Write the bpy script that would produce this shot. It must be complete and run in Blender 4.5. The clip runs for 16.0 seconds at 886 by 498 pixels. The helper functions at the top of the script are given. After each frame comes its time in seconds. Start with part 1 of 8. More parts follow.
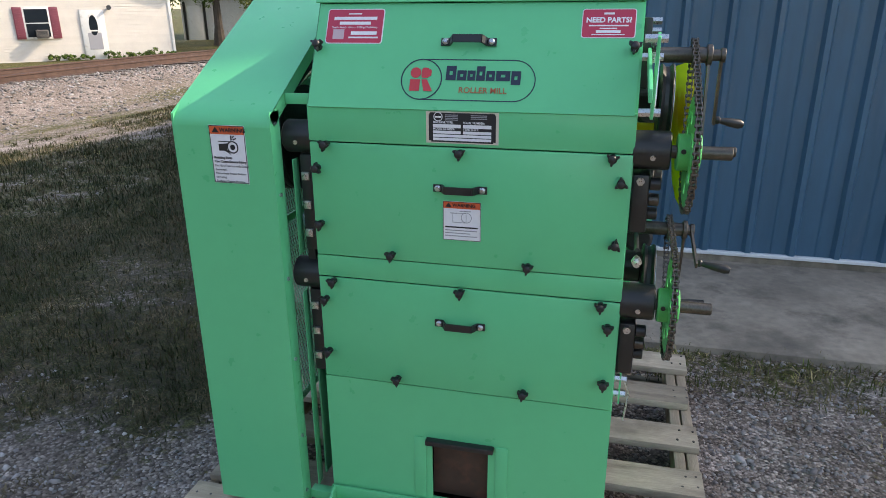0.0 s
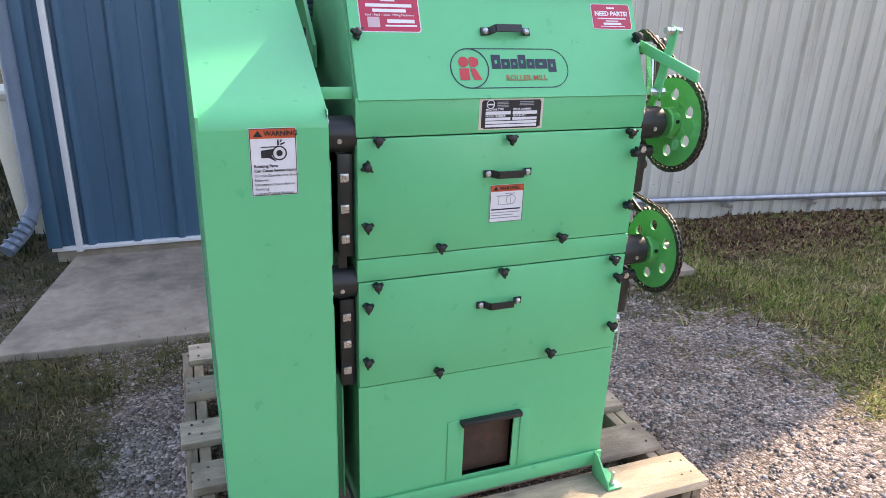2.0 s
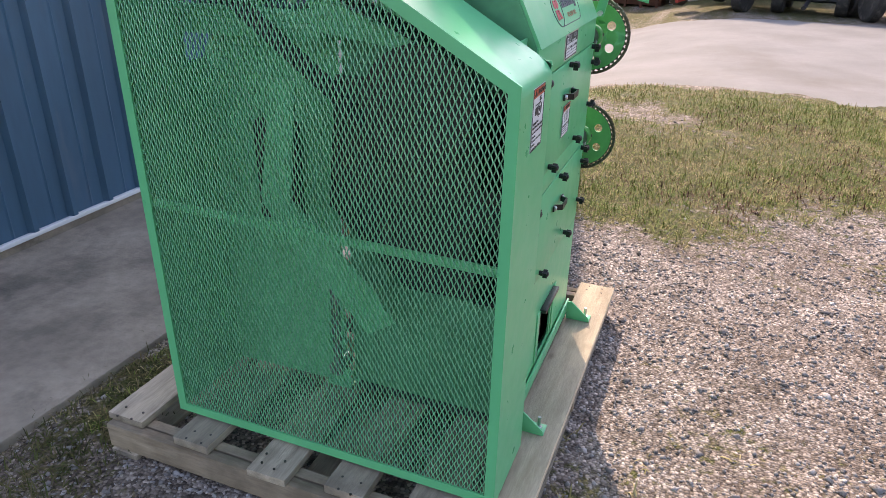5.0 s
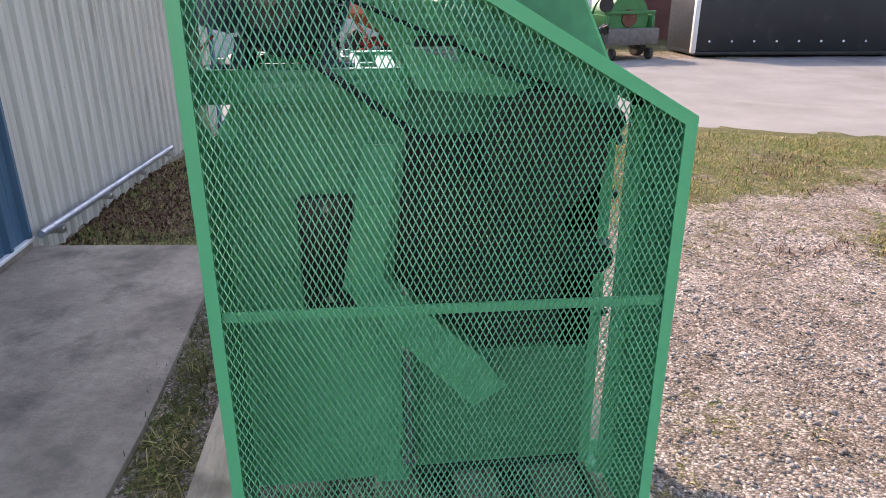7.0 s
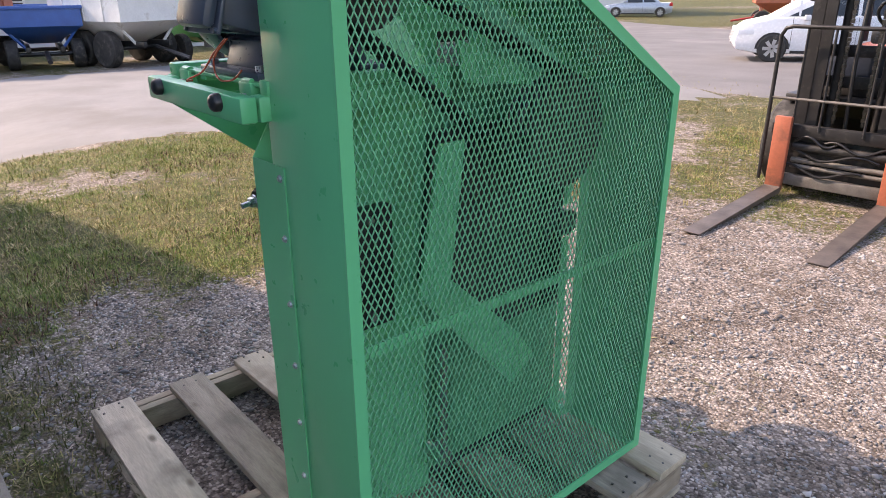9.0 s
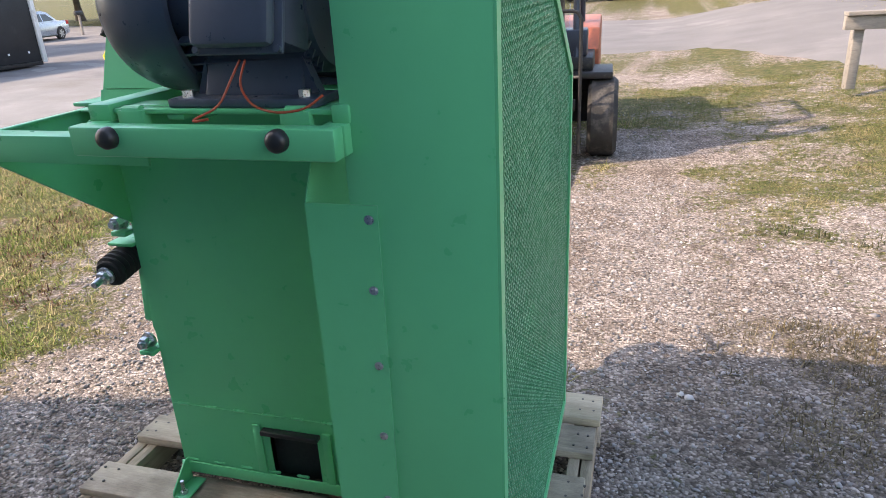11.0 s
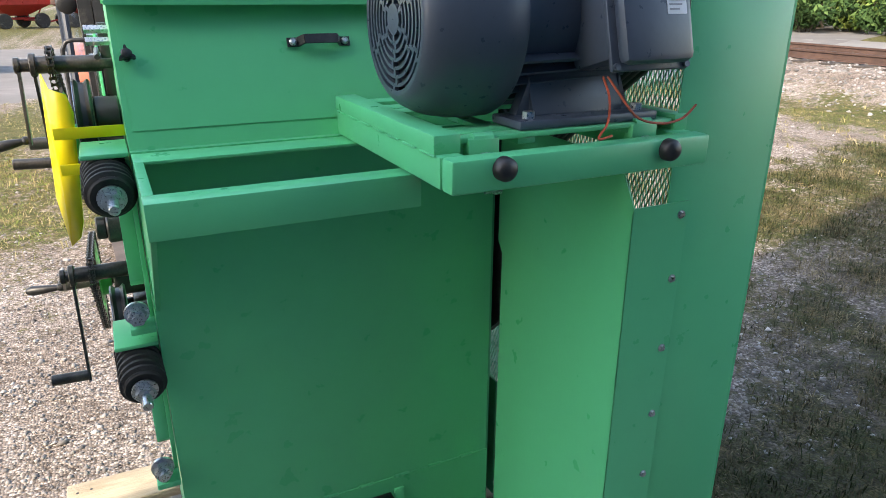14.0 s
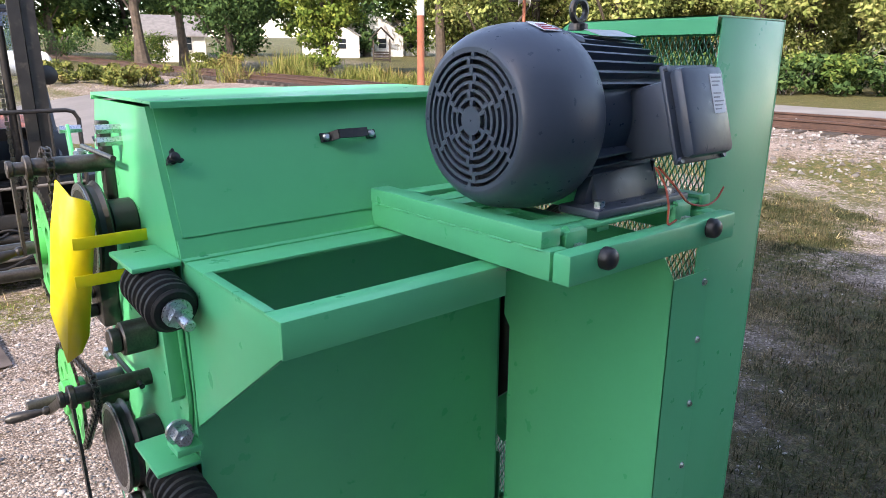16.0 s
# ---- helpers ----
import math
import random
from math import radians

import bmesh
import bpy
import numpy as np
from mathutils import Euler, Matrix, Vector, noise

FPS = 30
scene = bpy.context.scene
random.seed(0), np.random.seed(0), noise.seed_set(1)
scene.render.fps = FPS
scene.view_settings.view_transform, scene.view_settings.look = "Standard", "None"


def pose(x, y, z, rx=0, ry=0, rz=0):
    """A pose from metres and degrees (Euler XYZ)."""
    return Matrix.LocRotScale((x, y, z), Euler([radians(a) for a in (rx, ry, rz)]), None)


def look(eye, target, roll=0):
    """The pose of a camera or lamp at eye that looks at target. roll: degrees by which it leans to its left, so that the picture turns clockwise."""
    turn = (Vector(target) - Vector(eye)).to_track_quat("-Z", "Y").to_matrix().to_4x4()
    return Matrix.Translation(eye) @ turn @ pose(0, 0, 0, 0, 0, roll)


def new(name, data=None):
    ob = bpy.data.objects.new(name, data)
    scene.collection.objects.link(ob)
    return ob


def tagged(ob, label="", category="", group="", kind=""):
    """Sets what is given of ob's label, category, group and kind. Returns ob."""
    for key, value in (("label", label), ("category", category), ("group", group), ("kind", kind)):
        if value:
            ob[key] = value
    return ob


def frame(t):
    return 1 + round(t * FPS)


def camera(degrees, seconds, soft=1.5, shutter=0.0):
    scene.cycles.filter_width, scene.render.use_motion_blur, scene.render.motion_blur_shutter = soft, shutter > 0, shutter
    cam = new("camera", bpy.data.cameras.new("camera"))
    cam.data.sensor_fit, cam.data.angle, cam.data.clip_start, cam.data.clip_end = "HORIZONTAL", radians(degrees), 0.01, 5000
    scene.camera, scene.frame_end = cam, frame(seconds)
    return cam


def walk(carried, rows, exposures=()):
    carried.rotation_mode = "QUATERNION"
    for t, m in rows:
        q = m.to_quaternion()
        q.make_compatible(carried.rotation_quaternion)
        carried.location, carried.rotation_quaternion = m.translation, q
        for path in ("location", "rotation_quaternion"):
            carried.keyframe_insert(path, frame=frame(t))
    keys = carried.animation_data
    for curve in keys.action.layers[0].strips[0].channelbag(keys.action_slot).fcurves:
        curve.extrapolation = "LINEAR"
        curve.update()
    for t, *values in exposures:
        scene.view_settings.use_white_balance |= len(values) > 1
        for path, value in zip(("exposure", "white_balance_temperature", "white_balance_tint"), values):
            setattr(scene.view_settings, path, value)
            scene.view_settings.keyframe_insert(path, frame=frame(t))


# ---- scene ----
cam = camera(66.0, 16.0, soft=0.8)
PATH = [
    (0, (0.367, -1.632, 1.64), (-0.101, 0.192, 0.969), -0.4),
    (0.5, (0.098, -1.634, 1.631), (-0.12, 0.264, 1.038), 0.3),
    (1, (-0.249, -1.689, 1.641), (0.022, 0.196, 1.03), 1.1),
    (1.5, (-0.488, -1.69, 1.63), (-0.073, 0.2, 1.126), 1.8),
    (2, (-0.795, -1.592, 1.638), (-0.115, 0.156, 0.942), 2.0),
    (2.5, (-1.178, -1.523, 1.635), (-0.1, 0.016, 0.948), 4.7),
    (3, (-1.444, -1.412, 1.657), (-0.197, -0.031, 0.924), 5.4),
    (3.5, (-1.61, -1.136, 1.648), (-0.278, 0.133, 0.866), 0.5),
    (4, (-1.84, -0.955, 1.677), (-0.367, 0.178, 0.936), 1.5),
    (4.2, (-1.955, -0.858, 1.707), (-0.426, 0.164, 0.922), 0.6),
    (6.5, (-2.29, 0.403, 1.655), (-0.418, 0.495, 0.957), 2.5),
    (7, (-2.244, 0.699, 1.653), (-0.389, 0.481, 0.938), -0.1),
    (7.5, (-2.236, 0.956, 1.642), (-0.419, 0.41, 1.008), 1.9),
    (8, (-2.216, 1.354, 1.66), (-0.565, 0.466, 0.963), 2.1),
    (8.5, (-2.054, 1.553, 1.659), (-0.484, 0.538, 0.949), -1.2),
    (9, (-1.806, 1.732, 1.644), (-0.398, 0.505, 0.927), -0.3),
    (9.5, (-1.596, 1.954, 1.657), (-0.548, 0.412, 0.933), 3.6),
    (10, (-1.372, 1.99, 1.681), (-0.45, 0.402, 0.888), 4.9),
    (10.2, (-1.306, 2.018, 1.641), (-0.443, 0.383, 0.877), 3.2),
    (12.3, (-0.292, 2.185, 1.679), (-0.345, 0.35, 0.886), 2.0),
    (12.5, (-0.179, 2.197, 1.666), (-0.32, 0.384, 0.835), 4.2),
    (13, (0.07, 2.22, 1.681), (-0.355, 0.486, 0.78), -0.7),
    (13.5, (0.276, 2.172, 1.668), (-0.349, 0.438, 0.892), 1.4),
    (14, (0.433, 2.02, 1.672), (-0.386, 0.335, 0.974), 0.2),
    (14.5, (0.596, 1.923, 1.678), (-0.509, 0.398, 1.005), -1.2),
    (15, (0.738, 1.856, 1.716), (-0.471, 0.37, 1.14), -2.9),
    (15.5, (0.767, 1.816, 1.773), (-0.555, 0.368, 1.378), -0.2),
    (16, (0.8, 1.803, 1.742), (-0.429, 0.322, 1.2), 0.2),
]
walk(cam, [(t, look(e, g, r)) for t, e, g, r in PATH], exposures=[(0, 1.28, 7800, 15), (1.5, 1.95, 8200, 23), (2.5, 1.76, 8150, 24), (4, 1.45, 7950, 24), (6.5, 1.56, 7950, 25), (10.2, 1.66, 7850, 25), (12.3, 1.94, 7900, 6), (16, 1.72, 7350, 20)])

# ---- light ----
SUN_DIR = Vector((0.72, 0.345, 0.60)).normalized()
world = bpy.data.worlds.new("sky")
scene.world = world
world.use_nodes = True
wn = world.node_tree
sky = wn.nodes.new("ShaderNodeTexSky")
sky.sky_type = 'NISHITA'
sky.sun_disc = False
sky.sun_elevation = math.asin(SUN_DIR.z)
sky.sun_rotation = math.atan2(SUN_DIR.x, SUN_DIR.y)
sky.air_density, sky.dust_density, sky.ozone_density = 1.0, 1.0, 1.0
wn.links.new(sky.outputs[0], wn.nodes["Background"].inputs[0])
wn.nodes["Background"].inputs[1].default_value = 0.20
sun = new("sun", bpy.data.lights.new("sun", 'SUN'))
sun.data.energy, sun.data.angle, sun.data.color = 2.3, radians(0.6), (1.0, 0.93, 0.82)
sun.matrix_world = look(SUN_DIR * 30, (0, 0, 0))

# ---- building helpers ----


def thing(name, label, category, at=(0, 0, 0), group="", kind=""):
    """An Empty at a thing's base."""
    ob = new(name)
    ob.empty_display_size = 0.1
    ob.location = at
    return tagged(ob, label, category, group, kind)


def mesh_of(bm, name, mat, smooth=35):
    me = bpy.data.meshes.new(name)
    bmesh.ops.recalc_face_normals(bm, faces=bm.faces)
    bm.to_mesh(me)
    bm.free()
    if mat:
        me.materials.append(mat)
    if smooth:
        me.polygons.foreach_set("use_smooth", [True] * len(me.polygons))
        me.set_sharp_from_angle(angle=radians(smooth))
    return me


def base_of(p):
    """Where the parts under p have their origin; parts are built in world coordinates."""
    return Vector(p.location) if p.parent is None else Vector()


def part(name, bm, mat, parent=None, label="", smooth=35, kind="", move=True):
    """Links a bmesh, in world coordinates, as one mesh under a thing or a part. move=False: in the parent's own coordinates."""
    ob = new(name, mesh_of(bm, name, mat, smooth))
    if parent:
        ob.parent = parent
        if move:
            ob.matrix_parent_inverse = Matrix.Translation(-base_of(parent))
    return tagged(ob, label, kind=kind)


def solo(name, bm, mat, label, category, group="", kind="", smooth=35):
    return tagged(new(name, mesh_of(bm, name, mat, smooth)), label, category, group, kind)


def B():
    return bmesh.new()


def box(bm, x0, x1, y0, y1, z0, z1, bevel=0.0, m=None):
    vs = [bm.verts.new((x, y, z)) for x in (x0, x1) for y in (y0, y1) for z in (z0, z1)]
    idx = ((0, 1, 3, 2), (4, 6, 7, 5), (0, 4, 5, 1), (2, 3, 7, 6), (0, 2, 6, 4), (1, 5, 7, 3))
    fs = [bm.faces.new([vs[i] for i in f]) for f in idx]
    if bevel > 0:
        es = list({e for f in fs for e in f.edges})
        r = bmesh.ops.bevel(bm, geom=es, offset=bevel, segments=2, affect='EDGES', profile=0.5)
        vs = list({v for f in r["faces"] for v in f.verts} | {v for v in vs if v.is_valid})
    if m is not None:
        for v in vs:
            v.co = m @ v.co
    return vs


def prism(bm, pts, axis, a0, a1, bevel=0.0):
    """A polygon of (u, v) pairs pushed along an axis: x: (y, z), y: (x, z), z: (x, y)."""
    def at(u, v, a):
        return {"x": (a, u, v), "y": (u, a, v), "z": (u, v, a)}[axis]
    lo = [bm.verts.new(at(u, v, a0)) for u, v in pts]
    hi = [bm.verts.new(at(u, v, a1)) for u, v in pts]
    n = len(pts)
    fs = [bm.faces.new(lo), bm.faces.new(hi[::-1])]
    for i in range(n):
        fs.append(bm.faces.new((lo[i], hi[i], hi[(i + 1) % n], lo[(i + 1) % n])))
    if bevel > 0:
        es = list({e for f in fs for e in f.edges})
        bmesh.ops.bevel(bm, geom=es, offset=bevel, segments=2, affect='EDGES', profile=0.5)


def basis(p0, p1):
    d = (Vector(p1) - Vector(p0)).normalized()
    u = d.orthogonal().normalized() if abs(d.z) > 0.9 else d.cross(Vector((0, 0, 1))).normalized()
    return d, u, d.cross(u)


def lathe(bm, p0, p1, prof, seg=24, cap=True):
    """Rings of (distance from p0 along the axis, radius)."""
    d, u, w = basis(p0, p1)
    rings = []
    for a, r in prof:
        c = Vector(p0) + d * a
        rings.append([bm.verts.new(c + (u * math.cos(2 * math.pi * k / seg) + w * math.sin(2 * math.pi * k / seg)) * r) for k in range(seg)])
    for a, b in zip(rings, rings[1:]):
        for k in range(seg):
            bm.faces.new((a[k], a[(k + 1) % seg], b[(k + 1) % seg], b[k]))
    if cap:
        bm.faces.new(rings[0][::-1])
        bm.faces.new(rings[-1])


def cyl(bm, p0, p1, r, seg=20, ch=0.0):
    L = (Vector(p1) - Vector(p0)).length
    if ch:
        lathe(bm, p0, p1, [(0, r - ch), (ch, r), (L - ch, r), (L, r - ch)], seg)
    else:
        lathe(bm, p0, p1, [(0, r), (L, r)], seg)


def sweep(bm, pts, r, seg=8, closed=False):
    """A round rod through points."""
    pts = [Vector(p) for p in pts]
    rings = []
    n = len(pts)
    up = None
    for i, p in enumerate(pts):
        a = pts[i - 1] if (i > 0 or closed) else p
        b = pts[(i + 1) % n] if (i < n - 1 or closed) else p
        d = (b - a).normalized()
        if up is None:
            up = d.orthogonal().normalized()
        up = (up - d * up.dot(d)).normalized()
        w = d.cross(up)
        rings.append([bm.verts.new(p + (up * math.cos(2 * math.pi * k / seg) + w * math.sin(2 * math.pi * k / seg)) * r) for k in range(seg)])
    for i in range(n if closed else n - 1):
        a, b = rings[i], rings[(i + 1) % n]
        for k in range(seg):
            bm.faces.new((a[k], a[(k + 1) % seg], b[(k + 1) % seg], b[k]))
    if not closed:
        bm.faces.new(rings[0][::-1])
        bm.faces.new(rings[-1])


def hexnut(bm, p0, p1, r):
    cyl(bm, p0, p1, r, 6)


def plate_with_hole(bm, outer, hole, axis, a0, a1):
    """A plate: a polygon with one hole of the same number of corners, pushed along an axis."""
    def at(u, v, a):
        return {"x": (a, u, v), "y": (u, a, v), "z": (u, v, a)}[axis]
    n = len(outer)
    V = [[bm.verts.new(at(u, v, a)) for u, v in ring] for ring in (outer, hole) for a in (a0, a1)]
    o0, o1, h0, h1 = V
    for i in range(n):
        j = (i + 1) % n
        bm.faces.new((o0[i], o0[j], h0[j], h0[i]))
        bm.faces.new((o1[i], h1[i], h1[j], o1[j]))
        bm.faces.new((o0[i], o1[i], o1[j], o0[j]))
        bm.faces.new((h0[i], h0[j], h1[j], h1[i]))


# ---- materials ----


def material(name, col, rough=0.5, metal=0.0, noise_scale=0.0, var=0.15, bump=0.0, bump_scale=None, dirt=None, dirt_amt=0.3, dirt_scale=3.0,
             island=0.0, spec=0.5, coat=0.0, stretch=None, rvar=0.1):
    """Base colour with variation at two scales, patches of dirt, relief and uneven gloss."""
    m = bpy.data.materials.new(name)
    m.use_nodes = True
    nt = m.node_tree
    p = nt.nodes["Principled BSDF"]
    p.inputs["Roughness"].default_value, p.inputs["Metallic"].default_value = rough, metal
    p.inputs["Specular IOR Level"].default_value = spec
    p.inputs["Coat Weight"].default_value = coat
    p.inputs["Coat Roughness"].default_value = 0.12
    N, L = nt.nodes.new, nt.links.new
    tc = N("ShaderNodeTexCoord")
    co = tc.outputs["Object"]
    if stretch:
        mp = N("ShaderNodeMapping")
        mp.inputs["Scale"].default_value = stretch
        L(co, mp.inputs[0])
        co = mp.outputs[0]
    rgb = N("ShaderNodeRGB")
    rgb.outputs[0].default_value = (*col, 1)
    c = rgb.outputs[0]
    if noise_scale:
        for sc, amt in ((noise_scale, var), (noise_scale * 9, var * 0.6)):
            t = N("ShaderNodeTexNoise")
            t.inputs["Scale"].default_value, t.inputs["Detail"].default_value = sc, 6
            L(co, t.inputs["Vector"])
            r = N("ShaderNodeMapRange")
            r.inputs[1].default_value, r.inputs[2].default_value = 0.3, 0.7
            r.inputs[3].default_value, r.inputs[4].default_value = 1 - amt, 1 + amt
            L(t.outputs[0], r.inputs[0])
            x = N("ShaderNodeMix")
            x.data_type, x.blend_type = 'RGBA', 'MULTIPLY'
            x.inputs[0].default_value = 1.0
            L(c, x.inputs["A"])
            L(r.outputs[0], x.inputs["B"])
            c = x.outputs["Result"]
        rr = N("ShaderNodeMapRange")
        rr.inputs[1].default_value, rr.inputs[2].default_value = 0.3, 0.7
        rr.inputs[3].default_value, rr.inputs[4].default_value = max(0.03, rough - rvar), min(1, rough + rvar)
        L(t.outputs[0], rr.inputs[0])
        L(rr.outputs[0], p.inputs["Roughness"])
    if dirt:
        t = N("ShaderNodeTexNoise")
        t.inputs["Scale"].default_value, t.inputs["Detail"].default_value, t.inputs["Roughness"].default_value = dirt_scale, 8, 0.65
        L(co, t.inputs["Vector"])
        r = N("ShaderNodeMapRange")
        r.inputs[1].default_value, r.inputs[2].default_value = 0.65 - dirt_amt * 0.35, 0.8 - dirt_amt * 0.25
        L(t.outputs[0], r.inputs[0])
        x = N("ShaderNodeMix")
        x.data_type = 'RGBA'
        L(r.outputs[0], x.inputs[0])
        L(c, x.inputs["A"])
        x.inputs["B"].default_value = (*dirt, 1)
        c = x.outputs["Result"]
    if island:
        g = N("ShaderNodeNewGeometry")
        o = N("ShaderNodeObjectInfo")
        add = N("ShaderNodeMath")
        L(g.outputs["Random Per Island"], add.inputs[0])
        L(o.outputs["Random"], add.inputs[1])
        fr = N("ShaderNodeMath")
        fr.operation = 'FRACT'
        L(add.outputs[0], fr.inputs[0])
        r = N("ShaderNodeMapRange")
        r.inputs[3].default_value, r.inputs[4].default_value = 1 - island, 1 + island
        L(fr.outputs[0], r.inputs[0])
        x = N("ShaderNodeMix")
        x.data_type, x.blend_type = 'RGBA', 'MULTIPLY'
        x.inputs[0].default_value = 1.0
        L(c, x.inputs["A"])
        L(r.outputs[0], x.inputs["B"])
        c = x.outputs["Result"]
    L(c, p.inputs["Base Color"])
    if bump:
        t = N("ShaderNodeTexNoise")
        t.inputs["Scale"].default_value, t.inputs["Detail"].default_value = bump_scale or noise_scale * 6 or 60, 5
        L(co, t.inputs["Vector"])
        b = N("ShaderNodeBump")
        b.inputs["Strength"].default_value, b.inputs["Distance"].default_value = bump, 0.01
        L(t.outputs[0], b.inputs["Height"])
        L(b.outputs[0], p.inputs["Normal"])
    return m


def glass_material(name, col=(0.8, 0.85, 0.9), rough=0.02):
    m = bpy.data.materials.new(name)
    m.use_nodes = True
    p = m.node_tree.nodes["Principled BSDF"]
    p.inputs["Base Color"].default_value = (*col, 1)
    p.inputs["Transmission Weight"].default_value, p.inputs["Roughness"].default_value = 1.0, rough
    return m


GREEN = material("green_enamel", (0.082, 0.520, 0.240), 0.32, 0, 2.2, 0.025, 0.02, 90, dirt=(0.090, 0.50, 0.235), dirt_amt=0.10, dirt_scale=4, rvar=0.05, spec=0.45)
# Mesh green made paler: sky glint on the strands is put into the colour.
GREEN_MESH = material("pale_sheen_green_enamel", (0.115, 0.45, 0.25), 0.28, 0, 6, 0.08, 0.0, 80, coat=0.3)
# Darker copy of the green: shade behind the belt guard put into the colour.
GREEN_SHADED = material("shaded_green_enamel", (0.045, 0.27, 0.13), 0.5, 0, 3, 0.2, 0.06, 60)
SPROCKET_GREEN = material("green_sprocket_enamel", (0.06, 0.42, 0.12), 0.4, 0, 8, 0.1, 0.05, 80)
MOTOR = material("grey_blue_motor_enamel", (0.058, 0.074, 0.102), 0.36, 0, 6, 0.08, 0.02, 120, dirt=(0.08, 0.09, 0.1), dirt_amt=0.15, dirt_scale=6)
BLACK = material("black_plastic", (0.012, 0.012, 0.013), 0.45, 0, 30, 0.15)
BLACK_PAINT = material("black_enamel", (0.016, 0.016, 0.017), 0.4, 0, 12, 0.2, 0.05, 100, dirt=(0.05, 0.045, 0.04), dirt_amt=0.25, dirt_scale=12)
RUBBER = material("black_rubber", (0.014, 0.014, 0.014), 0.7, 0, 20, 0.2, 0.1, 60)
STEEL = material("zinc_plated_steel", (0.55, 0.56, 0.58), 0.32, 1.0, 30, 0.12)
DARK_STEEL = material("oiled_dark_steel", (0.10, 0.09, 0.08), 0.38, 0.8, 25, 0.3, 0.08, 90)
CHAIN_STEEL = material("oiled_chain_steel", (0.13, 0.115, 0.10), 0.34, 0.9, 60, 0.35)
YELLOW = material("safety_yellow_enamel", (0.80, 0.66, 0.012), 0.38, 0, 5, 0.06, 0.05, 60)
RED_WIRE = material("red_wire_insulation", (0.42, 0.06, 0.02), 0.5)
WHITE_LABEL = material("white_vinyl_label", (0.74, 0.74, 0.76), 0.45, 0, 12, 0.04)
RED_LABEL = material("crimson_vinyl_label", (0.50, 0.035, 0.075), 0.4, 0, 10, 0.06)
ORANGE_LABEL = material("orange_red_warning_band", (0.62, 0.10, 0.035), 0.45, 0, 10, 0.06)
INK = material("black_ink", (0.012, 0.012, 0.015), 0.5)
INK_RED = material("red_ink", (0.55, 0.04, 0.05), 0.45)
INK_ORANGE = material("rust_red_ink", (0.42, 0.10, 0.035), 0.45)
GREY_INK = material("grey_ink", (0.30, 0.30, 0.32), 0.5)
NAVY_INK = material("dark_navy_ink", (0.012, 0.02, 0.045), 0.45)
# Near-black colour that stands for shade inside and under the mill.
DARK = material("dark_shade_plate", (0.02, 0.022, 0.02), 0.7, 0, 8, 0.2)
RUST_INSIDE = material("brown_primer_steel", (0.06, 0.032, 0.022), 0.6, 0, 8, 0.3, dirt=(0.12, 0.05, 0.03), dirt_amt=0.4, dirt_scale=10)


def wood(name, col, dark, stretch=(1, 7, 7), island=0.30, stain=0.55):
    """Sawn boards: streaked grain, dark knots, grey rain stains."""
    m = material(name, col, 0.8, 0, 3.0, 0.2, 0.35, 40, dirt=dark, dirt_amt=0.35, dirt_scale=2.2, island=island, stretch=stretch, spec=0.25)
    nt = m.node_tree
    N, L = nt.nodes.new, nt.links.new
    p = nt.nodes["Principled BSDF"]
    c = p.inputs["Base Color"].links[0].from_socket
    tc = N("ShaderNodeTexCoord")
    mp = N("ShaderNodeMapping")
    mp.inputs["Scale"].default_value = tuple(1.0 if q == 1 else 2.2 for q in stretch)
    L(tc.outputs["Object"], mp.inputs[0])
    vo = N("ShaderNodeTexVoronoi")
    vo.inputs["Scale"].default_value = 3.6
    L(mp.outputs[0], vo.inputs["Vector"])
    kn = N("ShaderNodeMapRange")
    kn.inputs[1].default_value, kn.inputs[2].default_value, kn.inputs[3].default_value, kn.inputs[4].default_value = 0.05, 0.13, 0.75, 0.0
    L(vo.outputs["Distance"], kn.inputs[0])
    no = N("ShaderNodeTexNoise")
    no.inputs["Scale"].default_value, no.inputs["Detail"].default_value = 4.5, 5
    L(tc.outputs["Object"], no.inputs["Vector"])
    st = N("ShaderNodeMapRange")
    st.inputs[1].default_value, st.inputs[2].default_value, st.inputs[4].default_value = 0.50, 0.66, stain
    L(no.outputs[0], st.inputs[0])
    for fac, tint in ((st, tuple(q * 0.55 for q in dark)), (kn, (0.07, 0.042, 0.024))):
        x = N("ShaderNodeMix")
        x.data_type = 'RGBA'
        L(fac.outputs[0], x.inputs[0])
        L(c, x.inputs["A"])
        x.inputs["B"].default_value = (*tint, 1)
        c = x.outputs["Result"]
    L(c, p.inputs["Base Color"])
    return m


WOOD = wood("pallet_pine_weathered", (0.40, 0.335, 0.255), (0.19, 0.155, 0.115))
# Front board: pale pine, with the sun on it put into the colour.
WOOD_SUNLIT = wood("pallet_pine_sunlit", (0.60, 0.49, 0.35), (0.42, 0.33, 0.22), stain=0.25)
WOOD_Y = wood("pallet_pine_crosswise", (0.37, 0.295, 0.215), (0.2, 0.15, 0.1), (7, 1, 7), 0.15)
BLUE_SHEET = material("blue_painted_sheet_steel", (0.038, 0.112, 0.180), 0.42, 0.0, 1.2, 0.10, 0.05, 30, dirt=(0.07, 0.125, 0.18), dirt_amt=0.25, dirt_scale=2.5, stretch=(3, 3, 0.6))
WHITE_SHEET = material("cream_painted_sheet_steel", (0.52, 0.50, 0.44), 0.45, 0.0, 1.2, 0.06, 0.05, 30, dirt=(0.36, 0.33, 0.28), dirt_amt=0.25, dirt_scale=2.0, stretch=(3, 3, 0.6))
WHITE_TRIM = material("white_trim_steel", (0.66, 0.68, 0.70), 0.4, 0, 6, 0.06)
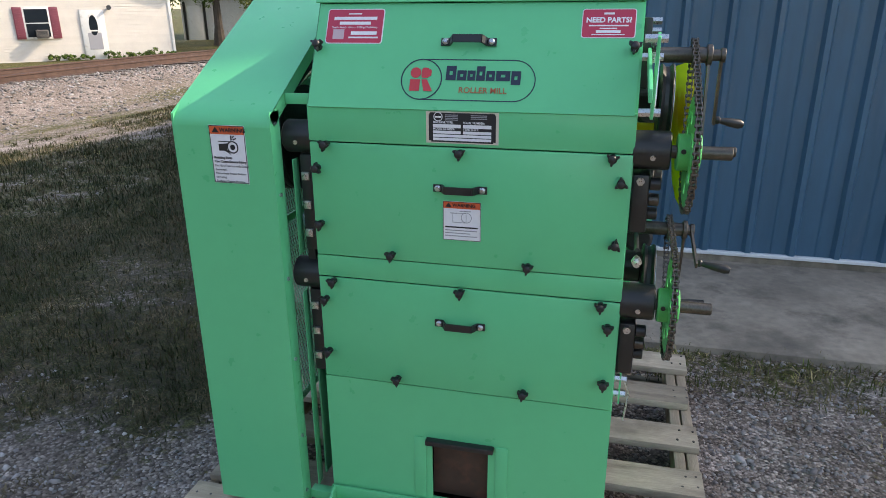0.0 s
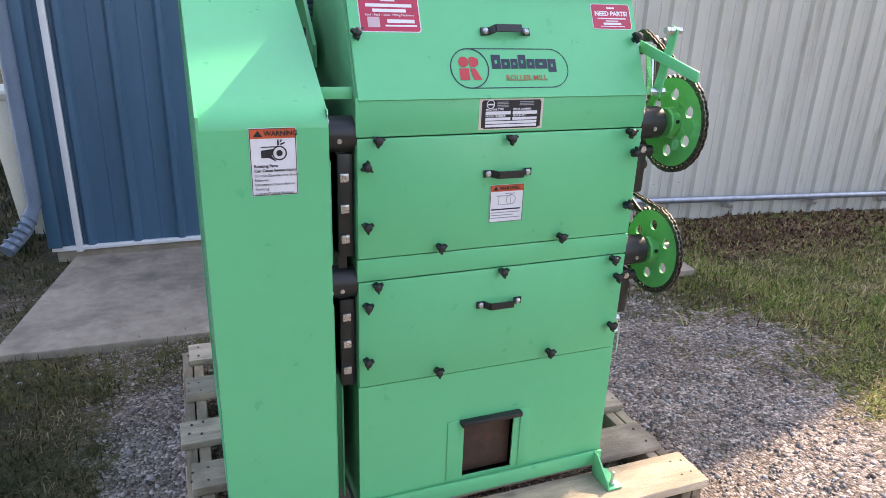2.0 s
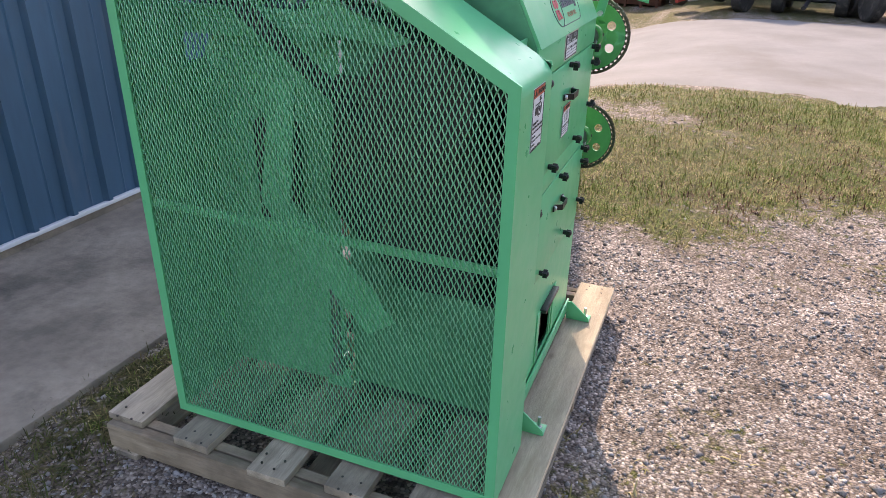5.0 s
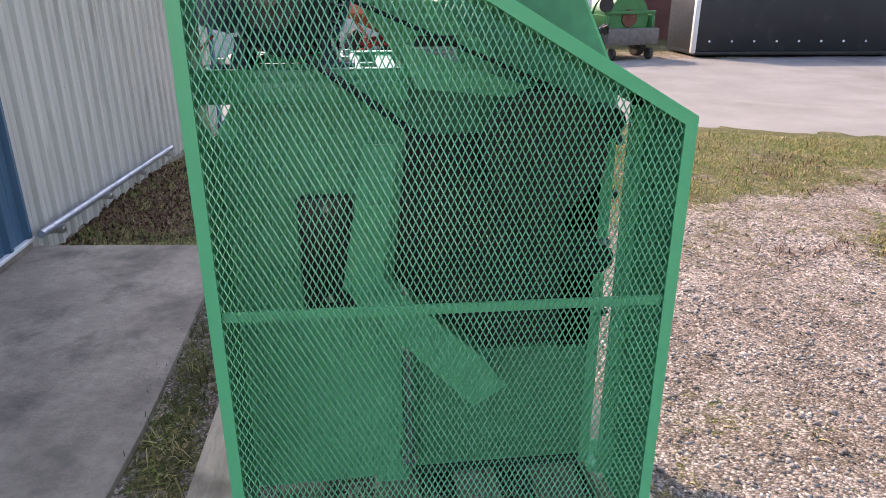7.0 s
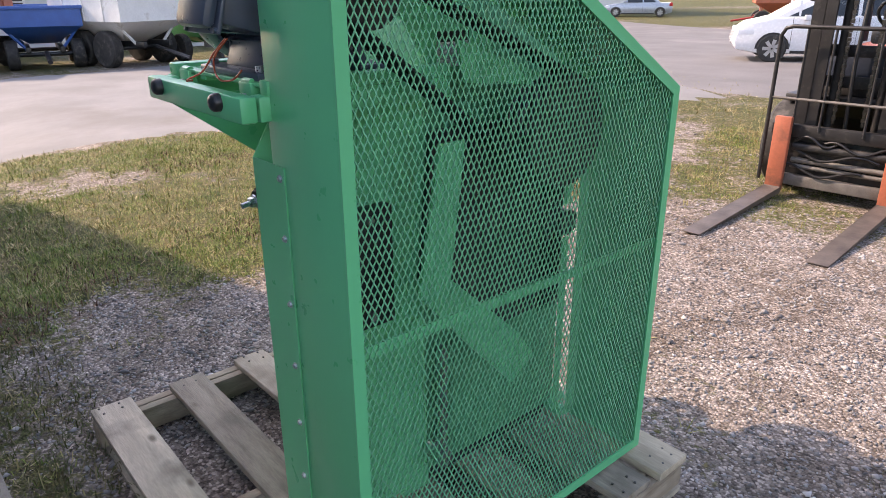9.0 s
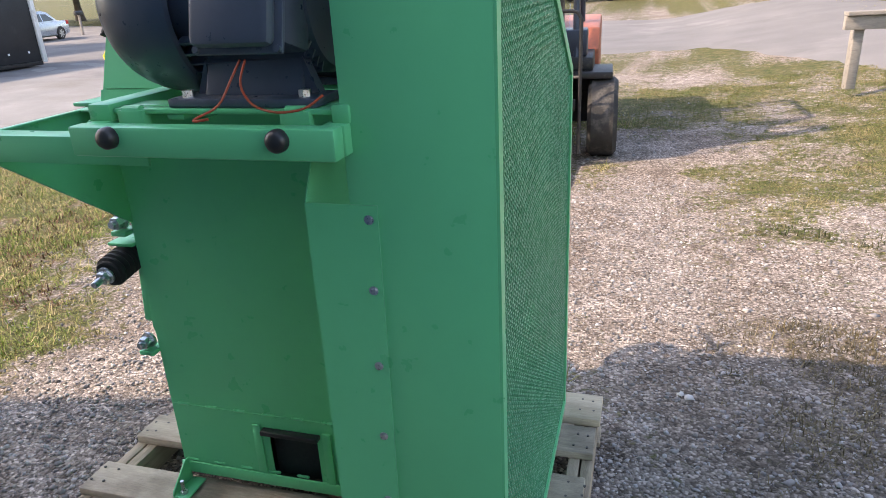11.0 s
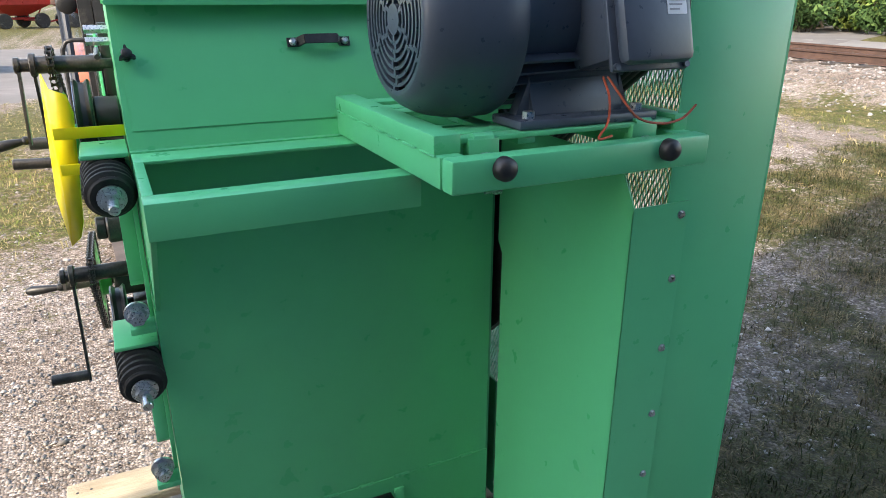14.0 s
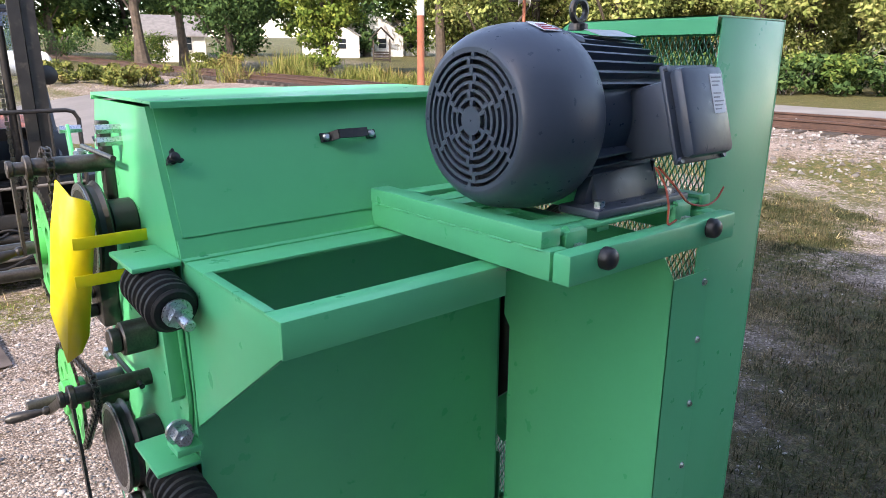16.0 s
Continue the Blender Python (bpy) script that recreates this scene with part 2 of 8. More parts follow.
CONCRETE = material("weathered_concrete", (0.285, 0.24, 0.19), 0.85, 0, 2.2, 0.26, 0.5, 70, dirt=(0.12, 0.105, 0.085), dirt_amt=0.42, dirt_scale=2.6, spec=0.3)
ROOF_METAL = material("dull_roof_steel", (0.30, 0.30, 0.30), 0.5, 0.3, 2, 0.1)

# ---- ground ----


def fbm(x, y, s, o=0.0):
    return noise.fractal(Vector((x * s + o, y * s - o, o * 0.37)), 0.8, 2.1, 4)


def smooth(a, b, v):
    t = min(1.0, max(0.0, (v - a) / (b - a)))
    return t * t * (3 - 2 * t)


TRACK_Y = (-400, -60, -40, -20, -4, 5, 12, 18, 27, 34, 60, 400)
TRACK_X = (-12.0, -10.2, -10.3, -11.2, -11.8, -12.7, -13.2, -12.6, -11.1, -10.0, -6.0, 40.0)


def track_x(y):
    """The rail nearest to the machine, a slow curve."""
    return sum(float(np.interp(y + k, TRACK_Y, TRACK_X)) for k in (-6, -3, 0, 3, 6)) / 5


def fitted_rise(x, y):
    """Raises the south-west ground so that far things fit the camera's rear views."""
    return smooth(-1.0, -6.0, x) * smooth(3.0, -3.0, y) * (0.10 + 0.026 * math.hypot(x, y))


def ground_z(x, y):
    """Height of the ground: flat round the machine, falling towards the white wall's far corner and the road."""
    z = 0.0
    z -= 0.13 * smooth(2.2, 2.8, x) * smooth(0.6, 2.0, y)
    z -= 0.32 * smooth(3.5, 9.5, x) * smooth(-1.0, 2.2, y)
    z -= 0.10 * smooth(5.0, 9.0, x)
    d = abs(x - (track_x(y) - 0.72))
    z -= 0.26 * smooth(-5.0, -10.0, x)
    z += 0.34 * (1 - smooth(1.7, 4.4, d)) + fitted_rise(x, y)
    z -= 0.22 * smooth(17.0, 34.0, math.hypot(x, y))
    z += 0.012 * fbm(x, y, 0.9) + 0.006 * fbm(x, y, 4.0, 3.0)
    return z


def grass_amount(x, y):
    """How grassy the ground is, 0 gravel to 1 turf."""
    n = fbm(x, y, 0.55, 7.0) * 0.55 + fbm(x, y, 2.3, 2.0) * 0.35
    g = 0.14 + 0.33 * smooth(1.5, 3.0, math.hypot(x + 0.2, (y + 0.8) * 0.75))
    g = max(g, 0.95 * smooth(0.8, 3.0, x + 0.3 * y) * smooth(-6.8, -3.0, y + 0.25 * x) * smooth(7.2, 6.4, x))
    g = max(g, 0.56 * smooth(-1.5, -2.8, x) * smooth(-6.5, -3.0, y) * smooth(-5.9, -4.0, x))
    g = max(g, 0.82 * smooth(-0.9, -1.5, x) * smooth(-0.2, 0.7, y) * smooth(-7.5 , -5.0, x - 1.0 * smooth(3.0, 1.0, y)))
    g = max(g, 0.85 * smooth(1.25, 1.45, y) * smooth(1.75, 1.55, y) * smooth(-1.9, -0.4, x) * smooth(2.6, 2.2, x))
    g = max(g, 0.62 * smooth(-1.0, -3.0, x) * smooth(-2.4, -5.0, y) * smooth(-13, -9.5, y))
    g = max(g, 0.55 * smooth(0.8, 3.0, x) * smooth(-2.0, -4.5, y) * smooth(-9.5, -7.5, y))
    d = abs(x - (track_x(y) - 0.75))
    g *= smooth(1.4 + 1.0 * smooth(1.0, 4.0, y), 3.6 + 1.0 * smooth(1.0, 4.0, y), d)
    if x < track_x(y) - 3.5:
        g = 0.9
    if y < -32 or x > 16:
        g = 0.85
    return min(1.0, max(0.0, g + n * (0.9 if g > 0.3 else 0.55)))


def shaded_soil_amount(x, y):
    """Dark soil in the west gravel, darkened further to carry the shade there."""
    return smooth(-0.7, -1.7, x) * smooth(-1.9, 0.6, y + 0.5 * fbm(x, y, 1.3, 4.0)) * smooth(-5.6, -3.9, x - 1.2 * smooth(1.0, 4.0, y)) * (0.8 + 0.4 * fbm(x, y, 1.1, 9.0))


def litter_amount(x, y):
    """Brown leaves along the foot of the white wall."""
    return smooth(1.9, 2.5, y) * smooth(2.4, 2.7, x) * smooth(6.5, 4.5, x)


def grid_sheet(name, xs, ys, zf, mat):
    nx, ny = len(xs), len(ys)
    verts = [(x, y, zf(x, y)) for y in ys for x in xs]
    faces = [(j * nx + i, j * nx + i + 1, (j + 1) * nx + i + 1, (j + 1) * nx + i) for j in range(ny - 1) for i in range(nx - 1)]
    me = bpy.data.meshes.new(name)
    me.from_pydata(verts, [], faces)
    me.materials.append(mat)
    me.polygons.foreach_set("use_smooth", [True] * len(faces))
    return new(name, me), verts


def steps(lo, mid0, mid1, hi, fine, grow=1.35):
    out = [mid0 + i * fine for i in range(int((mid1 - mid0) / fine) + 1)]
    s, v = fine, out[-1]
    while v < hi:
        s *= grow
        v += s
        out.append(v)
    s, v = fine, mid0
    while v > lo:
        s *= grow
        v -= s
        out.insert(0, v)
    return out


def ground_material():
    m = bpy.data.materials.new("gravel_and_dry_turf")
    m.use_nodes = True
    nt = m.node_tree
    N, L = nt.nodes.new, nt.links.new
    p = nt.nodes["Principled BSDF"]
    p.inputs["Roughness"].default_value = 0.9
    p.inputs["Specular IOR Level"].default_value = 0.2
    geo = N("ShaderNodeNewGeometry")
    pos = geo.outputs["Position"]

    def noise_at(scale, detail=6, rough=0.6):
        t = N("ShaderNodeTexNoise")
        t.inputs["Scale"].default_value, t.inputs["Detail"].default_value, t.inputs["Roughness"].default_value = scale, detail, rough
        L(pos, t.inputs["Vector"])
        return t.outputs[0]

    def ramp(fac, stops):
        r = N("ShaderNodeValToRGB")
        e = r.color_ramp.elements
        e[0].position, e[0].color = stops[0][0], (*stops[0][1], 1)
        e[1].position, e[1].color = stops[-1][0], (*stops[-1][1], 1)
        for s, c in stops[1:-1]:
            k = e.new(s)
            k.color = (*c, 1)
        L(fac, r.inputs[0])
        return r.outputs[0]

    def mix(fac, a, b, mode='MIX'):
        x = N("ShaderNodeMix")
        x.data_type, x.blend_type = 'RGBA', mode
        if isinstance(fac, float):
            x.inputs[0].default_value = fac
        else:
            L(fac, x.inputs[0])
        L(a, x.inputs["A"])
        L(b, x.inputs["B"])
        return x.outputs["Result"]

    vor = N("ShaderNodeTexVoronoi")
    vor.inputs["Scale"].default_value = 85
    L(pos, vor.inputs["Vector"])
    hsv = N("ShaderNodeSeparateColor")
    L(vor.outputs["Color"], hsv.inputs[0])
    stone = ramp(hsv.outputs[0], [(0.0, (0.10, 0.09, 0.085)), (0.3, (0.215, 0.197, 0.187)), (0.7, (0.335, 0.312, 0.30)), (1.0, (0.60, 0.575, 0.56))])
    gap = ramp(vor.outputs["Distance"], [(0.0, (1, 1, 1)), (0.55, (0.9, 0.88, 0.86)), (0.9, (0.45, 0.42, 0.40))])
    stone = mix(1.0, stone, gap, 'MULTIPLY')
    dust = ramp(noise_at(1.1), [(0.35, (0.74, 0.65, 0.57)), (0.65, (1.10, 1.04, 0.99))])
    stone = mix(1.0, stone, dust, 'MULTIPLY')
    mott = ramp(noise_at(5.5, 8, 0.65), [(0.32, (0.62, 0.58, 0.54)), (0.52, (1.0, 0.98, 0.96)), (0.70, (1.28, 1.27, 1.26))])
    stone = mix(1.0, stone, mott, 'MULTIPLY')
    turf = ramp(noise_at(7.0, 8, 0.7), [(0.25, (0.034, 0.046, 0.013)), (0.45, (0.078, 0.086, 0.027)), (0.62, (0.15, 0.12, 0.06)), (0.82, (0.25, 0.20, 0.12))])
    turf2 = ramp(noise_at(55.0, 4, 0.7), [(0.32, (0.25, 0.25, 0.22)), (0.5, (0.8, 0.8, 0.75)), (0.68, (1.9, 1.8, 1.6))])
    turf = mix(1.0, turf, turf2, 'MULTIPLY')
    at = N("ShaderNodeAttribute")
    at.attribute_name = "cover"
    sep = N("ShaderNodeSeparateColor")
    L(at.outputs["Color"], sep.inputs[0])
    edge = N("ShaderNodeMath")
    edge.operation = 'ADD'
    nz = N("ShaderNodeMapRange")
    L(noise_at(16.0, 6, 0.7), nz.inputs[0])
    nz.inputs[1].default_value, nz.inputs[2].default_value, nz.inputs[3].default_value, nz.inputs[4].default_value = 0.3, 0.7, -0.42, 0.42
    L(sep.outputs[0], edge.inputs[0])
    L(nz.outputs[0], edge.inputs[1])
    sh = N("ShaderNodeMapRange")
    sh.inputs[1].default_value, sh.inputs[2].default_value = 0.36, 0.62
    L(edge.outputs[0], sh.inputs[0])
    col = mix(sh.outputs[0], stone, turf)
    leaf = ramp(noise_at(38.0, 5, 0.7), [(0.3, (0.05, 0.026, 0.016)), (0.55, (0.13, 0.07, 0.045)), (0.75, (0.24, 0.15, 0.10))])
    col = mix(sep.outputs[1], col, leaf)
    # Very dark soil ramp: shade on the west ground is put into it.
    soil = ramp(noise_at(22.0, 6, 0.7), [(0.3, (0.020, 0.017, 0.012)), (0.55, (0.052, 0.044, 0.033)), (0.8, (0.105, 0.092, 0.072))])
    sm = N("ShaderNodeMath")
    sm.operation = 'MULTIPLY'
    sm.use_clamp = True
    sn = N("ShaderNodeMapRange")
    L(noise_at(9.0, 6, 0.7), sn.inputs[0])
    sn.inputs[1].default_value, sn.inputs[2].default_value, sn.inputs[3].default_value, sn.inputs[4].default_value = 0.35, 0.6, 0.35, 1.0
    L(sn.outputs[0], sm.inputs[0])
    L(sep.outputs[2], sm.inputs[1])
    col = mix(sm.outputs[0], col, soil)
    L(col, p.inputs["Base Color"])
    b = N("ShaderNodeBump")
    b.inputs["Strength"].default_value, b.inputs["Distance"].default_value = 0.7, 0.010
    inv = N("ShaderNodeMath")
    inv.operation = 'SUBTRACT'
    inv.inputs[0].default_value = 1.0
    L(vor.outputs["Distance"], inv.inputs[1])
    L(inv.outputs[0], b.inputs["Height"])
    L(b.outputs[0], p.inputs["Normal"])
    return m


GROUND = ground_material()
gx = steps(-900, -9.0, 9.0, 900, 0.125)
gy = steps(-900, -8.0, 4.0, 900, 0.125)
ground, gverts = grid_sheet("ground", gx, gy, ground_z, GROUND)
cover = ground.data.color_attributes.new("cover", 'FLOAT_COLOR', 'POINT')
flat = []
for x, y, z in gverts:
    flat += [grass_amount(x, y), litter_amount(x, y), shaded_soil_amount(x, y), 1]
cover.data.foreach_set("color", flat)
tagged(ground, "crushed grey limestone gravel with dry trampled grass", "ground", kind="structure")

# road: a pale worn strip to the east that opens into a wide yard in the south
ROADM = material("pale_worn_road", (0.205, 0.197, 0.19), 0.9, 0, 0.9, 0.12, 0.3, 45, dirt=(0.16, 0.146, 0.134), dirt_amt=0.35, dirt_scale=0.35, spec=0.25)
ASPHALT = material("grey_asphalt", (0.16, 0.15, 0.145), 0.9, 0, 0.9, 0.12, 0.3, 60, dirt=(0.24, 0.22, 0.21), dirt_amt=0.3, dirt_scale=0.3, spec=0.25)


def ribbon(name, left, right, mat, label, lift):
    """A strip of road between two edges, laid on the ground."""
    n = len(left) - 1
    verts, faces = [], []
    cols, sub = 14, 12
    rows = n * sub
    for i in range(rows + 1):
        f = i / sub
        k = min(n - 1, int(f))
        t = f - k
        a = Vector(left[k]).lerp(Vector(left[k + 1]), t)
        b = Vector(right[k]).lerp(Vector(right[k + 1]), t)
        for j in range(cols + 1):
            q = a.lerp(b, j / cols)
            w = 0.18 * fbm(q.x, q.y, 0.8, 5.0) if j in (0, cols) else 0.0
            q = q + (b - a).normalized() * w
            e = 0.0 if j in (0, cols) else 1.0
            verts.append((q.x, q.y, ground_z(q.x, q.y) - 0.012 + e * lift))
    c1 = cols + 1
    faces = [(i * c1 + j, i * c1 + j + 1, (i + 1) * c1 + j + 1, (i + 1) * c1 + j) for i in range(rows) for j in range(cols)]
    me = bpy.data.meshes.new(name)
    me.from_pydata(verts, [], faces)
    me.materials.append(mat)
    me.polygons.foreach_set("use_smooth", [True] * len(faces))
    return tagged(new(name, me), label, "road", kind="structure")


ribbon("road_east", [(10.6, 60), (8.6, 6), (7.0, 2), (6.7, -0.3), (5.7, -3.5), (4.3, -6.2), (3.1, -8.6)], [(22, 60), (15.8, 6), (15.6, 2), (15.4, -0.3), (15.6, -5), (15.6, -10), (15.5, -15)],
       ROADM, "pale dusty worn concrete road beside the grass", 0.03)
ribbon("road_south", [(16.2, -9.5), (3.0, -8.8), (0.0, -12.8), (-2.2, -13.2), (-4.4, -7.3), (-6.5, -6.6), (-10, -8.0), (-16, -10), (-30, -16)], [(46, -44), (9, -29), (1.6, -26), (-3.5, -24.5), (-6.5, -21), (-9, -17.5), (-13, -15.5), (-18, -15.0), (-32, -22)],
       ASPHALT, "grey worn asphalt road in full sun", 0.034)
ribbon("road_beyond_track", [(-13.5, 60), (-17.2, 26), (-17.6, 12), (-16.2, 2), (-15.2, -6), (-15.5, -14), (-16.5, -40)], [(-17, 60), (-21, 26), (-22, 12), (-21, 2), (-20.6, -6), (-21, -14), (-22, -40)],
       ROADM, "pale narrow road beyond the railway", 0.03)

# concrete apron before the blue wall
bm = B()
prism(bm, [(-1.72, 1.66), (0.2, 1.61), (2.22, 1.64), (2.36, 2.93), (-1.5, 2.93)], "z", -0.12, 0.035, 0.008)
solo("slab", bm, CONCRETE, "weathered grey concrete apron at the foot of the wall", "slab", kind="structure")
bm = B()
prism(bm, [(7.5, 1.98), (8.4, 1.85), (8.55, 2.5), (7.65, 2.62)], "z", -0.7, -0.42, 0.01)
solo("well_cover_slab", bm, material("pale_concrete", (0.36, 0.33, 0.29), 0.85, 0, 3, 0.1, 0.2, 60), "pale square concrete cover slab set in the grass", "slab")
bm = B()
cyl(bm, (8.0, 2.25, -0.43), (8.0, 2.25, -0.34), 0.02, 8)
solo("iron_pin", bm, DARK_STEEL, "short dark iron pin standing on the slab", "pin")

# ---- building with blue and cream sheet walls ----
WY = 2.95
bld = thing("grain_building", "tall farm building clad in blue and cream ribbed sheet steel", "building", (3.5, WY, 0), kind="structure")


def sheet_panel(x0, x1, z0, ztop, pitch, rib, mat, name, minor=True):
    """One ribbed cladding panel, seen from the south; ztop gives the upper edge."""
    prof = []
    n = max(1, round((x1 - x0) / pitch))
    w = (x1 - x0) / n
    for i in range(n):
        a = x0 + i * w
        prof += [(a, 0.0), (a + w * 0.36, 0.0), (a + w * 0.40, -0.005), (a + w * 0.44, 0.0), (a + w * 0.72, 0.0), (a + w * 0.79, -rib), (a + w * 0.90, -rib), (a + w * 0.97, 0.0)] if minor \
            else [(a, 0.0), (a + w * 0.58, 0.0), (a + w * 0.70, -rib), (a + w * 0.88, -rib), (a + w, 0.0)]
    prof.append((x1, 0.0))
    bm = B()
    rows = []
    for d in (0.0, 0.004):
        rows.append([(bm.verts.new((x, WY + y + d, z0)), bm.verts.new((x, WY + y + d, ztop(x)))) for x, y in prof])
    for r in rows:
        for a, b in zip(r, r[1:]):
            bm.faces.new((a[0], b[0], b[1], a[1]))
    for a, b in zip(rows[0], rows[0][1:]):
        k = rows[0].index(a)
        c, d = rows[1][k], rows[1][k + 1]
        bm.faces.new((a[0], c[0], d[0], b[0]))
    return part(name, bm, mat, bld, smooth=20)


def roof_line(x):
    """The unseen upper edge, pitched like a gable to cast the building's shadow."""
    return 7.2 - abs(x - 3.52) * 0.667


for i in range(5):
    a = -1.62 + i * 0.794
    sheet_panel(a, a + 0.794, 0.10, roof_line, 0.2807, 0.034, BLUE_SHEET, "blue_panel")
for i in range(7):
    a = 2.35 + i * 0.9357
    sheet_panel(a, a + 0.9357, -0.10 - 0.035 * i if i < 3 else -0.17 - 0.03 * (i - 2), roof_line, 0.234, 0.030, WHITE_SHEET, "cream_panel")
bm = B()
prism(bm, [(-1.62, 0.10), (8.9, 0.10), (8.9, 3.6), (3.52, 7.19), (-1.62, 3.75)], "y", WY + 0.02, WY + 0.22)
part("south_wall_core", bm, CONCRETE, bld)
bm = B()
box(bm, 8.70, 8.89, WY + 0.22, 15, -0.7, 3.6)
part("east_wall", bm, BLUE_SHEET, bld)
bm = B()
box(bm, -1.62, -1.42, WY + 0.22, 15, -0.1, 3.72)
part("west_wall", bm, BLUE_SHEET, bld)
bm = B()
box(bm, -1.62, 8.89, 14.8, 15, -0.7, 3.6)
part("north_wall", bm, BLUE_SHEET, bld)
# Unseen roof, added and pitched to throw the shade on the ground.
bm = B()
prism(bm, [(-1.80, 3.66), (3.52, 7.205), (9.02, 3.54), (9.02, 3.64), (3.52, 7.31), (-1.80, 3.76)], "y", WY - 0.06, 15.1)
part("roof", bm, ROOF_METAL, bld)
# foundations, trims and corner flashings
bm = B()
box(bm, -1.60, 2.36, WY - 0.01, WY + 0.2, -0.2, 0.098, 0.01)
part("foundation", bm, CONCRETE, bld)
bm = B()
prism(bm, [(2.37, -0.6), (8.88, -0.9), (8.88, -0.28), (2.37, -0.09)], "y", WY + 0.006, WY + 0.2)
part("foundation", bm, CONCRETE, bld)
bm = B()
box(bm, -1.62, 2.35, WY - 0.036, WY - 0.004, 0.078, 0.104, 0.003)
part("base_trim", bm, WHITE_TRIM, bld, "pale base trim strip")
bm = B()
box(bm, -1.485, -1.447, WY - 0.045, WY - 0.003, 0.07, 3.84, 0.004)
part("corner_trim", bm, WHITE_TRIM, bld, "white vertical trim strip")
bm = B()
box(bm, -1.635, -1.56, WY - 0.05, WY + 0.1, 0.105, 3.7, 0.006)
part("corner_flashing", bm, BLUE_SHEET, bld)
bm = B()
box(bm, 8.80, 8.93, WY - 0.05, WY + 0.1, -0.5, 3.6, 0.006)
part("corner_flashing", bm, BLUE_SHEET, bld)
# pipe rail along the foot of the cream wall
bm = B()
cyl(bm, (2.30, WY - 0.10, 0.13), (5.65, WY - 0.10, -0.02), 0.028, 12)
part("pipe_rail", bm, material("galvanised_pipe", (0.30, 0.33, 0.38), 0.4, 0.6, 20, 0.15), bld, "galvanised pipe along the wall foot")
for k in range(4):
    x = 2.6 + k * 0.98
    zc = 0.13 - 0.0447 * (x - 2.30)
    bm = B()
    box(bm, x - 0.03, x + 0.03, WY - 0.13, WY - 0.022, zc - 0.075, zc - 0.03, 0.004)
    part("pipe_bracket", bm, STEEL, bld)
# screw heads on the cream and blue sheets
bm0 = B()
lathe(bm0, (0, 0, 0), (0, -1, 0), [(0, 0.008), (0.004, 0.008), (0.007, 0.004)], 6)
screw_mesh = mesh_of(bm0, "sheet_screw", STEEL)
for row, z in enumerate((0.22, 0.95, 1.85, 2.9)):
    for k in range(38):
        x = -1.40 + k * 0.2647
        if x > 8.6:
            break
        s = new("sheet_screw", screw_mesh)
        s.parent = bld
        s.matrix_parent_inverse = Matrix.Translation(-Vector(bld.location))
        s.location = (x, WY + 0.001, z)
# downspout with elbow at the west corner
bm = B()
sweep(bm, [(-1.665, WY - 0.06, 3.6), (-1.665, WY - 0.06, 0.40), (-1.70, WY - 0.07, 0.32), (-1.73, WY - 0.11, 0.25), (-1.78, WY - 0.17, 0.20), (-1.82, WY - 0.22, 0.17)], 0.042, 12)
dsp = solo("downspout", bm, material("faded_blue_gutter_steel", (0.11, 0.16, 0.22), 0.45, 0, 5, 0.1), "faded blue downspout with a bent foot at the corner", "downspout", kind="structure")
bm = B()
for i in range(6):
    t = i / 5
    p = Vector((-1.70, WY - 0.075, 0.31)).lerp(Vector((-1.81, WY - 0.21, 0.178)), t)
    lathe(bm, p, p + Vector((-0.05, -0.06, -0.06)), [(0, 0.044), (0.006, 0.050), (0.012, 0.044)], 12)
part("elbow_crimp", bm, dsp.data.materials[0], dsp, "crimped elbow rings")
bin_ = thing("feed_bin", "cream plastic tapered bin with a flat lid beside the corner", "bin", (-1.78, 3.62, 0.0))
CREAM_PLASTIC = material("cream_plastic", (0.50, 0.50, 0.44), 0.5, 0, 5, 0.06)
bm = B()
lathe(bm, (-1.78, 3.62, 0.0), (-1.78, 3.62, 1.0), [(0, 0.11), (0.02, 0.12), (0.93, 0.21), (0.95, 0.20)], 28)
part("body", bm, CREAM_PLASTIC, bin_)
bm = B()
lathe(bm, (-1.78, 3.62, 0.94), (-1.78, 3.62, 1.1), [(0, 0.225), (0.035, 0.228), (0.05, 0.21), (0.06, 0.05)], 28)
part("lid", bm, CREAM_PLASTIC, bin_, "flat cream lid")

# ---- pallet ----
pallet = thing("pallet", "weathered softwood pallet with gapped deck boards under the machine", "pallet", (-0.08, 0.57, 0))
for i, (y0, y1) in enumerate(((-0.165, -0.005), (0.045, 0.195), (0.31, 0.445), (0.575, 0.715), (0.87, 1.01), (1.155, 1.305))):
    bm = B()
    box(bm, -0.90 + 0.012 * (i % 3), 0.745 - 0.014 * ((i * 2) % 3), y0, y1, 0.118, 0.150 - 0.004 * (i % 2), 0.004,
        pose(0, 0.0, 0, 0, 0, (-0.35, 0.3, -0.2, 0.5, -0.4, -0.5)[i]))
    part("deck_board", bm, WOOD_SUNLIT if i == 0 else WOOD, pallet, "pale front board brightened for the sun" if i == 0 else "")
for x in (-0.872, -0.828, -0.06, 0.672, 0.716):
    bm = B()
    box(bm, x - 0.019, x + 0.019, -0.155, 1.30, 0.022, 0.1175, 0.003)
    part("stringer", bm, WOOD_Y, pallet)
for y0, y1 in ((-0.15, -0.04), (0.50, 0.61), (1.18, 1.29)):
    bm = B()
    box(bm, -0.90, 0.74, y0, y1, 0.0, 0.0215, 0.003)
    part("bottom_board", bm, WOOD, pallet)
bm0 = B()
cyl(bm0, (0, 0, -0.002), (0, 0, 0.0015), 0.0045, 6)
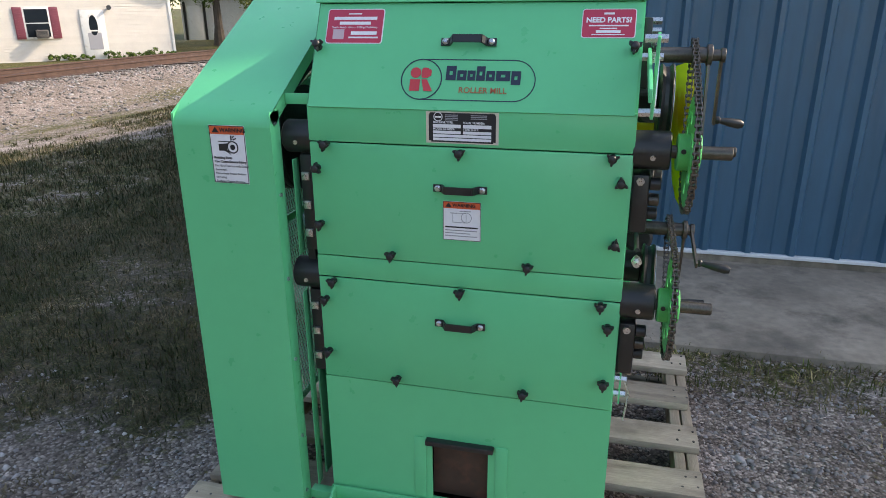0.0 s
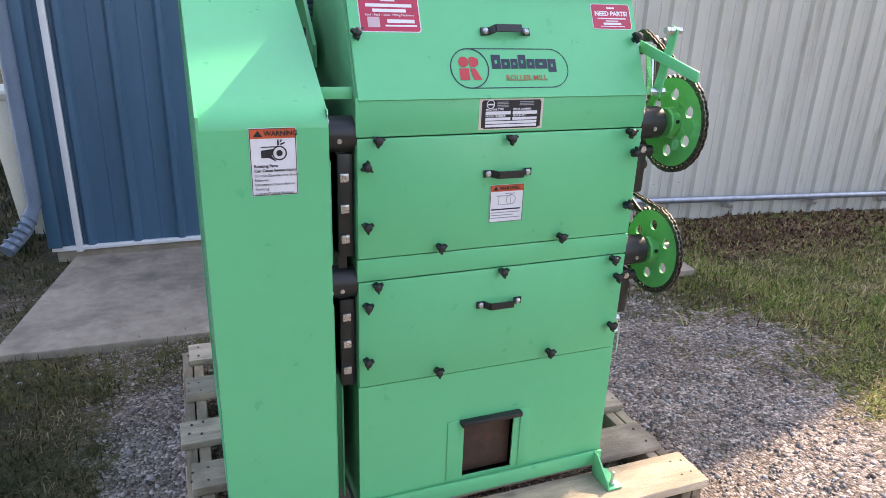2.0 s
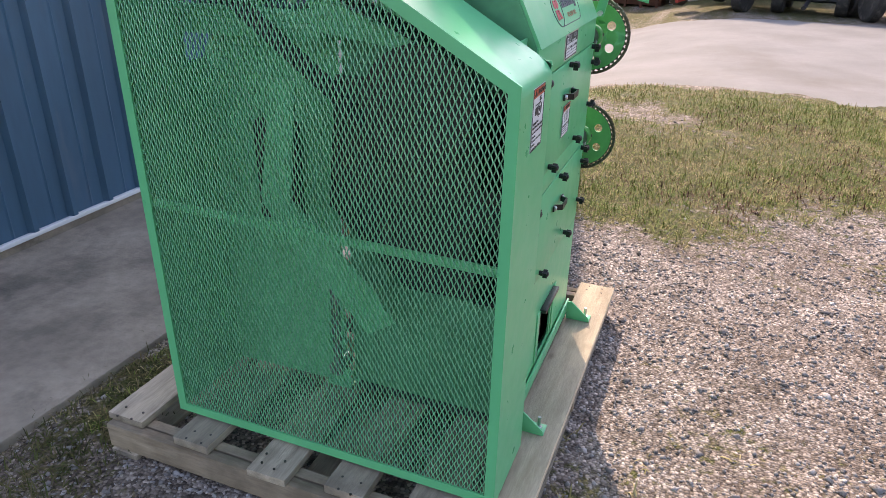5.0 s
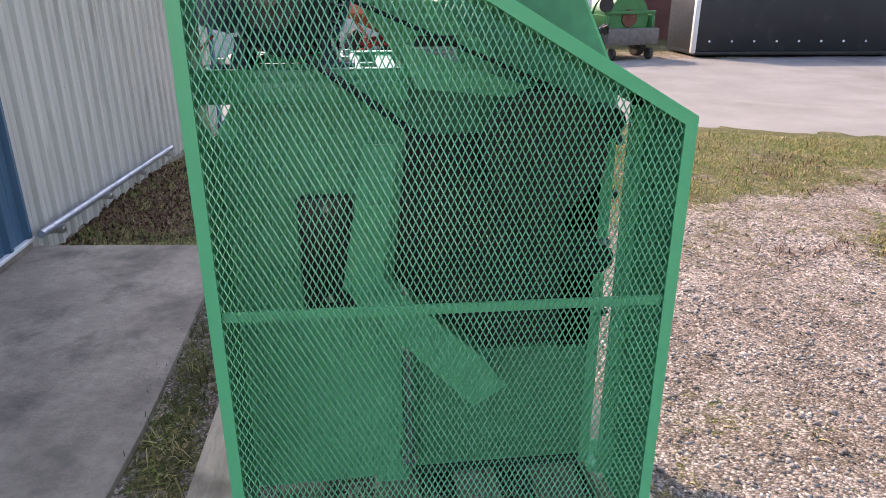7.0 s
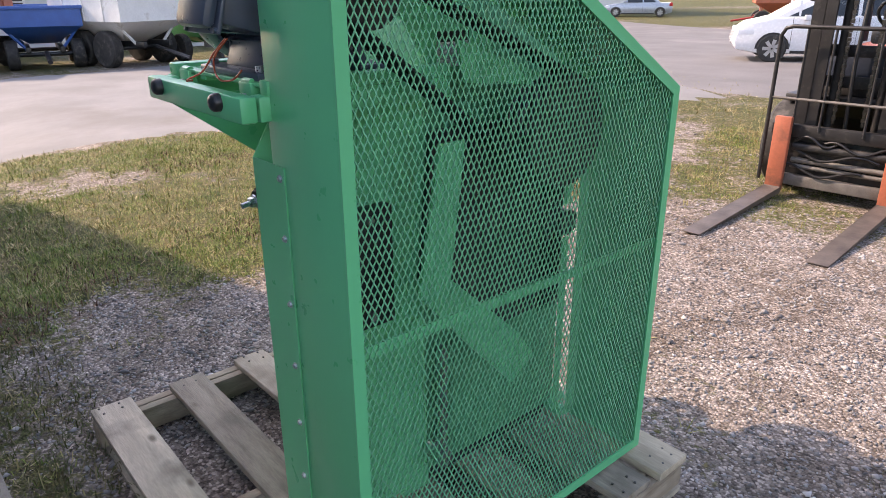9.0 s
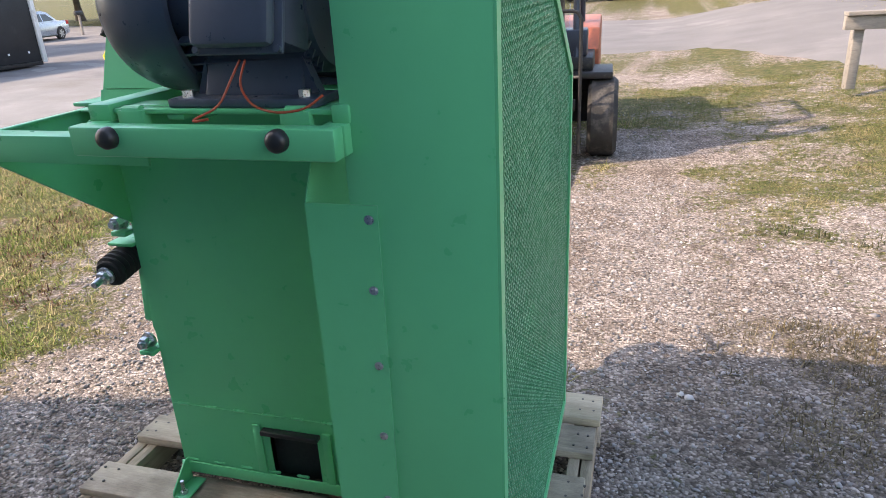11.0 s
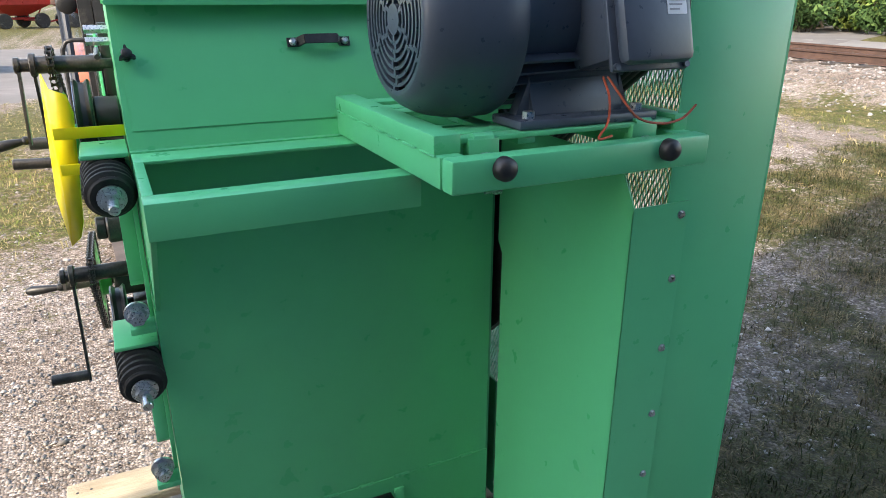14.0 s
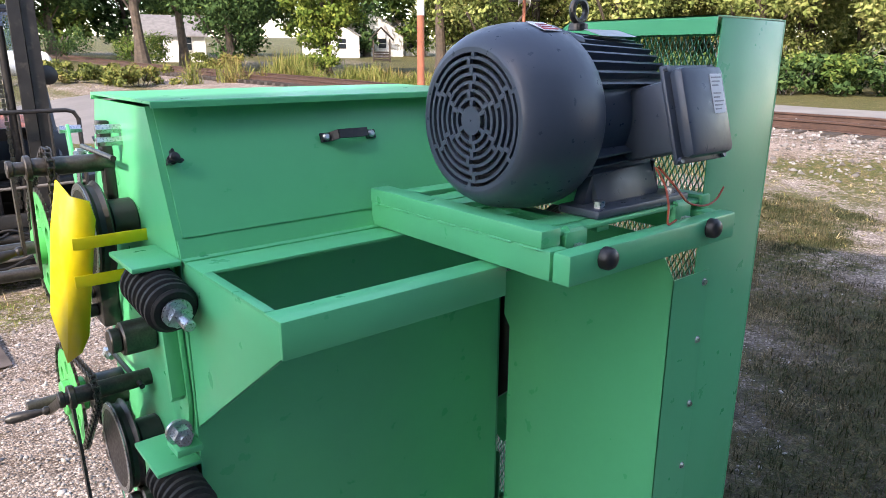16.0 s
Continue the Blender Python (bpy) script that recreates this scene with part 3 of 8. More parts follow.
nail = mesh_of(bm0, "nail", DARK_STEEL)
for y0, y1 in ((-0.165, -0.005), (0.045, 0.195), (0.31, 0.445), (0.575, 0.715), (0.87, 1.01), (1.155, 1.305)):
    for x in (-0.872, -0.828, 0.672, 0.716):
        for f in (0.28, 0.72):
            n = new("nail", nail)
            n.parent = pallet
            n.matrix_parent_inverse = Matrix.Translation(-Vector(pallet.location))
            n.location = (x + random.uniform(-.008, .008), y0 + (y1 - y0) * f + random.uniform(-.01, .01), 0.1495)

# ---- roller mill ----
mill = thing("roller_mill", "light green roller mill with belt guard and motor", "roller mill", (0, 0.3, 0.15))
BX, BY = 0.41, 0.585
Z0, ZF, ZT = 0.19, 1.405, 1.655
FOLD_V = Vector((0, 0.125, 0.25)).normalized()
FOLD_N = Vector((0, -0.25, 0.125)).normalized()


def face_m(x, s, lift=0.0):
    """A place on the hood's sloping front: x across, s up the slope."""
    m = Matrix((Vector((1, 0, 0)), FOLD_V, FOLD_N)).transposed().to_4x4()
    m.translation = Vector((x, 0, ZF)) + FOLD_V * s + FOLD_N * (0.005 + lift)
    return m


def front_m(x, z, y=0.0):
    m = Matrix(((1, 0, 0), (0, 0, -1), (0, 1, 0))).to_4x4()
    m.translation = (x, y, z)
    return m


def flat(name, shapes, mat, parent, m, label="", lift=0.0, thick=0.0008):
    """Flat cut shapes, polygons of (u, v), laid on a face."""
    if len(shapes) > 1 and name in ("print_line", "print_bar", "plate_boxes", "plate_box"):
        return [flat(name.replace("boxes", "box"), [q], mat, parent, m, label, lift, thick) for q in shapes]
    bm = B()
    for pts in shapes:
        lo = [bm.verts.new(m @ Vector((u, v, lift))) for u, v in pts]
        hi = [bm.verts.new(m @ Vector((u, v, lift + thick))) for u, v in pts]
        n = len(pts)
        bm.faces.new(hi)
        for i in range(n):
            bm.faces.new((lo[i], lo[(i + 1) % n], hi[(i + 1) % n], hi[i]))
    return part(name, bm, mat, parent, label, smooth=0)


def rect(u0, u1, v0, v1, r=0.0):
    if r <= 0:
        return [(u0, v0), (u1, v0), (u1, v1), (u0, v1)]
    out = []
    for cx, cy, a in ((u1 - r, v0 + r, -90), (u1 - r, v1 - r, 0), (u0 + r, v1 - r, 90), (u0 + r, v0 + r, 180)):
        out += [(cx + r * math.cos(radians(a + k * 22.5)), cy + r * math.sin(radians(a + k * 22.5))) for k in range(5)]
    return out


def disc(cu, cv, r, n=28):
    return [(cu + r * math.cos(2 * math.pi * k / n), cv + r * math.sin(2 * math.pi * k / n)) for k in range(n)]


def ring_bars(outer, inner):
    """A band between two outlines with the same number of corners, as quads."""
    n = len(outer)
    return [[outer[i], outer[(i + 1) % n], inner[(i + 1) % n], inner[i]] for i in range(n)]


def lettering(name, s, size, mat, parent, m, label="", align='LEFT', lift=0.0012, bold=0.0):
    cu = bpy.data.curves.new(name, 'FONT')
    cu.body, cu.size, cu.align_x, cu.align_y = s, size, align, 'CENTER'
    cu.extrude, cu.offset, cu.resolution_u = 0.0002, bold, 3
    tmp = new("lettering_source", cu)
    me = bpy.data.meshes.new_from_object(tmp.evaluated_get(bpy.context.evaluated_depsgraph_get()))
    bpy.data.objects.remove(tmp)
    bpy.data.curves.remove(cu)
    me.transform(m @ Matrix.Translation((0, 0, lift)))
    me.materials.clear()
    me.materials.append(mat)
    me.name = name
    ob = new(name, me)
    ob.parent = parent
    ob.matrix_parent_inverse = Matrix.Translation(-base_of(parent))
    return tagged(ob, label)


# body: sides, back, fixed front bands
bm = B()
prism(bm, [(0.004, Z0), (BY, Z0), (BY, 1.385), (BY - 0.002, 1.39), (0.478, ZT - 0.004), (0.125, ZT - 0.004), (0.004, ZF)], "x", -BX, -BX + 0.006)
part("side_panel", bm, GREEN_SHADED, mill, "side panel in green darkened for the shade behind the guard")
bm = B()
prism(bm, [(0.004, Z0), (BY, Z0), (BY, 1.385), (BY - 0.002, 1.39), (0.478, ZT - 0.004), (0.125, ZT - 0.004), (0.004, ZF)], "x", BX - 0.006, BX)
part("side_panel", bm, GREEN, mill)
bm = B()
box(bm, -BX + 0.006, BX - 0.006, BY - 0.006, BY, 0.43, 1.38)
part("back_panel", bm, GREEN, mill)
bm = B()
plate_with_hole(bm, [(-BX + 0.004, Z0), (BX - 0.004, Z0), (BX - 0.004, 0.438), (-BX + 0.004, 0.438)],
                [(-0.093, 0.201), (0.071, 0.201), (0.071, 0.378), (-0.093, 0.378)], "y", BY, BY + 0.004)
part("back_lower_panel", bm, GREEN, mill)
for k in range(8):
    for x, z in ((-0.36 + k * 0.10, 0.440), (-0.35 + k * 0.10, Z0 + 0.034)):
        bm = B()
        lathe(bm, (x, BY + 0.004, z), (x + 1, BY + 0.004, z), [(0, 0.001), (0.004, 0.0050), (0.024, 0.0042), (0.04, 0.0050), (0.045, 0.001)], 6)
        part("weld_bead", bm, GREEN, mill)
bm = B()
box(bm, -0.106, 0.086, BY + 0.004, BY + 0.03, 0.378, 0.394, 0.003)
back_gate = part("gate_handle", bm, BLACK_PAINT, mill, "black gate lip")
# Dark plate behind the opening: interior shade as colour.
bm = B()
box(bm, -0.100, 0.078, BY - 0.05, BY - 0.03, 0.195, 0.385)
part("gate_plate", bm, DARK, mill)
for x0, x1 in ((-0.143, -0.115), (0.094, 0.123)):
    bm = B()
    box(bm, x0, x1, BY + 0.004, BY + 0.012, 0.205, 0.402, 0.002)
    part("gate_guide", bm, GREEN, mill)
# front bands and lower panel with its gate opening
bm = B()
box(bm, -BX, BX, -0.002, 0.004, 1.312, ZF, 0.0015)
part("front_band", bm, GREEN, mill)
bm = B()
box(bm, -BX, BX, -0.002, 0.004, 0.935, 0.996, 0.0015)
part("front_band", bm, GREEN, mill)
bm = B()
plate_with_hole(bm, [(-BX, Z0 + 0.03), (BX, Z0 + 0.03), (BX, 0.618), (-BX, 0.618)],
                [(-0.088, 0.243), (0.078, 0.243), (0.078, 0.44), (-0.088, 0.44)], "y", -0.002, 0.004)
part("front_lower_panel", bm, GREEN, mill)
bm = B()
box(bm, -0.092, 0.082, 0.03, 0.036, 0.236, 0.45)
part("gate_plate", bm, RUST_INSIDE, mill, "brown gate plate behind the opening")
bm = B()
box(bm, -0.104, 0.096, -0.026, -0.002, 0.438, 0.454, 0.003)
part("gate_handle", bm, BLACK_PAINT, mill, "black gate lip")
for x0 in (-0.142, 0.1):
    bm = B()
    box(bm, x0, x0 + 0.036, -0.006, -0.002, 0.243, 0.452, 0.0015)
    part("gate_guide", bm, GREEN, mill)
bm = B()
prism(bm, [(-0.016, Z0 - 0.005), (0.03, Z0 - 0.005), (0.03, Z0 + 0.004), (-0.008, Z0 + 0.004), (-0.008, Z0 + 0.045), (-0.016, Z0 + 0.045)], "x", -BX, BX, 0.001)
part("base_angle", bm, GREEN, mill)
# Dark block added for the shaded gap under the body.
bm = B()
box(bm, -BX, BX, 0.02, BY - 0.01, 0.155, Z0)
part("shade_block", bm, DARK, mill, "dark block filling the shaded gap under the body")
bm = B()
prism(bm, [(BY + 0.016, Z0 - 0.01), (BY - 0.02, Z0 - 0.01), (BY - 0.02, Z0), (BY + 0.009, Z0), (BY + 0.009, Z0 + 0.03), (BY + 0.016, Z0 + 0.03)], "x", -BX, BX, 0.001)
part("base_angle", bm, GREEN, mill)


def foot(x, y, s, sx):
    """A welded angle foot with its bolt; s: -1 front, 1 back."""
    bm = B()
    box(bm, x - 0.028, x + 0.028, min(y, y + s * 0.10), max(y, y + s * 0.10), 0.151, 0.158, 0.002)
    prism(bm, [(y, 0.157), (y + s * 0.10, 0.157), (y + s * 0.095, 0.172), (y + s * 0.02, 0.235), (y, 0.235)], "x", x + sx * 0.022, x + sx * 0.028, 0.001)
    f = part("foot", bm, GREEN, mill)
    bm = B()
    cyl(bm, (x, y + s * 0.078, 0.158), (x, y + s * 0.078, 0.205), 0.006, 8)
    hexnut(bm, (x, y + s * 0.078, 0.158), (x, y + s * 0.078, 0.168), 0.011)
    part("bolt", bm, STEEL, f)


foot(-0.375, -0.014, -1, -1)
foot(0.41, -0.014, -1, -1)
foot(0.36, BY + 0.012, 1, 1)
foot(-0.40, BY + 0.012, 1, -1)

# star knobs and strap handles
KNOB = B()
prof = []
for k in range(36):
    a = 2 * math.pi * k / 36
    r = 0.0066 + 0.0108 * max(0.0, math.cos(3 * a)) ** 1.8
    prof.append((r * math.cos(a), r * math.sin(a)))
prism(KNOB, prof, "z", 0.012, 0.027, 0.0)
lathe(KNOB, (0, 0, 0), (0, 0, 1), [(0, 0.0085), (0.013, 0.0095)], 12)
lathe(KNOB, (0, 0, 0.0268), (0, 0, 1), [(0, 0.0105), (0.004, 0.008), (0.006, 0.003)], 12)
knob_mesh = mesh_of(KNOB, "star_knob", BLACK)


def knob(parent, m):
    o = new("star_knob", knob_mesh)
    o.parent = parent
    o.matrix_parent_inverse = Matrix.Translation(-base_of(parent))
    o.matrix_basis = m @ pose(0, 0, 0, 0, 0, random.choice((30, 35, 22, 95, 80, 150)))
    return o


def handle(parent, m, w=0.114, stand=0.026):
    """A bent black strap handle with two zinc bolts."""
    bm = B()
    h = w / 2
    path = [(-h - 0.012, 0.004), (-h + 0.010, 0.004), (-h + 0.022, stand), (h - 0.022, stand), (h - 0.010, 0.004), (h + 0.012, 0.004)]
    for (u0, w0), (u1, w1) in zip(path, path[1:]):
        d = Vector((u1 - u0, w1 - w0)).normalized()
        nx, nz = -d.y * 0.0025, d.x * 0.0025
        vs = []
        for v in (-0.0095, 0.0095):
            vs.append([bm.verts.new(m @ Vector((uu + sx * nx, v, ww + sx * nz))) for uu, ww, sx in ((u0, w0, -1), (u1, w1, -1), (u1, w1, 1), (u0, w0, 1))])
        a, b = vs
        bm.faces.new(a)
        bm.faces.new(b[::-1])
        for k in range(4):
            bm.faces.new((a[k], b[k], b[(k + 1) % 4], a[(k + 1) % 4]))
    hd = part("handle", bm, BLACK_PAINT, parent, "black strap handle")
    for u in (-h, h):
        bm = B()
        p = m @ Vector((u, 0, 0.006))
        q = m @ Vector((u, 0, 0.014))
        lathe(bm, p, q, [(0, 0.0085), (0.004, 0.0085), (0.0075, 0.005)], 10)
        part("bolt", bm, STEEL, parent)
    return hd


def access_door(z0, z1, hz, knobs):
    bm = B()
    box(bm, -BX + 0.002, BX - 0.002, -0.0045, 0.0035, z0, z1, 0.002)
    d = part("access_door", bm, GREEN, mill)
    handle(d, front_m(-0.004, hz, -0.006))
    for x, z in knobs:
        knob(d, front_m(x, z, -0.005))
    return d


access_door(0.999, 1.309, 1.206, [(-0.36, 1.306), (-0.004, 1.298), (0.362, 1.302), (-0.388, 1.243), (-0.388, 1.09), (0.386, 1.244), (0.383, 1.09), (-0.190, 1.016), (0.173, 1.013)])
access_door(0.621, 0.932, 0.829, [(-0.362, 0.925), (-0.002, 0.926), (0.36, 0.925), (-0.388, 0.869), (-0.389, 0.706), (0.382, 0.866), (0.382, 0.704), (-0.184, 0.641), (0.173, 0.645)])

# hood with front and rear lids
bm = B()
prism(bm, [(0.128, ZT - 0.004), (0.118, ZT + 0.004), (0.112, ZT - 0.006), (0.108, ZT - 0.004), (0.114, ZT + 0.010), (0.524, ZT + 0.010), (0.526, ZT + 0.008), (0.526, ZT - 0.003), (0.522, ZT - 0.003), (0.520, ZT + 0.004), (0.128, ZT + 0.004)],
      "x", -BX - 0.004, BX + 0.004)
part("hood_top", bm, GREEN, mill)
bm = B()
vs = []
for u, v in ((-BX + 0.006, -0.007), (BX - 0.006, -0.007), (BX - 0.006, 0.268), (-BX + 0.006, 0.268)):
    vs.append((face_m(u, v, -0.009).translation, face_m(u, v, 0).translation))
lo = [bm.verts.new(a) for a, b in vs]
hi = [bm.verts.new(b) for a, b in vs]
bm.faces.new(lo[::-1])
bm.faces.new(hi)
for i in range(4):
    bm.faces.new((lo[i], lo[(i + 1) % 4], hi[(i + 1) % 4], hi[i]))
lid = part("hood_lid", bm, GREEN, mill)
knob(lid, face_m(-0.392, 0.150))
knob(lid, face_m(0.392, 0.150))
handle(lid, face_m(0.0, 0.165))
REAR_V = Vector((0, 0.108, -0.266)).normalized()
REAR_N = Vector((0, 0.266, 0.108)).normalized()


def rear_m(x, s, lift=0.0):
    m = Matrix((Vector((-1, 0, 0)), -REAR_V, REAR_N)).transposed().to_4x4()
    m.translation = Vector((x, 0.480, ZT - 0.002)) + REAR_V * s + REAR_N * (0.002 + lift)
    return m


bm = B()
lo = [bm.verts.new(rear_m(u, v, -0.006).translation) for u, v in ((-BX + 0.012, 0.250), (BX - 0.012, 0.250), (BX - 0.012, 0.004), (-BX + 0.012, 0.004))]
hi = [bm.verts.new(rear_m(u, v, 0.002).translation) for u, v in ((-BX + 0.012, 0.250), (BX - 0.012, 0.250), (BX - 0.012, 0.004), (-BX + 0.012, 0.004))]
bm.faces.new(lo[::-1])
bm.faces.new(hi)
for i in range(4):
    bm.faces.new((lo[i], lo[(i + 1) % 4], hi[(i + 1) % 4], hi[i]))
rlid = part("rear_lid", bm, GREEN, mill)
knob(rlid, rear_m(0.388, 0.106, 0.002))
knob(rlid, rear_m(-0.388, 0.106, 0.002))
handle(rlid, rear_m(0.004, 0.086, 0.002))
bm = B()
lo = [rear_m(u, v, -0.001).translation for u, v in ((-BX, 0.284), (BX, 0.284), (BX, 0.0), (-BX, 0.0))]
bm.faces.new([bm.verts.new(c) for c in lo])
part("hood_back", bm, GREEN, mill)
bm = B()
prism(bm, [(0.578, 1.418), (0.590, 1.384), (0.612, 1.384), (0.612, 1.389), (0.594, 1.389), (0.583, 1.420)], "x", -BX, BX)
part("rear_flange", bm, GREEN, mill)

# rear hopper: bracket-shaped side, folded rim, ledge at the lid, dark inside
HZ, HY = 1.383, 0.978
HX1 = 0.404
bm = B()
prism(bm, [(BY + 0.002, HZ), (BY + 0.002, 1.045), (BY + 0.012, 1.053), (HY - 0.003, HZ - 0.054), (HY, HZ)], "x", HX1 - 0.005, HX1 + 0.004, 0.0015)
part("hopper_side", bm, GREEN, mill)
bm = B()
prism(bm, [(HY - 0.004, HZ - 0.055), (HY + 0.003, HZ - 0.056), (HY + 0.003, HZ + 0.003), (HY - 0.050, HZ + 0.003), (HY - 0.050, HZ - 0.002), (HY - 0.004, HZ - 0.002)], "x", -0.03, HX1 + 0.006, 0.002)
part("hopper_rim", bm, GREEN, mill)
bm = B()
box(bm, HX1 - 0.012, HX1 + 0.005, 0.690, HY - 0.050, HZ - 0.003, HZ + 0.003, 0.001)
part("hopper_rim", bm, GREEN, mill)
bm = B()
box(bm, -0.40, HX1 + 0.005, BY, 0.690, HZ - 0.003, HZ + 0.003, 0.001)
part("hopper_rim", bm, GREEN, mill)
# motor base: outer channels, slotted slide rails, adjusting bolts
CZ0, CZ1, RZ = 1.388, 1.442, 1.461
mbase = part("motor_base", (lambda b: (box(b, -0.052, -0.008, 0.585, 1.100, CZ0, CZ1 - 0.002, 0.004), b)[1])(B()), GREEN, mill)
bm = B()
box(bm, -0.522, -0.008, 1.104, 1.142, CZ0, CZ1, 0.006)
part("end_channel", bm, GREEN, mbase)
bm = B()
box(bm, -0.522, -0.478, 0.585, 1.100, CZ0, CZ1 - 0.002, 0.004)
part("side_channel", bm, GREEN, mbase)
for y0, y1, ys in ((0.700, 0.800, 0.752), (0.985, 1.075, 1.040)):
    bm = B()
    box(bm, -0.505, -0.055, y0, ys - 0.004, RZ - 0.009, RZ, 0.002)
    box(bm, -0.505, -0.055, ys + 0.004, y1, RZ - 0.009, RZ, 0.002)
    box(bm, -0.505, -0.485, ys - 0.0045, ys + 0.0045, RZ - 0.008, RZ - 0.001)
    box(bm, -0.075, -0.055, ys - 0.0045, ys + 0.0045, RZ - 0.008, RZ - 0.001)
    part("slide_rail", bm, GREEN, mbase)
for x0, x1 in ((-0.20, -0.165), (-0.43, -0.395)):
    bm = B()
    box(bm, x0, x1, 0.60, 1.07, RZ - 0.020, RZ - 0.010, 0.002)
    part("cross_strap", bm, GREEN, mbase)
bm = B()
box(bm, -0.505, -0.055, 0.605, 0.655, RZ - 0.010, RZ, 0.002)
part("slide_rail", bm, GREEN, mbase)
for x0, x1 in ((-0.054, -0.006), (-0.524, -0.492)):
    bm = B()
    box(bm, x0, x1, 0.585, 1.082, CZ1 - 0.003, RZ + 0.009, 0.0035)
    part("top_angle", bm, GREEN, mbase)
    for k in range(7):
        bm = B()
        y = 0.60 + k * 0.072
        lathe(bm, (x1 + 0.001, y, CZ1 - 0.003), (x1 + 0.001, 2, CZ1 - 0.003), [(0, 0.001), (0.005, 0.0025), (0.03, 0.002), (0.05, 0.0025), (0.055, 0.001)], 6)
        part("weld_bead", bm, GREEN, mbase)
for x in (-0.096, -0.424):
    bm = B()
    lathe(bm, (x, 1.140, 1.4235), (x, 2, 1.4235), [(0, 0.012), (0.001, 0.0195), (0.014, 0.0190), (0.020, 0.0150), (0.023, 0.0080), (0.024, 0.001)], 20)
    cyl(bm, (x, 1.06, 1.4235), (x, 1.143, 1.4235), 0.008, 10)
    part("adjusting_bolt", bm, BLACK_PAINT, mbase, "black round-headed adjusting bolt")
    bm = B()
    hexnut(bm, (x, 1.083, 1.4235), (x, 1.095, 1.4235), 0.015)
    part("lock_nut", bm, STEEL, mbase, "zinc lock nut")
    bm = B()
    box(bm, x - 0.028, x + 0.028, 1.060, 1.082, 1.405, RZ - 0.002, 0.003)
    cyl(bm, (x - 0.018, 1.071, RZ - 0.004), (x + 0.018, 1.071, RZ - 0.004), 0.010, 10)
    part("bolt_lug", bm, GREEN, mbase)
for z in (1.272, 1.222):
    bm = B()
    hexnut(bm, (-0.405, 0.62, z), (-0.386, 0.62, z), 0.010)
    cyl(bm, (-0.39, 0.62, z), (-0.36, 0.62, z), 0.006, 8)
    part("bolt", bm, STEEL, mill)

# electric motor: finned frame, fan cover with slotted grille, feet, terminal box
MC = Vector((0, 0.890, 1.633))
motor = part("electric_motor", (lambda b: (lathe(b, (-0.175, MC.y, MC.z), (-0.46, MC.y, MC.z), [(0, 0.134), (0.245, 0.134), (0.262, 0.125), (0.275, 0.075), (0.285, 0.06)], 40), b)[1])(B()),
             MOTOR, mill, "dark grey-blue finned electric motor")
bm = B()
seg = 48
lathe(bm, (-0.020, MC.y, MC.z), (-1, MC.y, MC.z), [(0.0, 0.126), (0.001, 0.130), (0.006, 0.137), (0.018, 0.147), (0.036, 0.156), (0.060, 0.164), (0.090, 0.169), (0.125, 0.171), (0.160, 0.170), (0.168, 0.166), (0.172, 0.158)], seg, cap=False)
lathe(bm, (-0.023, MC.y, MC.z), (-1, MC.y, MC.z), [(0.0, 0.124), (0.012, 0.134), (0.06, 0.156), (0.165, 0.160)], seg, cap=False)
fan = part("fan_cover", bm, MOTOR, motor)
bm = B()


def arc_bar(bm, r0, r1, a0, a1, x0, x1, n):
    P = []
    for k in range(n + 1):
        a = a0 + (a1 - a0) * k / n
        c, s = math.cos(a), math.sin(a)
        P.append([bm.verts.new((x, MC.y + r * c, MC.z + r * s)) for x, r in ((x0, r0), (x0, r1), (x1, r1), (x1, r0))])
    for a, b in zip(P, P[1:]):
        for k in range(4):
            bm.faces.new((a[k], a[(k + 1) % 4], b[(k + 1) % 4], b[k]))
    bm.faces.new(P[0])
    bm.faces.new(P[-1][::-1])


RINGS = (0.0245, 0.0385, 0.0525, 0.0665, 0.0805, 0.0945, 0.1085, 0.1215)
for r in RINGS[1:-1]:
    arc_bar(bm, r - 0.0030, r + 0.0030, 0, 2 * math.pi, -0.0215, -0.029, 44)
arc_bar(bm, 0.1175, 0.1275, 0, 2 * math.pi, -0.0205, -0.030, 44)
arc_bar(bm, 0.001, 0.0255, 0, 2 * math.pi, -0.0205, -0.029, 28)
# short webs between the rings, staggered from ring to ring
for i, (r0, r1) in enumerate(zip(RINGS, RINGS[1:])):
    for k in range(6):
        a = math.pi / 2 + k * math.pi / 3 + (0.0, 0.16, 0.05, -0.10, 0.02, 0.09, -0.02)[i]
        q = 0.0042 / (0.5 * (r0 + r1))
        arc_bar(bm, r0, r1, a - q, a + q, -0.0210, -0.029, 2)
part("fan_grille", bm, MOTOR, motor, "slotted round fan grille")
# Black disc added for the shade behind the fan grille.
bm = B()
lathe(bm, (-0.06, MC.y, MC.z), (-0.062, MC.y, MC.z), [(0, 0.128), (0.002, 0.128)], 32)
part("fan_shade_disc", bm, BLACK, motor)
fin0 = B()
box(fin0, -0.185, -0.43, -0.0022, 0.0022, 0.126, 0.159, 0.0)
for v in fin0.verts:
    if v.co.z > 0.15 and v.co.x < -0.42:
        v.co.z = 0.148
fin_mesh = mesh_of(fin0, "cooling_fin", MOTOR)
for k in range(44):
    a = 360 * k / 44
    if 150 < a < 210 or 68 < a < 112:
        continue
    o = new("cooling_fin", fin_mesh)
    o.parent = motor
    o.matrix_parent_inverse = Matrix.Translation(-base_of(motor))
    o.matrix_basis = pose(0, MC.y, MC.z, -a, 0, 0)
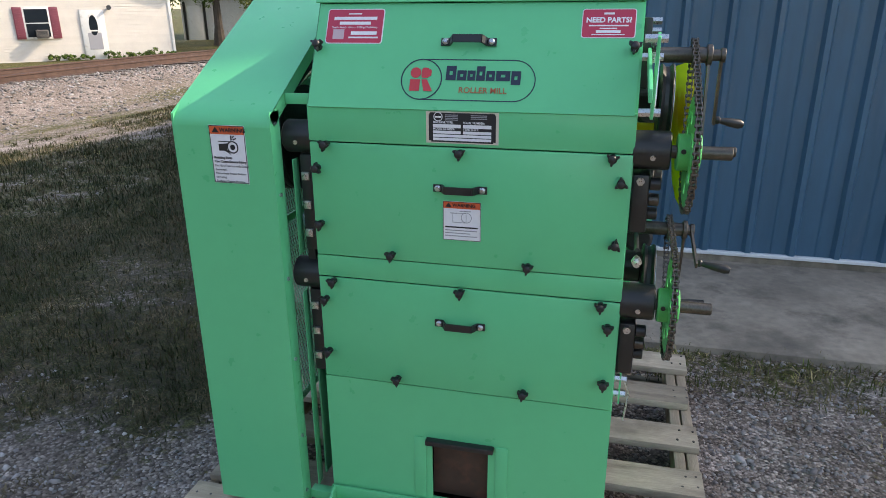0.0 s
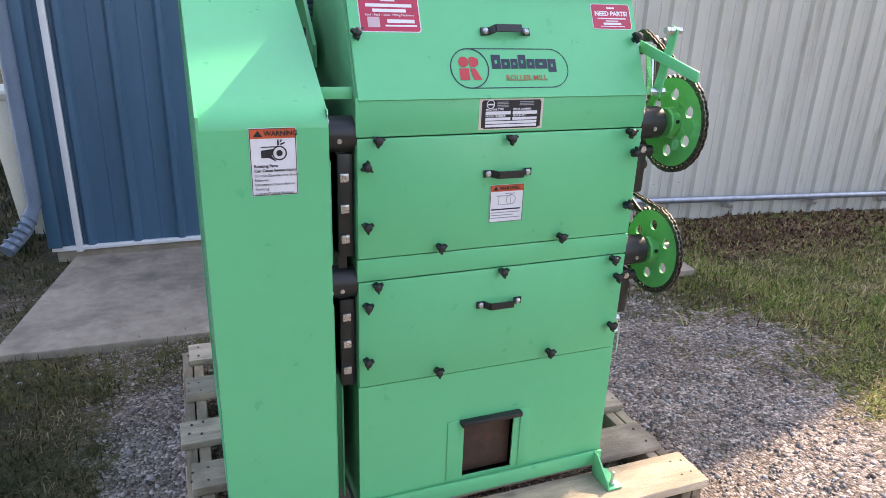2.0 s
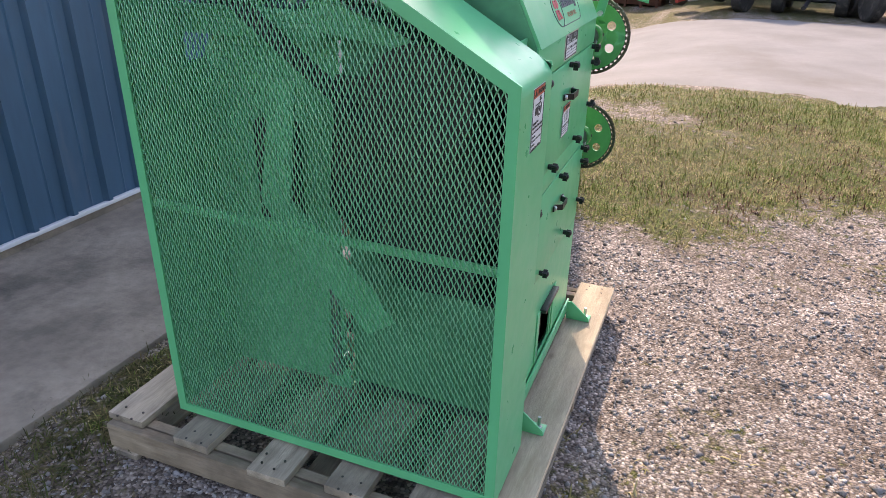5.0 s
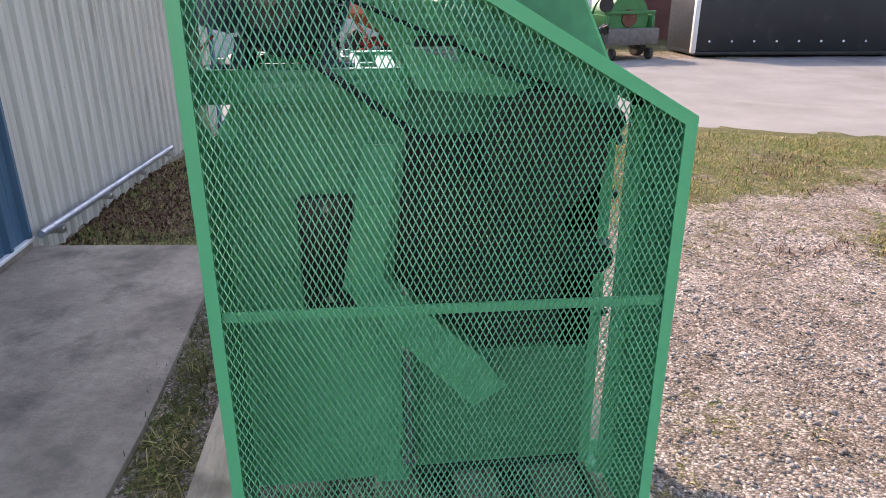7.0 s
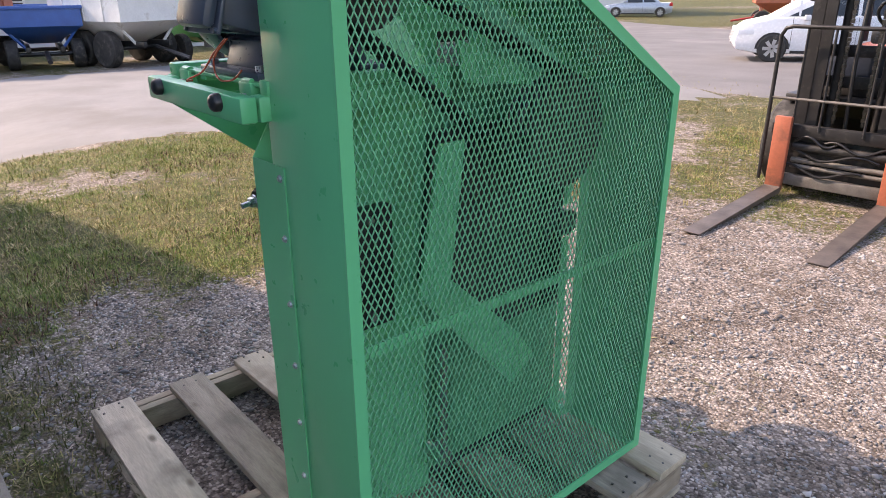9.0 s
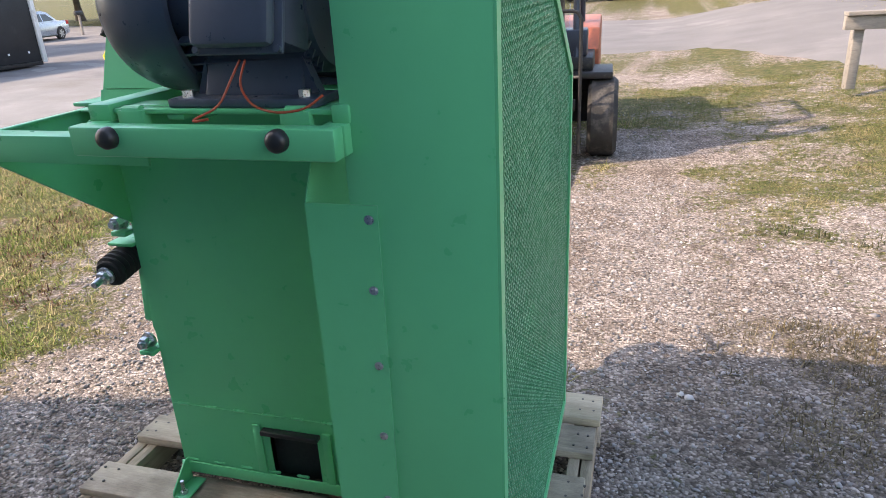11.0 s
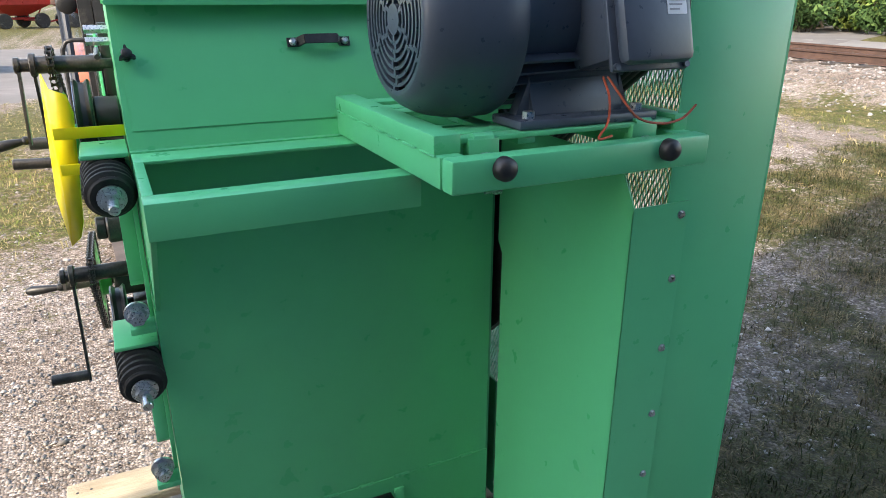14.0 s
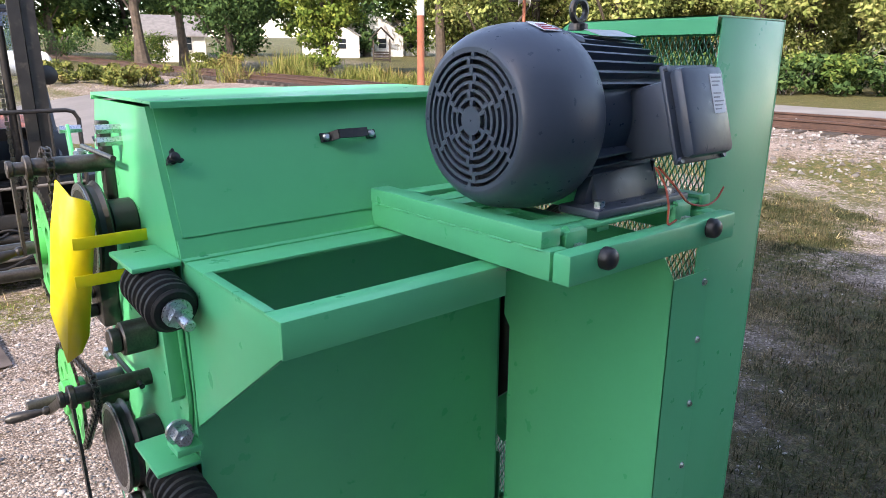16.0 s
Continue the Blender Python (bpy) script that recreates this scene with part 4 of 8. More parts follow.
for y, q in ((MC.y - 0.13, -1), (MC.y + 0.13, 1)):
    bm = B()
    box(bm, -0.462, -0.170, y - 0.048, y + 0.048, 1.4615, 1.4775, 0.004)
    prism(bm, [(y - 0.020 - q * 0.012, 1.476), (y + 0.020 - q * 0.012, 1.476), (y + 0.014 - q * 0.042, 1.566), (y - 0.014 - q * 0.042, 1.566)], "x", -0.415, -0.222, 0.004)
    for x0, x1 in ((-0.222, -0.196), (-0.415, -0.441)):
        prism(bm, [(x0, 1.476), (x1, 1.476), (x0, 1.540)] if x1 > x0 else [(x1, 1.476), (x0, 1.476), (x0, 1.540)], "y", y - q * 0.022 - 0.012, y - q * 0.022 + 0.012)
    part("motor_foot", bm, MOTOR, motor)
for x in (-0.20, -0.43):
    for y in (MC.y - 0.155, MC.y + 0.155):
        bm = B()
        hexnut(bm, (x, y, 1.4765), (x, y, 1.4895), 0.011)
        part("bolt", bm, STEEL, motor)
# terminal box, tilted on the motor's side, with a rimmed cover
TB = pose(-0.372, MC.y + 0.222, 1.643, 16, 0, 0)


def tilted(name, x0, x1, y0, y1, z0, z1, bevel, mat=MOTOR):
    bm = B()
    box(bm, x0, x1, y0, y1, z0, z1, bevel)
    bmesh.ops.transform(bm, matrix=TB, verts=bm.verts)
    return part(name, bm, mat, motor)


tilted("terminal_box", -0.060, 0.062, -0.125, -0.006, -0.066, 0.066, 0.010)
tilted("terminal_box_rim", -0.078, 0.080, -0.006, 0.004, -0.089, 0.089, 0.004)
tilted("terminal_box_cover", -0.070, 0.072, 0.004, 0.034, -0.081, 0.081, 0.013)
for x in (-0.071, 0.073):
    for z in (-0.082, 0.082):
        bm = B()
        cyl(bm, TB @ Vector((x, 0.003, z)), TB @ Vector((x, 0.010, z)), 0.006, 8)
        part("screw", bm, MOTOR, motor)
LM = TB @ Matrix(((-1, 0, 0, -0.034), (0, 0, 1, 0.0352), (0, 1, 0, 0.028), (0, 0, 0, 1)))
flat("box_label", [rect(-0.020, 0.020, -0.036, 0.036)], WHITE_LABEL, motor, LM, "white paper label with fine print", lift=-0.001)
flat("print_line", [rect(-0.016, 0.016 - 0.006 * (k % 3), 0.028 - k * 0.0072, 0.0305 - k * 0.0072) for k in range(9) if k != 3], GREY_INK, motor, LM)
bm = B()
lathe(bm, (-0.30, MC.y, MC.z + 0.16), (-0.30, MC.y, 2), [(0, 0.02), (0.012, 0.018), (0.016, 0.009)], 12)
sweep(bm, [(-0.30 + 0.020 * math.cos(2 * math.pi * k / 18), MC.y, MC.z + 0.196 + 0.020 * math.sin(2 * math.pi * k / 18)) for k in range(18)], 0.007, 8, True)
part("lifting_eye", bm, DARK_STEEL, motor, "dark steel lifting eye")
for y, a in ((MC.y + 0.07, 25), (MC.y - 0.07, -25)):
    bm = B()
    m = pose(-0.18, MC.y, MC.z, -a, 0, 0)
    lathe(bm, m @ Vector((0.01, 0, 0.158)), m @ Vector((-0.05, 0, 0.150)), [(0, 0.006), (0.012, 0.014), (0.06, 0.012)], 10)
    part("cover_lug", bm, MOTOR, motor)
m = pose(-0.345, MC.y, MC.z, -16, 0, 0) @ Matrix.Translation((0, 0, 0.1605))
flat("rating_plate", [rect(-0.055, 0.055, -0.025, 0.025, 0.004)], material("brushed_plate", (0.42, 0.42, 0.42), 0.4, 0.6, 20, 0.1), motor, m, "grey metal rating plate")
m = pose(-0.140, MC.y, MC.z, -19, 0, 0) @ Matrix.Translation((0, 0, 0.1705))
flat("caution_sticker", [rect(-0.022, 0.022, -0.024, 0.024)], WHITE_LABEL, motor, m, "white and red caution sticker")
flat("print_line", [rect(-0.019, 0.019, 0.012, 0.019), rect(-0.016, 0.018, 0.002, 0.005), rect(-0.016, 0.012, -0.010, -0.007)], INK_RED, motor, m, lift=0.001)
# loose red motor leads
for pts in ([(-0.33, 1.07, 1.542), (-0.325, 1.10, 1.512), (-0.31, 1.12, 1.472), (-0.275, 1.14, 1.458), (-0.27, 1.146, 1.452), (-0.30, 1.142, 1.457)],
            [(-0.34, 1.07, 1.542), (-0.345, 1.11, 1.507), (-0.37, 1.12, 1.474), (-0.42, 1.13, 1.464), (-0.47, 1.125, 1.470), (-0.50, 1.12, 1.492)]):
    bm = B()
    smoothed = []
    for a, b in zip(pts, pts[1:]):
        for k in range(4):
            smoothed.append(Vector(a).lerp(Vector(b), k / 4))
    smoothed.append(Vector(pts[-1]))
    for _ in range(3):
        smoothed = [smoothed[0]] + [(smoothed[i - 1] + smoothed[i] * 2 + smoothed[i + 1]) / 4 for i in range(1, len(smoothed) - 1)] + [smoothed[-1]]
    sweep(bm, smoothed, 0.0022, 6)
    part("motor_lead", bm, RED_WIRE, motor, "loose red motor lead")
cyl_b = B()
cyl(cyl_b, (-0.44, MC.y, MC.z), (-0.66, MC.y, MC.z), 0.021, 16)
part("motor_shaft", cyl_b, DARK_STEEL, motor)

# ---- belt guard ----
GX0, GX1 = -0.765, -0.487
GY0, GY1 = -0.06, 1.0755
GB, GBEND, GT = 0.165, 1.38, 1.822
GYT = 0.710
gb = B()
box(gb, GX0, GX1, GY0 + 0.004, GY0 + 0.03, GB, GB + 0.004)
guard = part("belt_guard", gb, GREEN, mill, "light green sheet belt guard with expanded-metal side")
outline = [(GY0, GB), (GY0, GBEND - 0.03)]
for k in range(7):
    t = k / 6
    a = Vector((GY0, GBEND - 0.03)).lerp(Vector((GY0, GBEND)), t)
    b = Vector((GY0, GBEND)).lerp(Vector((GY0 + 0.045, GBEND + 0.026)), t)
    q = a.lerp(b, t)
    outline.append((q.x, q.y))
outline += [(GYT, GT), (GY1, GT), (GY1, GB)]


def sheet(bm, line, x0, x1, th=0.003):
    """A folded sheet along x from a (y, z) line, thickened inwards to its right."""
    inner = []
    n = len(line)
    for i, (y, z) in enumerate(line):
        a = Vector(line[max(0, i - 1)])
        b = Vector(line[min(n - 1, i + 1)])
        d = (b - a).normalized()
        inner.append((y + d.y * th, z - d.x * th))
    R = [[bm.verts.new((x, y, z)) for y, z in ln] for ln in (line, inner) for x in (x0, x1)]
    o0, o1, i0, i1 = R
    for i in range(n - 1):
        bm.faces.new((o0[i], o0[i + 1], o1[i + 1], o1[i]))
        bm.faces.new((i0[i], i1[i], i1[i + 1], i0[i + 1]))
        bm.faces.new((o0[i], i0[i], i0[i + 1], o0[i + 1]))
        bm.faces.new((o1[i], o1[i + 1], i1[i + 1], i1[i]))
    for k in (0, n - 1):
        bm.faces.new((o0[k], o1[k], i1[k], i0[k]))


bm = B()
sheet(bm, outline[:-2] + [(GY1, GT)], GX0, GX1)
part("guard_cover", bm, GREEN, guard)
bm = B()
box(bm, GX0, -0.506, GY1 - 0.003, GY1, GB, GT - 0.004, 0.001)
part("guard_back", bm, GREEN, guard)
bm = B()
prism(bm, [(-0.558, 1.298), (-0.421, 1.298), (-0.421, GB), (-0.543, GB)], "y", GY1 + 0.0005, GY1 + 0.0035)
part("guard_inner_back", bm, GREEN, guard)
bm = B()
prism(bm, [(BY + 0.026, GB + 0.01), (GY1 + 0.003, GB), (GY1 + 0.003, 1.298), (1.025, 1.385), (BY + 0.005, 1.385), (BY + 0.005, 1.08), (BY + 0.026, 1.05)], "x", -0.424, -0.421)
part("guard_inner_side", bm, GREEN, guard)
for z in (1.272, 1.137, 0.980, 0.820, 0.662, 0.502, 0.35):
    bm = B()
    xs = -0.541 + (1.272 - z) * 0.023
    cyl(bm, (xs, GY1 + 0.0035, z), (xs, GY1 + 0.0045, z), 0.009, 12)
    hexnut(bm, (xs, GY1 + 0.0045, z), (xs, GY1 + 0.009, z), 0.006)
    part("guard_screw", bm, STEEL, guard)
bm = B()
box(bm, GX1 - 0.003, GX1, GY0 + 0.003, GY0 + 0.052, GB, GBEND + 0.01, 0.001)
part("guard_flange", bm, GREEN, guard)
for z in (1.36, 1.17, 0.93, 0.68, 0.42, 0.22):
    bm = B()
    cyl(bm, (GX1, GY0 + 0.022, z), (GX1 + 0.005, GY0 + 0.022, z), 0.006, 8)
    part("guard_screw", bm, STEEL, guard)
for z0, z1 in ((0.20, 0.87), (0.985, 1.255)):
    bm = B()
    box(bm, -0.472, -0.469, 0.014, 0.048, z0, z1, 0.001)
    part("guard_inner_strip", bm, GREEN, guard)
bm = B()
box(bm, -0.485, -0.405, 0.03, 0.036, 1.40, 1.428, 0.001)
part("guard_bracket", bm, GREEN, guard)
bm = B()
box(bm, -0.487, -0.39, -0.012, 0.02, 0.17, 0.20, 0.002)
part("guard_bracket", bm, GREEN, guard)
# inner edges of the sloping and flat top
bm = B()
prism(bm, [(GY0, GBEND), (GYT, GT), (GY1, GT), (GY1, GT - 0.035), (GYT + 0.01, GT - 0.035), (GY0 + 0.02, GBEND - 0.03)], "x", GX1 - 0.003, GX1)
part("guard_flange", bm, GREEN, guard)
# side frame and cross bar
FW = 0.030
bm = B()
outer = [(GY0, GB), (GY1, GB), (GY1, GT), (GYT, GT), (GY0, GBEND)]
inner = [(GY0 + FW, GB + FW), (GY1 - FW, GB + FW), (GY1 - FW, GT - FW), (GYT + 0.008, GT - FW), (GY0 + FW, GBEND - 0.018)]
plate_with_hole(bm, outer, inner, "x", GX0 - 0.006, GX0)
part("side_frame", bm, GREEN, guard)
bm = B()
prism(bm, [(GY0 + FW, 0.905), (GY1 - FW, 0.918), (GY1 - FW, 0.944), (GY0 + FW, 0.931)], "x", GX0 + 0.006, GX0 + 0.012)
part("cross_bar", bm, GREEN, guard)


def expanded_metal(y0, y1, z0, ztop, x, S=0.0162, Lw=0.0325, w=0.0031, t=0.0024):
    """Zigzag strands, alternately touching, as in expanded steel."""
    verts, faces = [], []
    n = int((y1 - y0) / (S / 2))
    for k in range(n + 1):
        yb = y0 + k * S / 2
        zt = ztop(yb)
        j = 0
        start = len(verts) // 4
        while True:
            z = z0 + j * Lw / 2
            if z > zt:
                break
            sgn = 1 if (j + k) % 2 == 0 else -1
            y = yb + sgn * (S / 4 - 0.0004)
            dx = 0.0016 * sgn
            for a, b in ((-w / 2, -t / 2), (w / 2, -t / 2), (w / 2, t / 2), (-w / 2, t / 2)):
                verts.append((x + b + dx, min(max(y + a, y0), y1), z))
            j += 1
        cnt = len(verts) // 4 - start
        for q in range(cnt - 1):
            a, b = (start + q) * 4, (start + q + 1) * 4
            for c in range(4):
                faces.append((a + c, a + (c + 1) % 4, b + (c + 1) % 4, b + c))
    me = bpy.data.meshes.new("expanded_mesh")
    me.from_pydata(verts, [], faces)
    me.materials.append(GREEN_MESH)
    ob = new("expanded_mesh", me)
    ob.parent = guard
    ob.matrix_parent_inverse = Matrix.Translation(-base_of(guard))
    return tagged(ob, "green expanded-metal mesh panel")


expanded_metal(GY0 + 0.012, GY1 - 0.012, GB + 0.012, lambda y: (GBEND - 0.006 + (y - GY0) * (GT - GBEND) / (GYT - GY0)) if y < GYT else GT - 0.012, GX0 + 0.002)

# drive inside the guard: sheaves, belts, bent tensioner arm
def sheave(name, y, z, r, x0, x1, mat=BLACK_PAINT, grooves=4):
    prof = [(0, 0.03), (0, r)]
    w = x1 - x0
    for g in range(grooves):
        a = w * (g + 0.15) / grooves
        b = w * (g + 0.5) / grooves
        c = w * (g + 0.85) / grooves
        prof += [(a, r), (b, r - 0.012), (c, r)]
    prof += [(w, r), (w, 0.03)]
    bm = B()
    lathe(bm, (x0, y, z), (x1, y, z), prof, 40)
    return part(name, bm, mat, mill, "black grooved drive sheave")


UP = (0.250, 1.270)
# Black plate covers the dark area of the mill's side behind the sheave.
bm = B()
prism(bm, [(0.03, 0.645), (0.36, 0.635), (0.63, 0.88), (0.585, 1.29), (0.03, 1.29)], "x", -0.452, -0.4305)
part("black_side_plate", bm, BLACK_PAINT, mill, "black plate over the dark area behind the sheave")
sheave("drive_sheave", UP[0], UP[1], 0.155, -0.63, -0.54)
# Added black box with bolts fills the dark patch left of the arm.
bm = B()
box(bm, -0.466, -0.4275, 0.735, 0.885, 0.80, 1.13, 0.006)
tb = part("dark_patch_box", bm, BLACK_PAINT, mill, "black box added to fill a dark patch behind the guard")
for z in (0.835, 1.10):
    bm = B()
    hexnut(bm, (-0.478, 0.81, z), (-0.466, 0.81, z), 0.012)
    part("bolt", bm, STEEL, tb)
sheave("motor_sheave", MC.y, MC.z, 0.07, -0.63, -0.54)


def belt(x, circles):
    """A flat band round circles (y, z, r), given in order round the outside."""
    pts = []
    n = len(circles)
    for i in range(n):
        y, z, r = circles[i]
        py, pz, pr = circles[i - 1]
        qy, qz, qr = circles[(i + 1) % n]

        def tangent(ay, az, ar, by, bz, br):
            d = math.hypot(by - ay, bz - az)
            base = math.atan2(bz - az, by - ay)
            return base - math.pi / 2 + math.asin((ar - br) / d) * 1.0
        a0 = tangent(py, pz, pr, y, z, r)
        a1 = tangent(y, z, r, qy, qz, qr)
        while a1 < a0:
            a1 += 2 * math.pi
        m = max(2, int((a1 - a0) / 0.15))
        pts += [(y + r * math.cos(a0 + (a1 - a0) * k / m), z + r * math.sin(a0 + (a1 - a0) * k / m)) for k in range(m + 1)]
    bm = B()
    V = [[bm.verts.new((xx, y, z)) for xx in (x - 0.008, x + 0.008)] for y, z in pts]
    for i in range(len(V)):
        a, b = V[i], V[(i + 1) % len(V)]
        bm.faces.new((a[0], b[0], b[1], a[1]))
    o = part("drive_belt", bm, RUBBER, mill, "black V-belt")
    md = o.modifiers.new("thick", 'SOLIDIFY')
    md.thickness, md.offset = 0.009, 1


for g in range(4):
    belt(-0.619 + g * 0.0225, [(UP[0], UP[1], 0.146), (MC.y, MC.z, 0.06)])
bm = B()
for pts in ([(0.700, 1.30), (0.618, 1.30), (0.665, 0.945), (0.768, 0.925)], [(0.768, 0.925), (0.665, 0.945), (0.40, 0.70), (0.33, 0.60), (0.42, 0.54), (0.58, 0.71)]):
    prism(bm, pts, "x", -0.612, -0.602)
part("tensioner_arm", bm, GREEN, mill, "bent green tensioner arm plate")
# Bright rod added where light shows through a gap beside the mill.
bm = B()
cyl(bm, (-0.50, 0.60, 0.27), (-0.50, 0.60, 0.68), 0.017, 12)
cyl(bm, (-0.52, 0.60, 0.30), (-0.44, 0.60, 0.30), 0.026, 12)
part("bright_gap_rod", bm, STEEL, mill, "bright steel rod standing in for a light gap")
bm = B()
prism(bm, [(0.50, 1.62), (0.62, 1.66), (0.70, 1.62), (0.57, 1.44), (0.36, 1.44), (0.36, 1.50)], "x", -0.44, -0.43)
part("motor_bracket", bm, GREEN, mill, "green motor bracket plate")
# Cover in the darkened green, shade included in its colour.
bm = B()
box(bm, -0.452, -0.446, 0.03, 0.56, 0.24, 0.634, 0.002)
part("side_cover", bm, GREEN_SHADED, mill)
# take-up gusset with its zinc screw end, and the sticker on the bracket
bm = B()
prism(bm, [(0.60, 1.530), (0.57, 1.425), (0.26, 1.392), (0.235, 1.402), (0.27, 1.418)], "x", -0.560, -0.552)
gusset = part("take_up_gusset", bm, GREEN, mill, "green triangular take-up plate")
bm = B()
cyl(bm, (-0.556, 0.245, 1.402), (-0.556, 0.185, 1.392), 0.008, 10)
hexnut(bm, (-0.556, 0.228, 1.399), (-0.556, 0.214, 1.397), 0.014)
part("take_up_screw", bm, STEEL, gusset, "zinc take-up screw")
SM = Matrix(((0, 0, -1, -0.4405), (-1, 0, 0, 0.505), (0, 1, 0, 1.495), (0, 0, 0, 1)))
flat("sticker", [rect(-0.055, 0.055, -0.045, 0.045)], WHITE_LABEL, mill, SM, "white warning sticker")
flat("sticker_head", [rect(-0.055, 0.055, 0.018, 0.045)], BLACK_PAINT, mill, SM, lift=0.0012)
flat("print_line", [rect(-0.048, 0.044 - 0.008 * (k % 3), 0.008 - k * 0.011, 0.012 - k * 0.011) for k in range(5)], GREY_INK, mill, SM, lift=0.0012)
# roller bearing housings on the guard side
for z in (1.315, 0.925):
    bm = B()
    cyl(bm, (-0.49, 0.042, z), (-0.405, 0.042, z), 0.044, 28, 0.003)
    part("bearing_housing", bm, BLACK_PAINT, mill, "black round bearing housing")
    bm = B()
    cyl(bm, (-0.45, -0.004, z - 0.01), (-0.45, 0.006, z - 0.01), 0.006, 8)
    part("grease_nipple", bm, STEEL, mill)
for z0, z1 in ((1.00, 1.27), (0.62, 0.88)):
    bm = B()
    box(bm, -0.452, -0.412, 0.02, 0.14, z0, z1, 0.004)
    part("bearing_block", bm, BLACK_PAINT, mill, "black bearing block")
    for k in range(3):
        zz = z0 + 0.05 + k * 0.08
        bm = B()
        box(bm, -0.447, -0.425, 0.012, 0.022, zz - 0.01, zz + 0.012, 0.002)
        part("bolt", bm, STEEL, mill)

# ---- adjusting side: sprockets, chains, cranks, springs ----


def sprocket(y, z, r, x, holes=6):
    bm = B()
    N = 24
    for h in range(holes):
        a0, a1 = 2 * math.pi * h / holes, 2 * math.pi * (h + 1) / holes
        mid, rc, rh = (a0 + a1) / 2, r * 0.60, r * 0.125
        rim = []
        q = N // 4
        for k in range(q):
            rim.append((r * 0.93, a0 + (a1 - a0) * k / q))
        for k in range(q):
            rim.append((r * 0.93 - (r * 0.93 - 0.045) * k / q, a1))
        for k in range(q):
            rim.append((0.045, a1 - (a1 - a0) * k / q))
        for k in range(q):
            rim.append((0.045 + (r * 0.93 - 0.045) * k / q, a0))
        outer = [(y + rr * math.cos(a), z + rr * math.sin(a)) for rr, a in rim]
        cy, cz = y + rc * math.cos(mid), z + rc * math.sin(mid)
        hole = []
        for u, v in outer:
            t = math.atan2(v - cz, u - cy)
            hole.append((cy + rh * math.cos(t), cz + rh * math.sin(t)))
        plate_with_hole(bm, outer, hole, "x", x - 0.004, x + 0.004)
    bmesh.ops.remove_doubles(bm, verts=bm.verts, dist=0.00005)
    sp = part("sprocket", bm, SPROCKET_GREEN, mill, "bright green drilled chain sprocket")
    bm = B()
    n = 40
    pts = []
    for k in range(n * 2):
        a = math.pi * k / n
        pts.append(((r if k % 2 == 0 else r * 0.93) * math.cos(a), (r if k % 2 == 0 else r * 0.93) * math.sin(a)))
    plate_with_hole(bm, [(y + u, z + v) for u, v in pts], [(y + r * 0.91 * math.cos(math.pi * k / n), z + r * 0.91 * math.sin(math.pi * k / n)) for k in range(n * 2)], "x", x - 0.003, x + 0.003)
    part("sprocket_teeth", bm, DARK_STEEL, sp)
    bm = B()
    cyl(bm, (x - 0.03, y, z), (x + 0.022, y, z), 0.043, 28, 0.003)
    part("hub", bm, SPROCKET_GREEN, sp)
    bm = B()
    cyl(bm, (x - 0.018, y - 0.048, z + 0.01), (x - 0.018, y - 0.0455, z + 0.01), 0.006, 8)
    part("set_screw", bm, BLACK, sp)
    return sp


LINK = B()
for s in (-1, 1):
    for w, x0 in ((0.0058, 0.0052),):
        ring = [(0.0052 * math.cos(a) + d, 0.0052 * math.sin(a)) for d, a in
                [(-0.0075, radians(90 + 45 * k)) for k in range(5)] + [(0.0075, radians(-90 + 45 * k)) for k in range(5)]]
        prism(LINK, ring, "x", s * x0 - 0.0009, s * x0 + 0.0009)
cyl(LINK, (-0.0078, 0.0075, 0), (0.0078, 0.0075, 0), 0.0034, 8)
link_mesh = mesh_of(LINK, "chain_link", CHAIN_STEEL)


def chain(x, c0, c1, name="roller_chain"):
    """A chain round two circles (y, z, r)."""
    (y0, z0, r0), (y1, z1, r1) = c0, c1
    d = math.hypot(y1 - y0, z1 - z0)
    base = math.atan2(z1 - z0, y1 - y0)
    off = math.acos((r0 - r1) / d)
    pts = []
    for k in range(61):
        a = base + off + (2 * math.pi - 2 * off) * k / 60
        pts.append(Vector((x, y0 + r0 * math.cos(a), z0 + r0 * math.sin(a))))
    for k in range(21):
        a = base - off + (2 * off) * k / 20
        pts.append(Vector((x, y1 + r1 * math.cos(a), z1 + r1 * math.sin(a))))
    pts.append(pts[0])
    bm = B()
    lathe(bm, (x - 0.002, y1, z1), (x + 1, y1, z1), [(0, r1 - 0.004), (0.004, r1 - 0.004)], 20)
    ch = part(name, bm, DARK_STEEL, mill, "oiled steel roller chain over a small sprocket")
    L = [0.0]
    for a, b in zip(pts, pts[1:]):
        L.append(L[-1] + (b - a).length)
    n = round(L[-1] / 0.0152)
    seg = 0
    for k in range(n):
        s = L[-1] * k / n
        while L[seg + 1] < s:
            seg += 1
        t = (s - L[seg]) / max(1e-6, L[seg + 1] - L[seg])
        p = pts[seg].lerp(pts[seg + 1], t)
        dv = pts[seg + 1] - pts[seg]
        o = new("chain_link", link_mesh)
        o.parent = ch
        o.location = p + Vector((0.0011 if k % 2 else -0.0011, 0, 0))
        o.rotation_euler = (math.atan2(dv.z, dv.y), 0, 0)
    return ch


